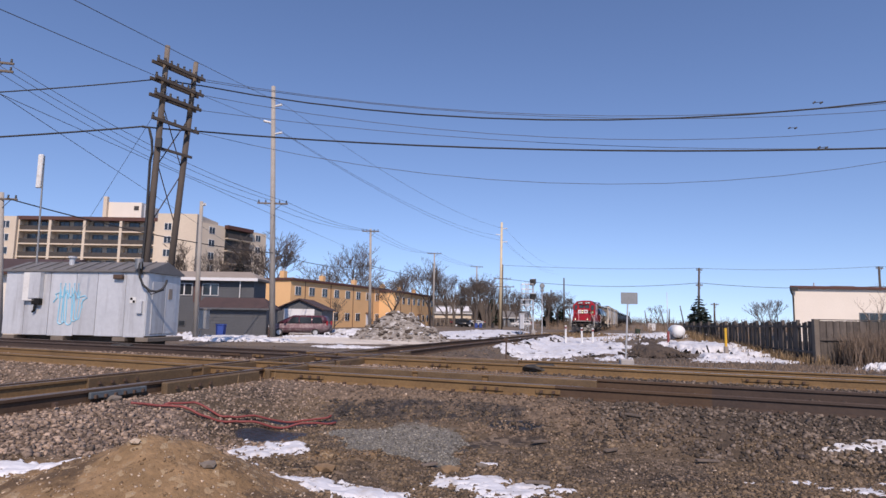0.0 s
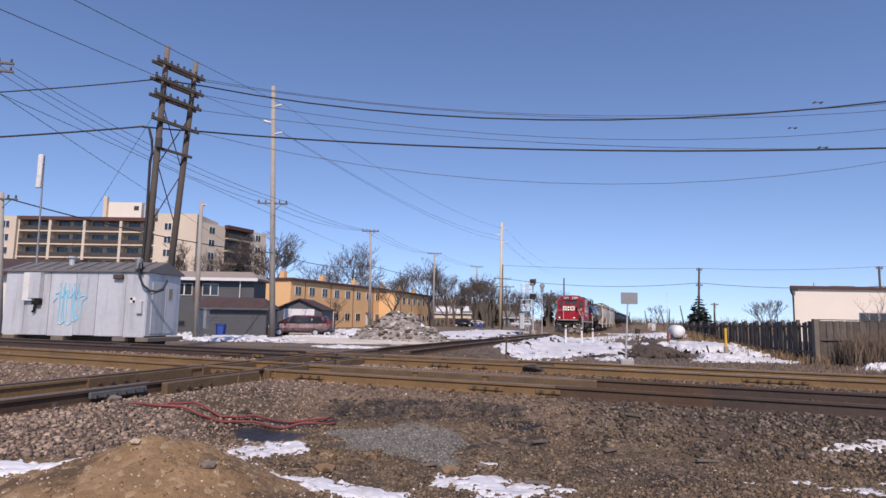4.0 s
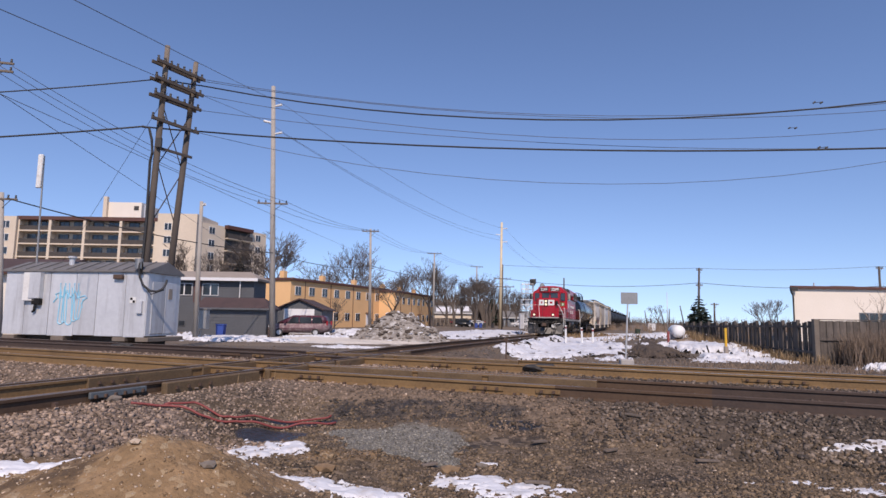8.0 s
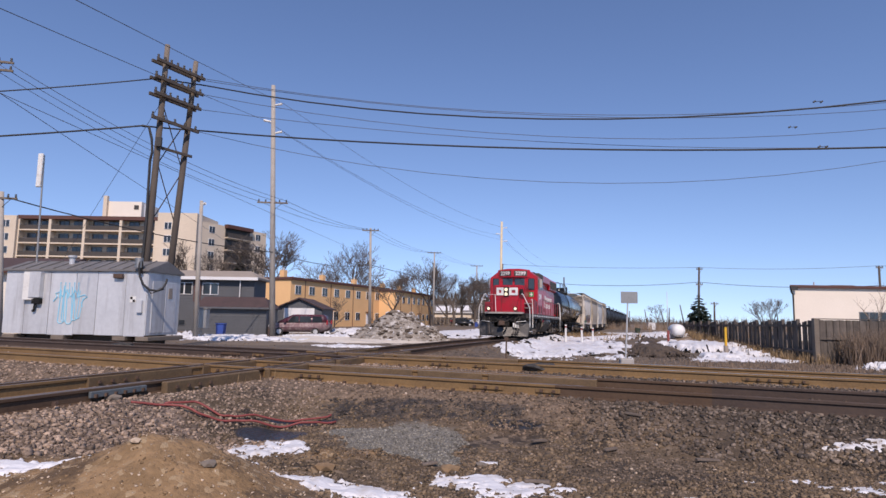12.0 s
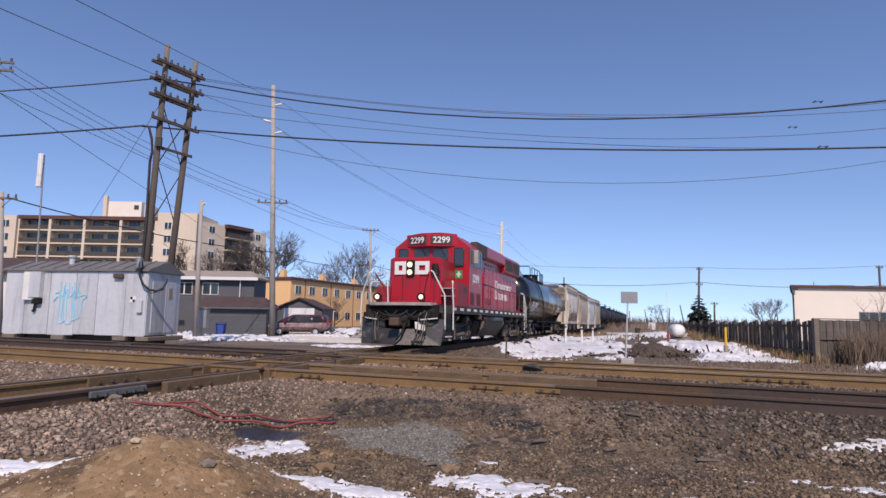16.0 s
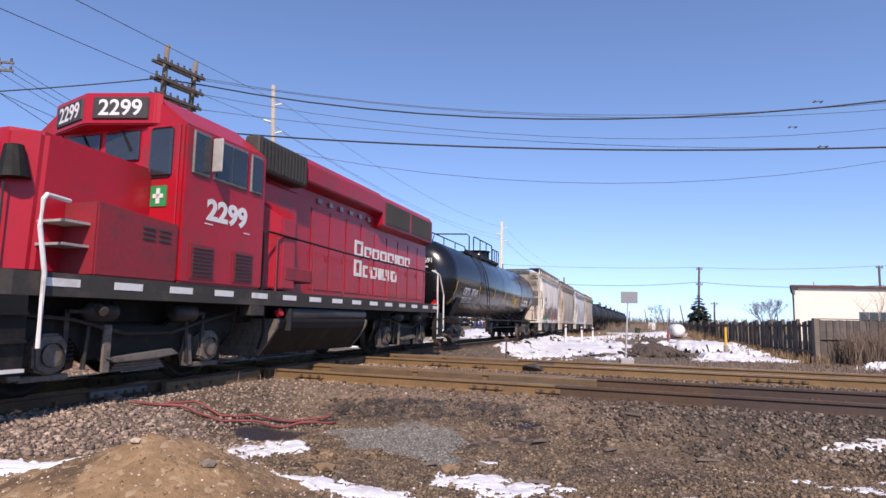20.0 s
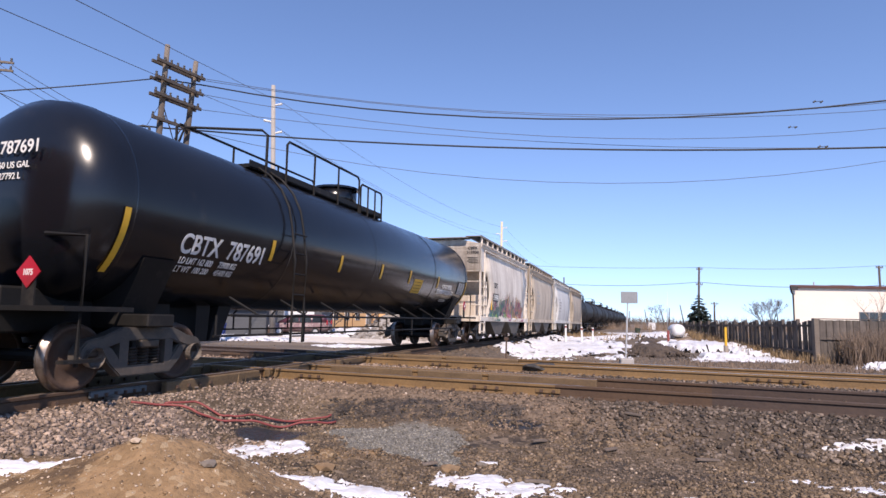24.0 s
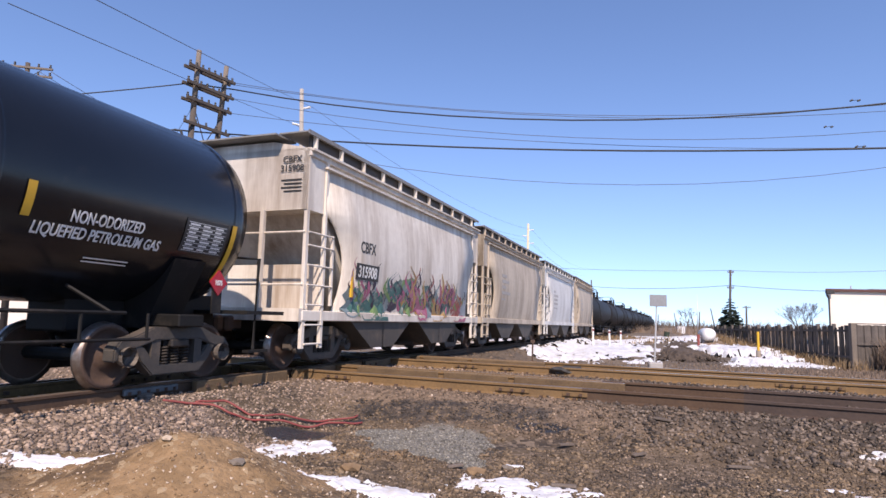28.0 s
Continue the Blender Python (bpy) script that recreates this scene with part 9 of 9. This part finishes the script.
# ---------- far woods on the horizon ----------
def far_woods(name, y, x0, x1, h, seed, label, material, n=900):
    rng = random.Random(seed)
    verts, faces = [], []
    for _ in range(n):
        x = rng.uniform(x0, x1)
        yy = y + rng.uniform(-12, 12)
        hh = h * (0.45 + 0.55 * hash_noise(np.array(x * 0.06), np.array(seed * 1.0), seed)) * rng.uniform(0.6, 1.1)
        for q in range(5):
            w = rng.uniform(0.08, 0.22) * h * 0.12
            bx, by, bz = x + rng.uniform(-0.5, 0.5), yy, -0.8
            tx, tz = x + rng.uniform(-0.28, 0.28) * hh, hh * rng.uniform(0.6, 1.0)
            k = len(verts)
            verts += [(bx - w, by, bz), (bx + w, by, bz), (tx, by + rng.uniform(-1, 1), tz)]
            faces.append((k, k + 1, k + 2))
    return tagged(mesh_of(name, verts, faces, material), label, "woods", kind="stuff")


far_woods("woods_behind_houses", 185, -130, 22, 14.0, 1, "bare grey-brown woods behind the houses", M["bark"], 1300)
far_woods("far_woods", 330, 40, 420, 6.0, 2, "low bare woods on the far horizon", M["bark"], 1100)
far_woods("low_hedge", 120, 20, 150, 2.0, 3, "low bare hedge across the fields", M["brush"], 700)


# ---------- the train runs ----------
TRAVEL_T = [0.0, 3.0, 6.0, 9.0, 10.5, 12.0, 12.5, 14.5, 15.0, 16.0, 17.0, 18.0, 19.0, 20.0, 21.0, 21.5, 23.5, 24.5, 25.5, 26.5, 27.5, 28.0]
TRAVEL_S = [85.8, 73.46, 61.1, 48.74, 42.57, 36.43, 34.41, 26.38, 24.43, 20.57, 16.78, 13.07, 9.25, 5.64, 1.89, 0.05, -7.34, -10.97, -14.6, -18.2, -21.8, -23.6]
FIT = np.polynomial.Polynomial.fit(TRAVEL_T, TRAVEL_S, 9)


def travel(t):
    """Where the locomotive's ditch lights stand along the line."""
    return float(FIT(t))


def car_pose(s0, c1, c2):
    """A vehicle whose own zero stands at s0, with its truck centres on the line."""
    a, b = line(s0 + c1), line(s0 + c2)
    d = (b - a).normalized()
    side = Vector((0, 0, 1)).cross(d).normalized()
    m = Matrix.Identity(4)
    m.col[0][:3], m.col[1][:3], m.col[2][:3] = d, side, d.cross(side)
    m.translation = a - d * c1
    return m


def motions():
    s = 0.0
    for i, (car, length, (c1, c2)) in enumerate(zip(cars, LENGTHS, CENTRES)):
        zero = 0.0 if i == 0 else s
        walk(car, [(t, car_pose(travel(t) + zero, c1, c2)) for t in np.arange(0, 28.01, 0.5)])
        s = s + length if i else -0.75 + length
        if i < 4:
            for ax, x, r in SPINS[car]:
                walk(ax, [(t, pose(x, 0, r, 0, math.degrees((travel(t) - travel(0)) / r), 0)) for t in np.append(np.arange(0, 28.0, 0.14), 28.0)])


motions()
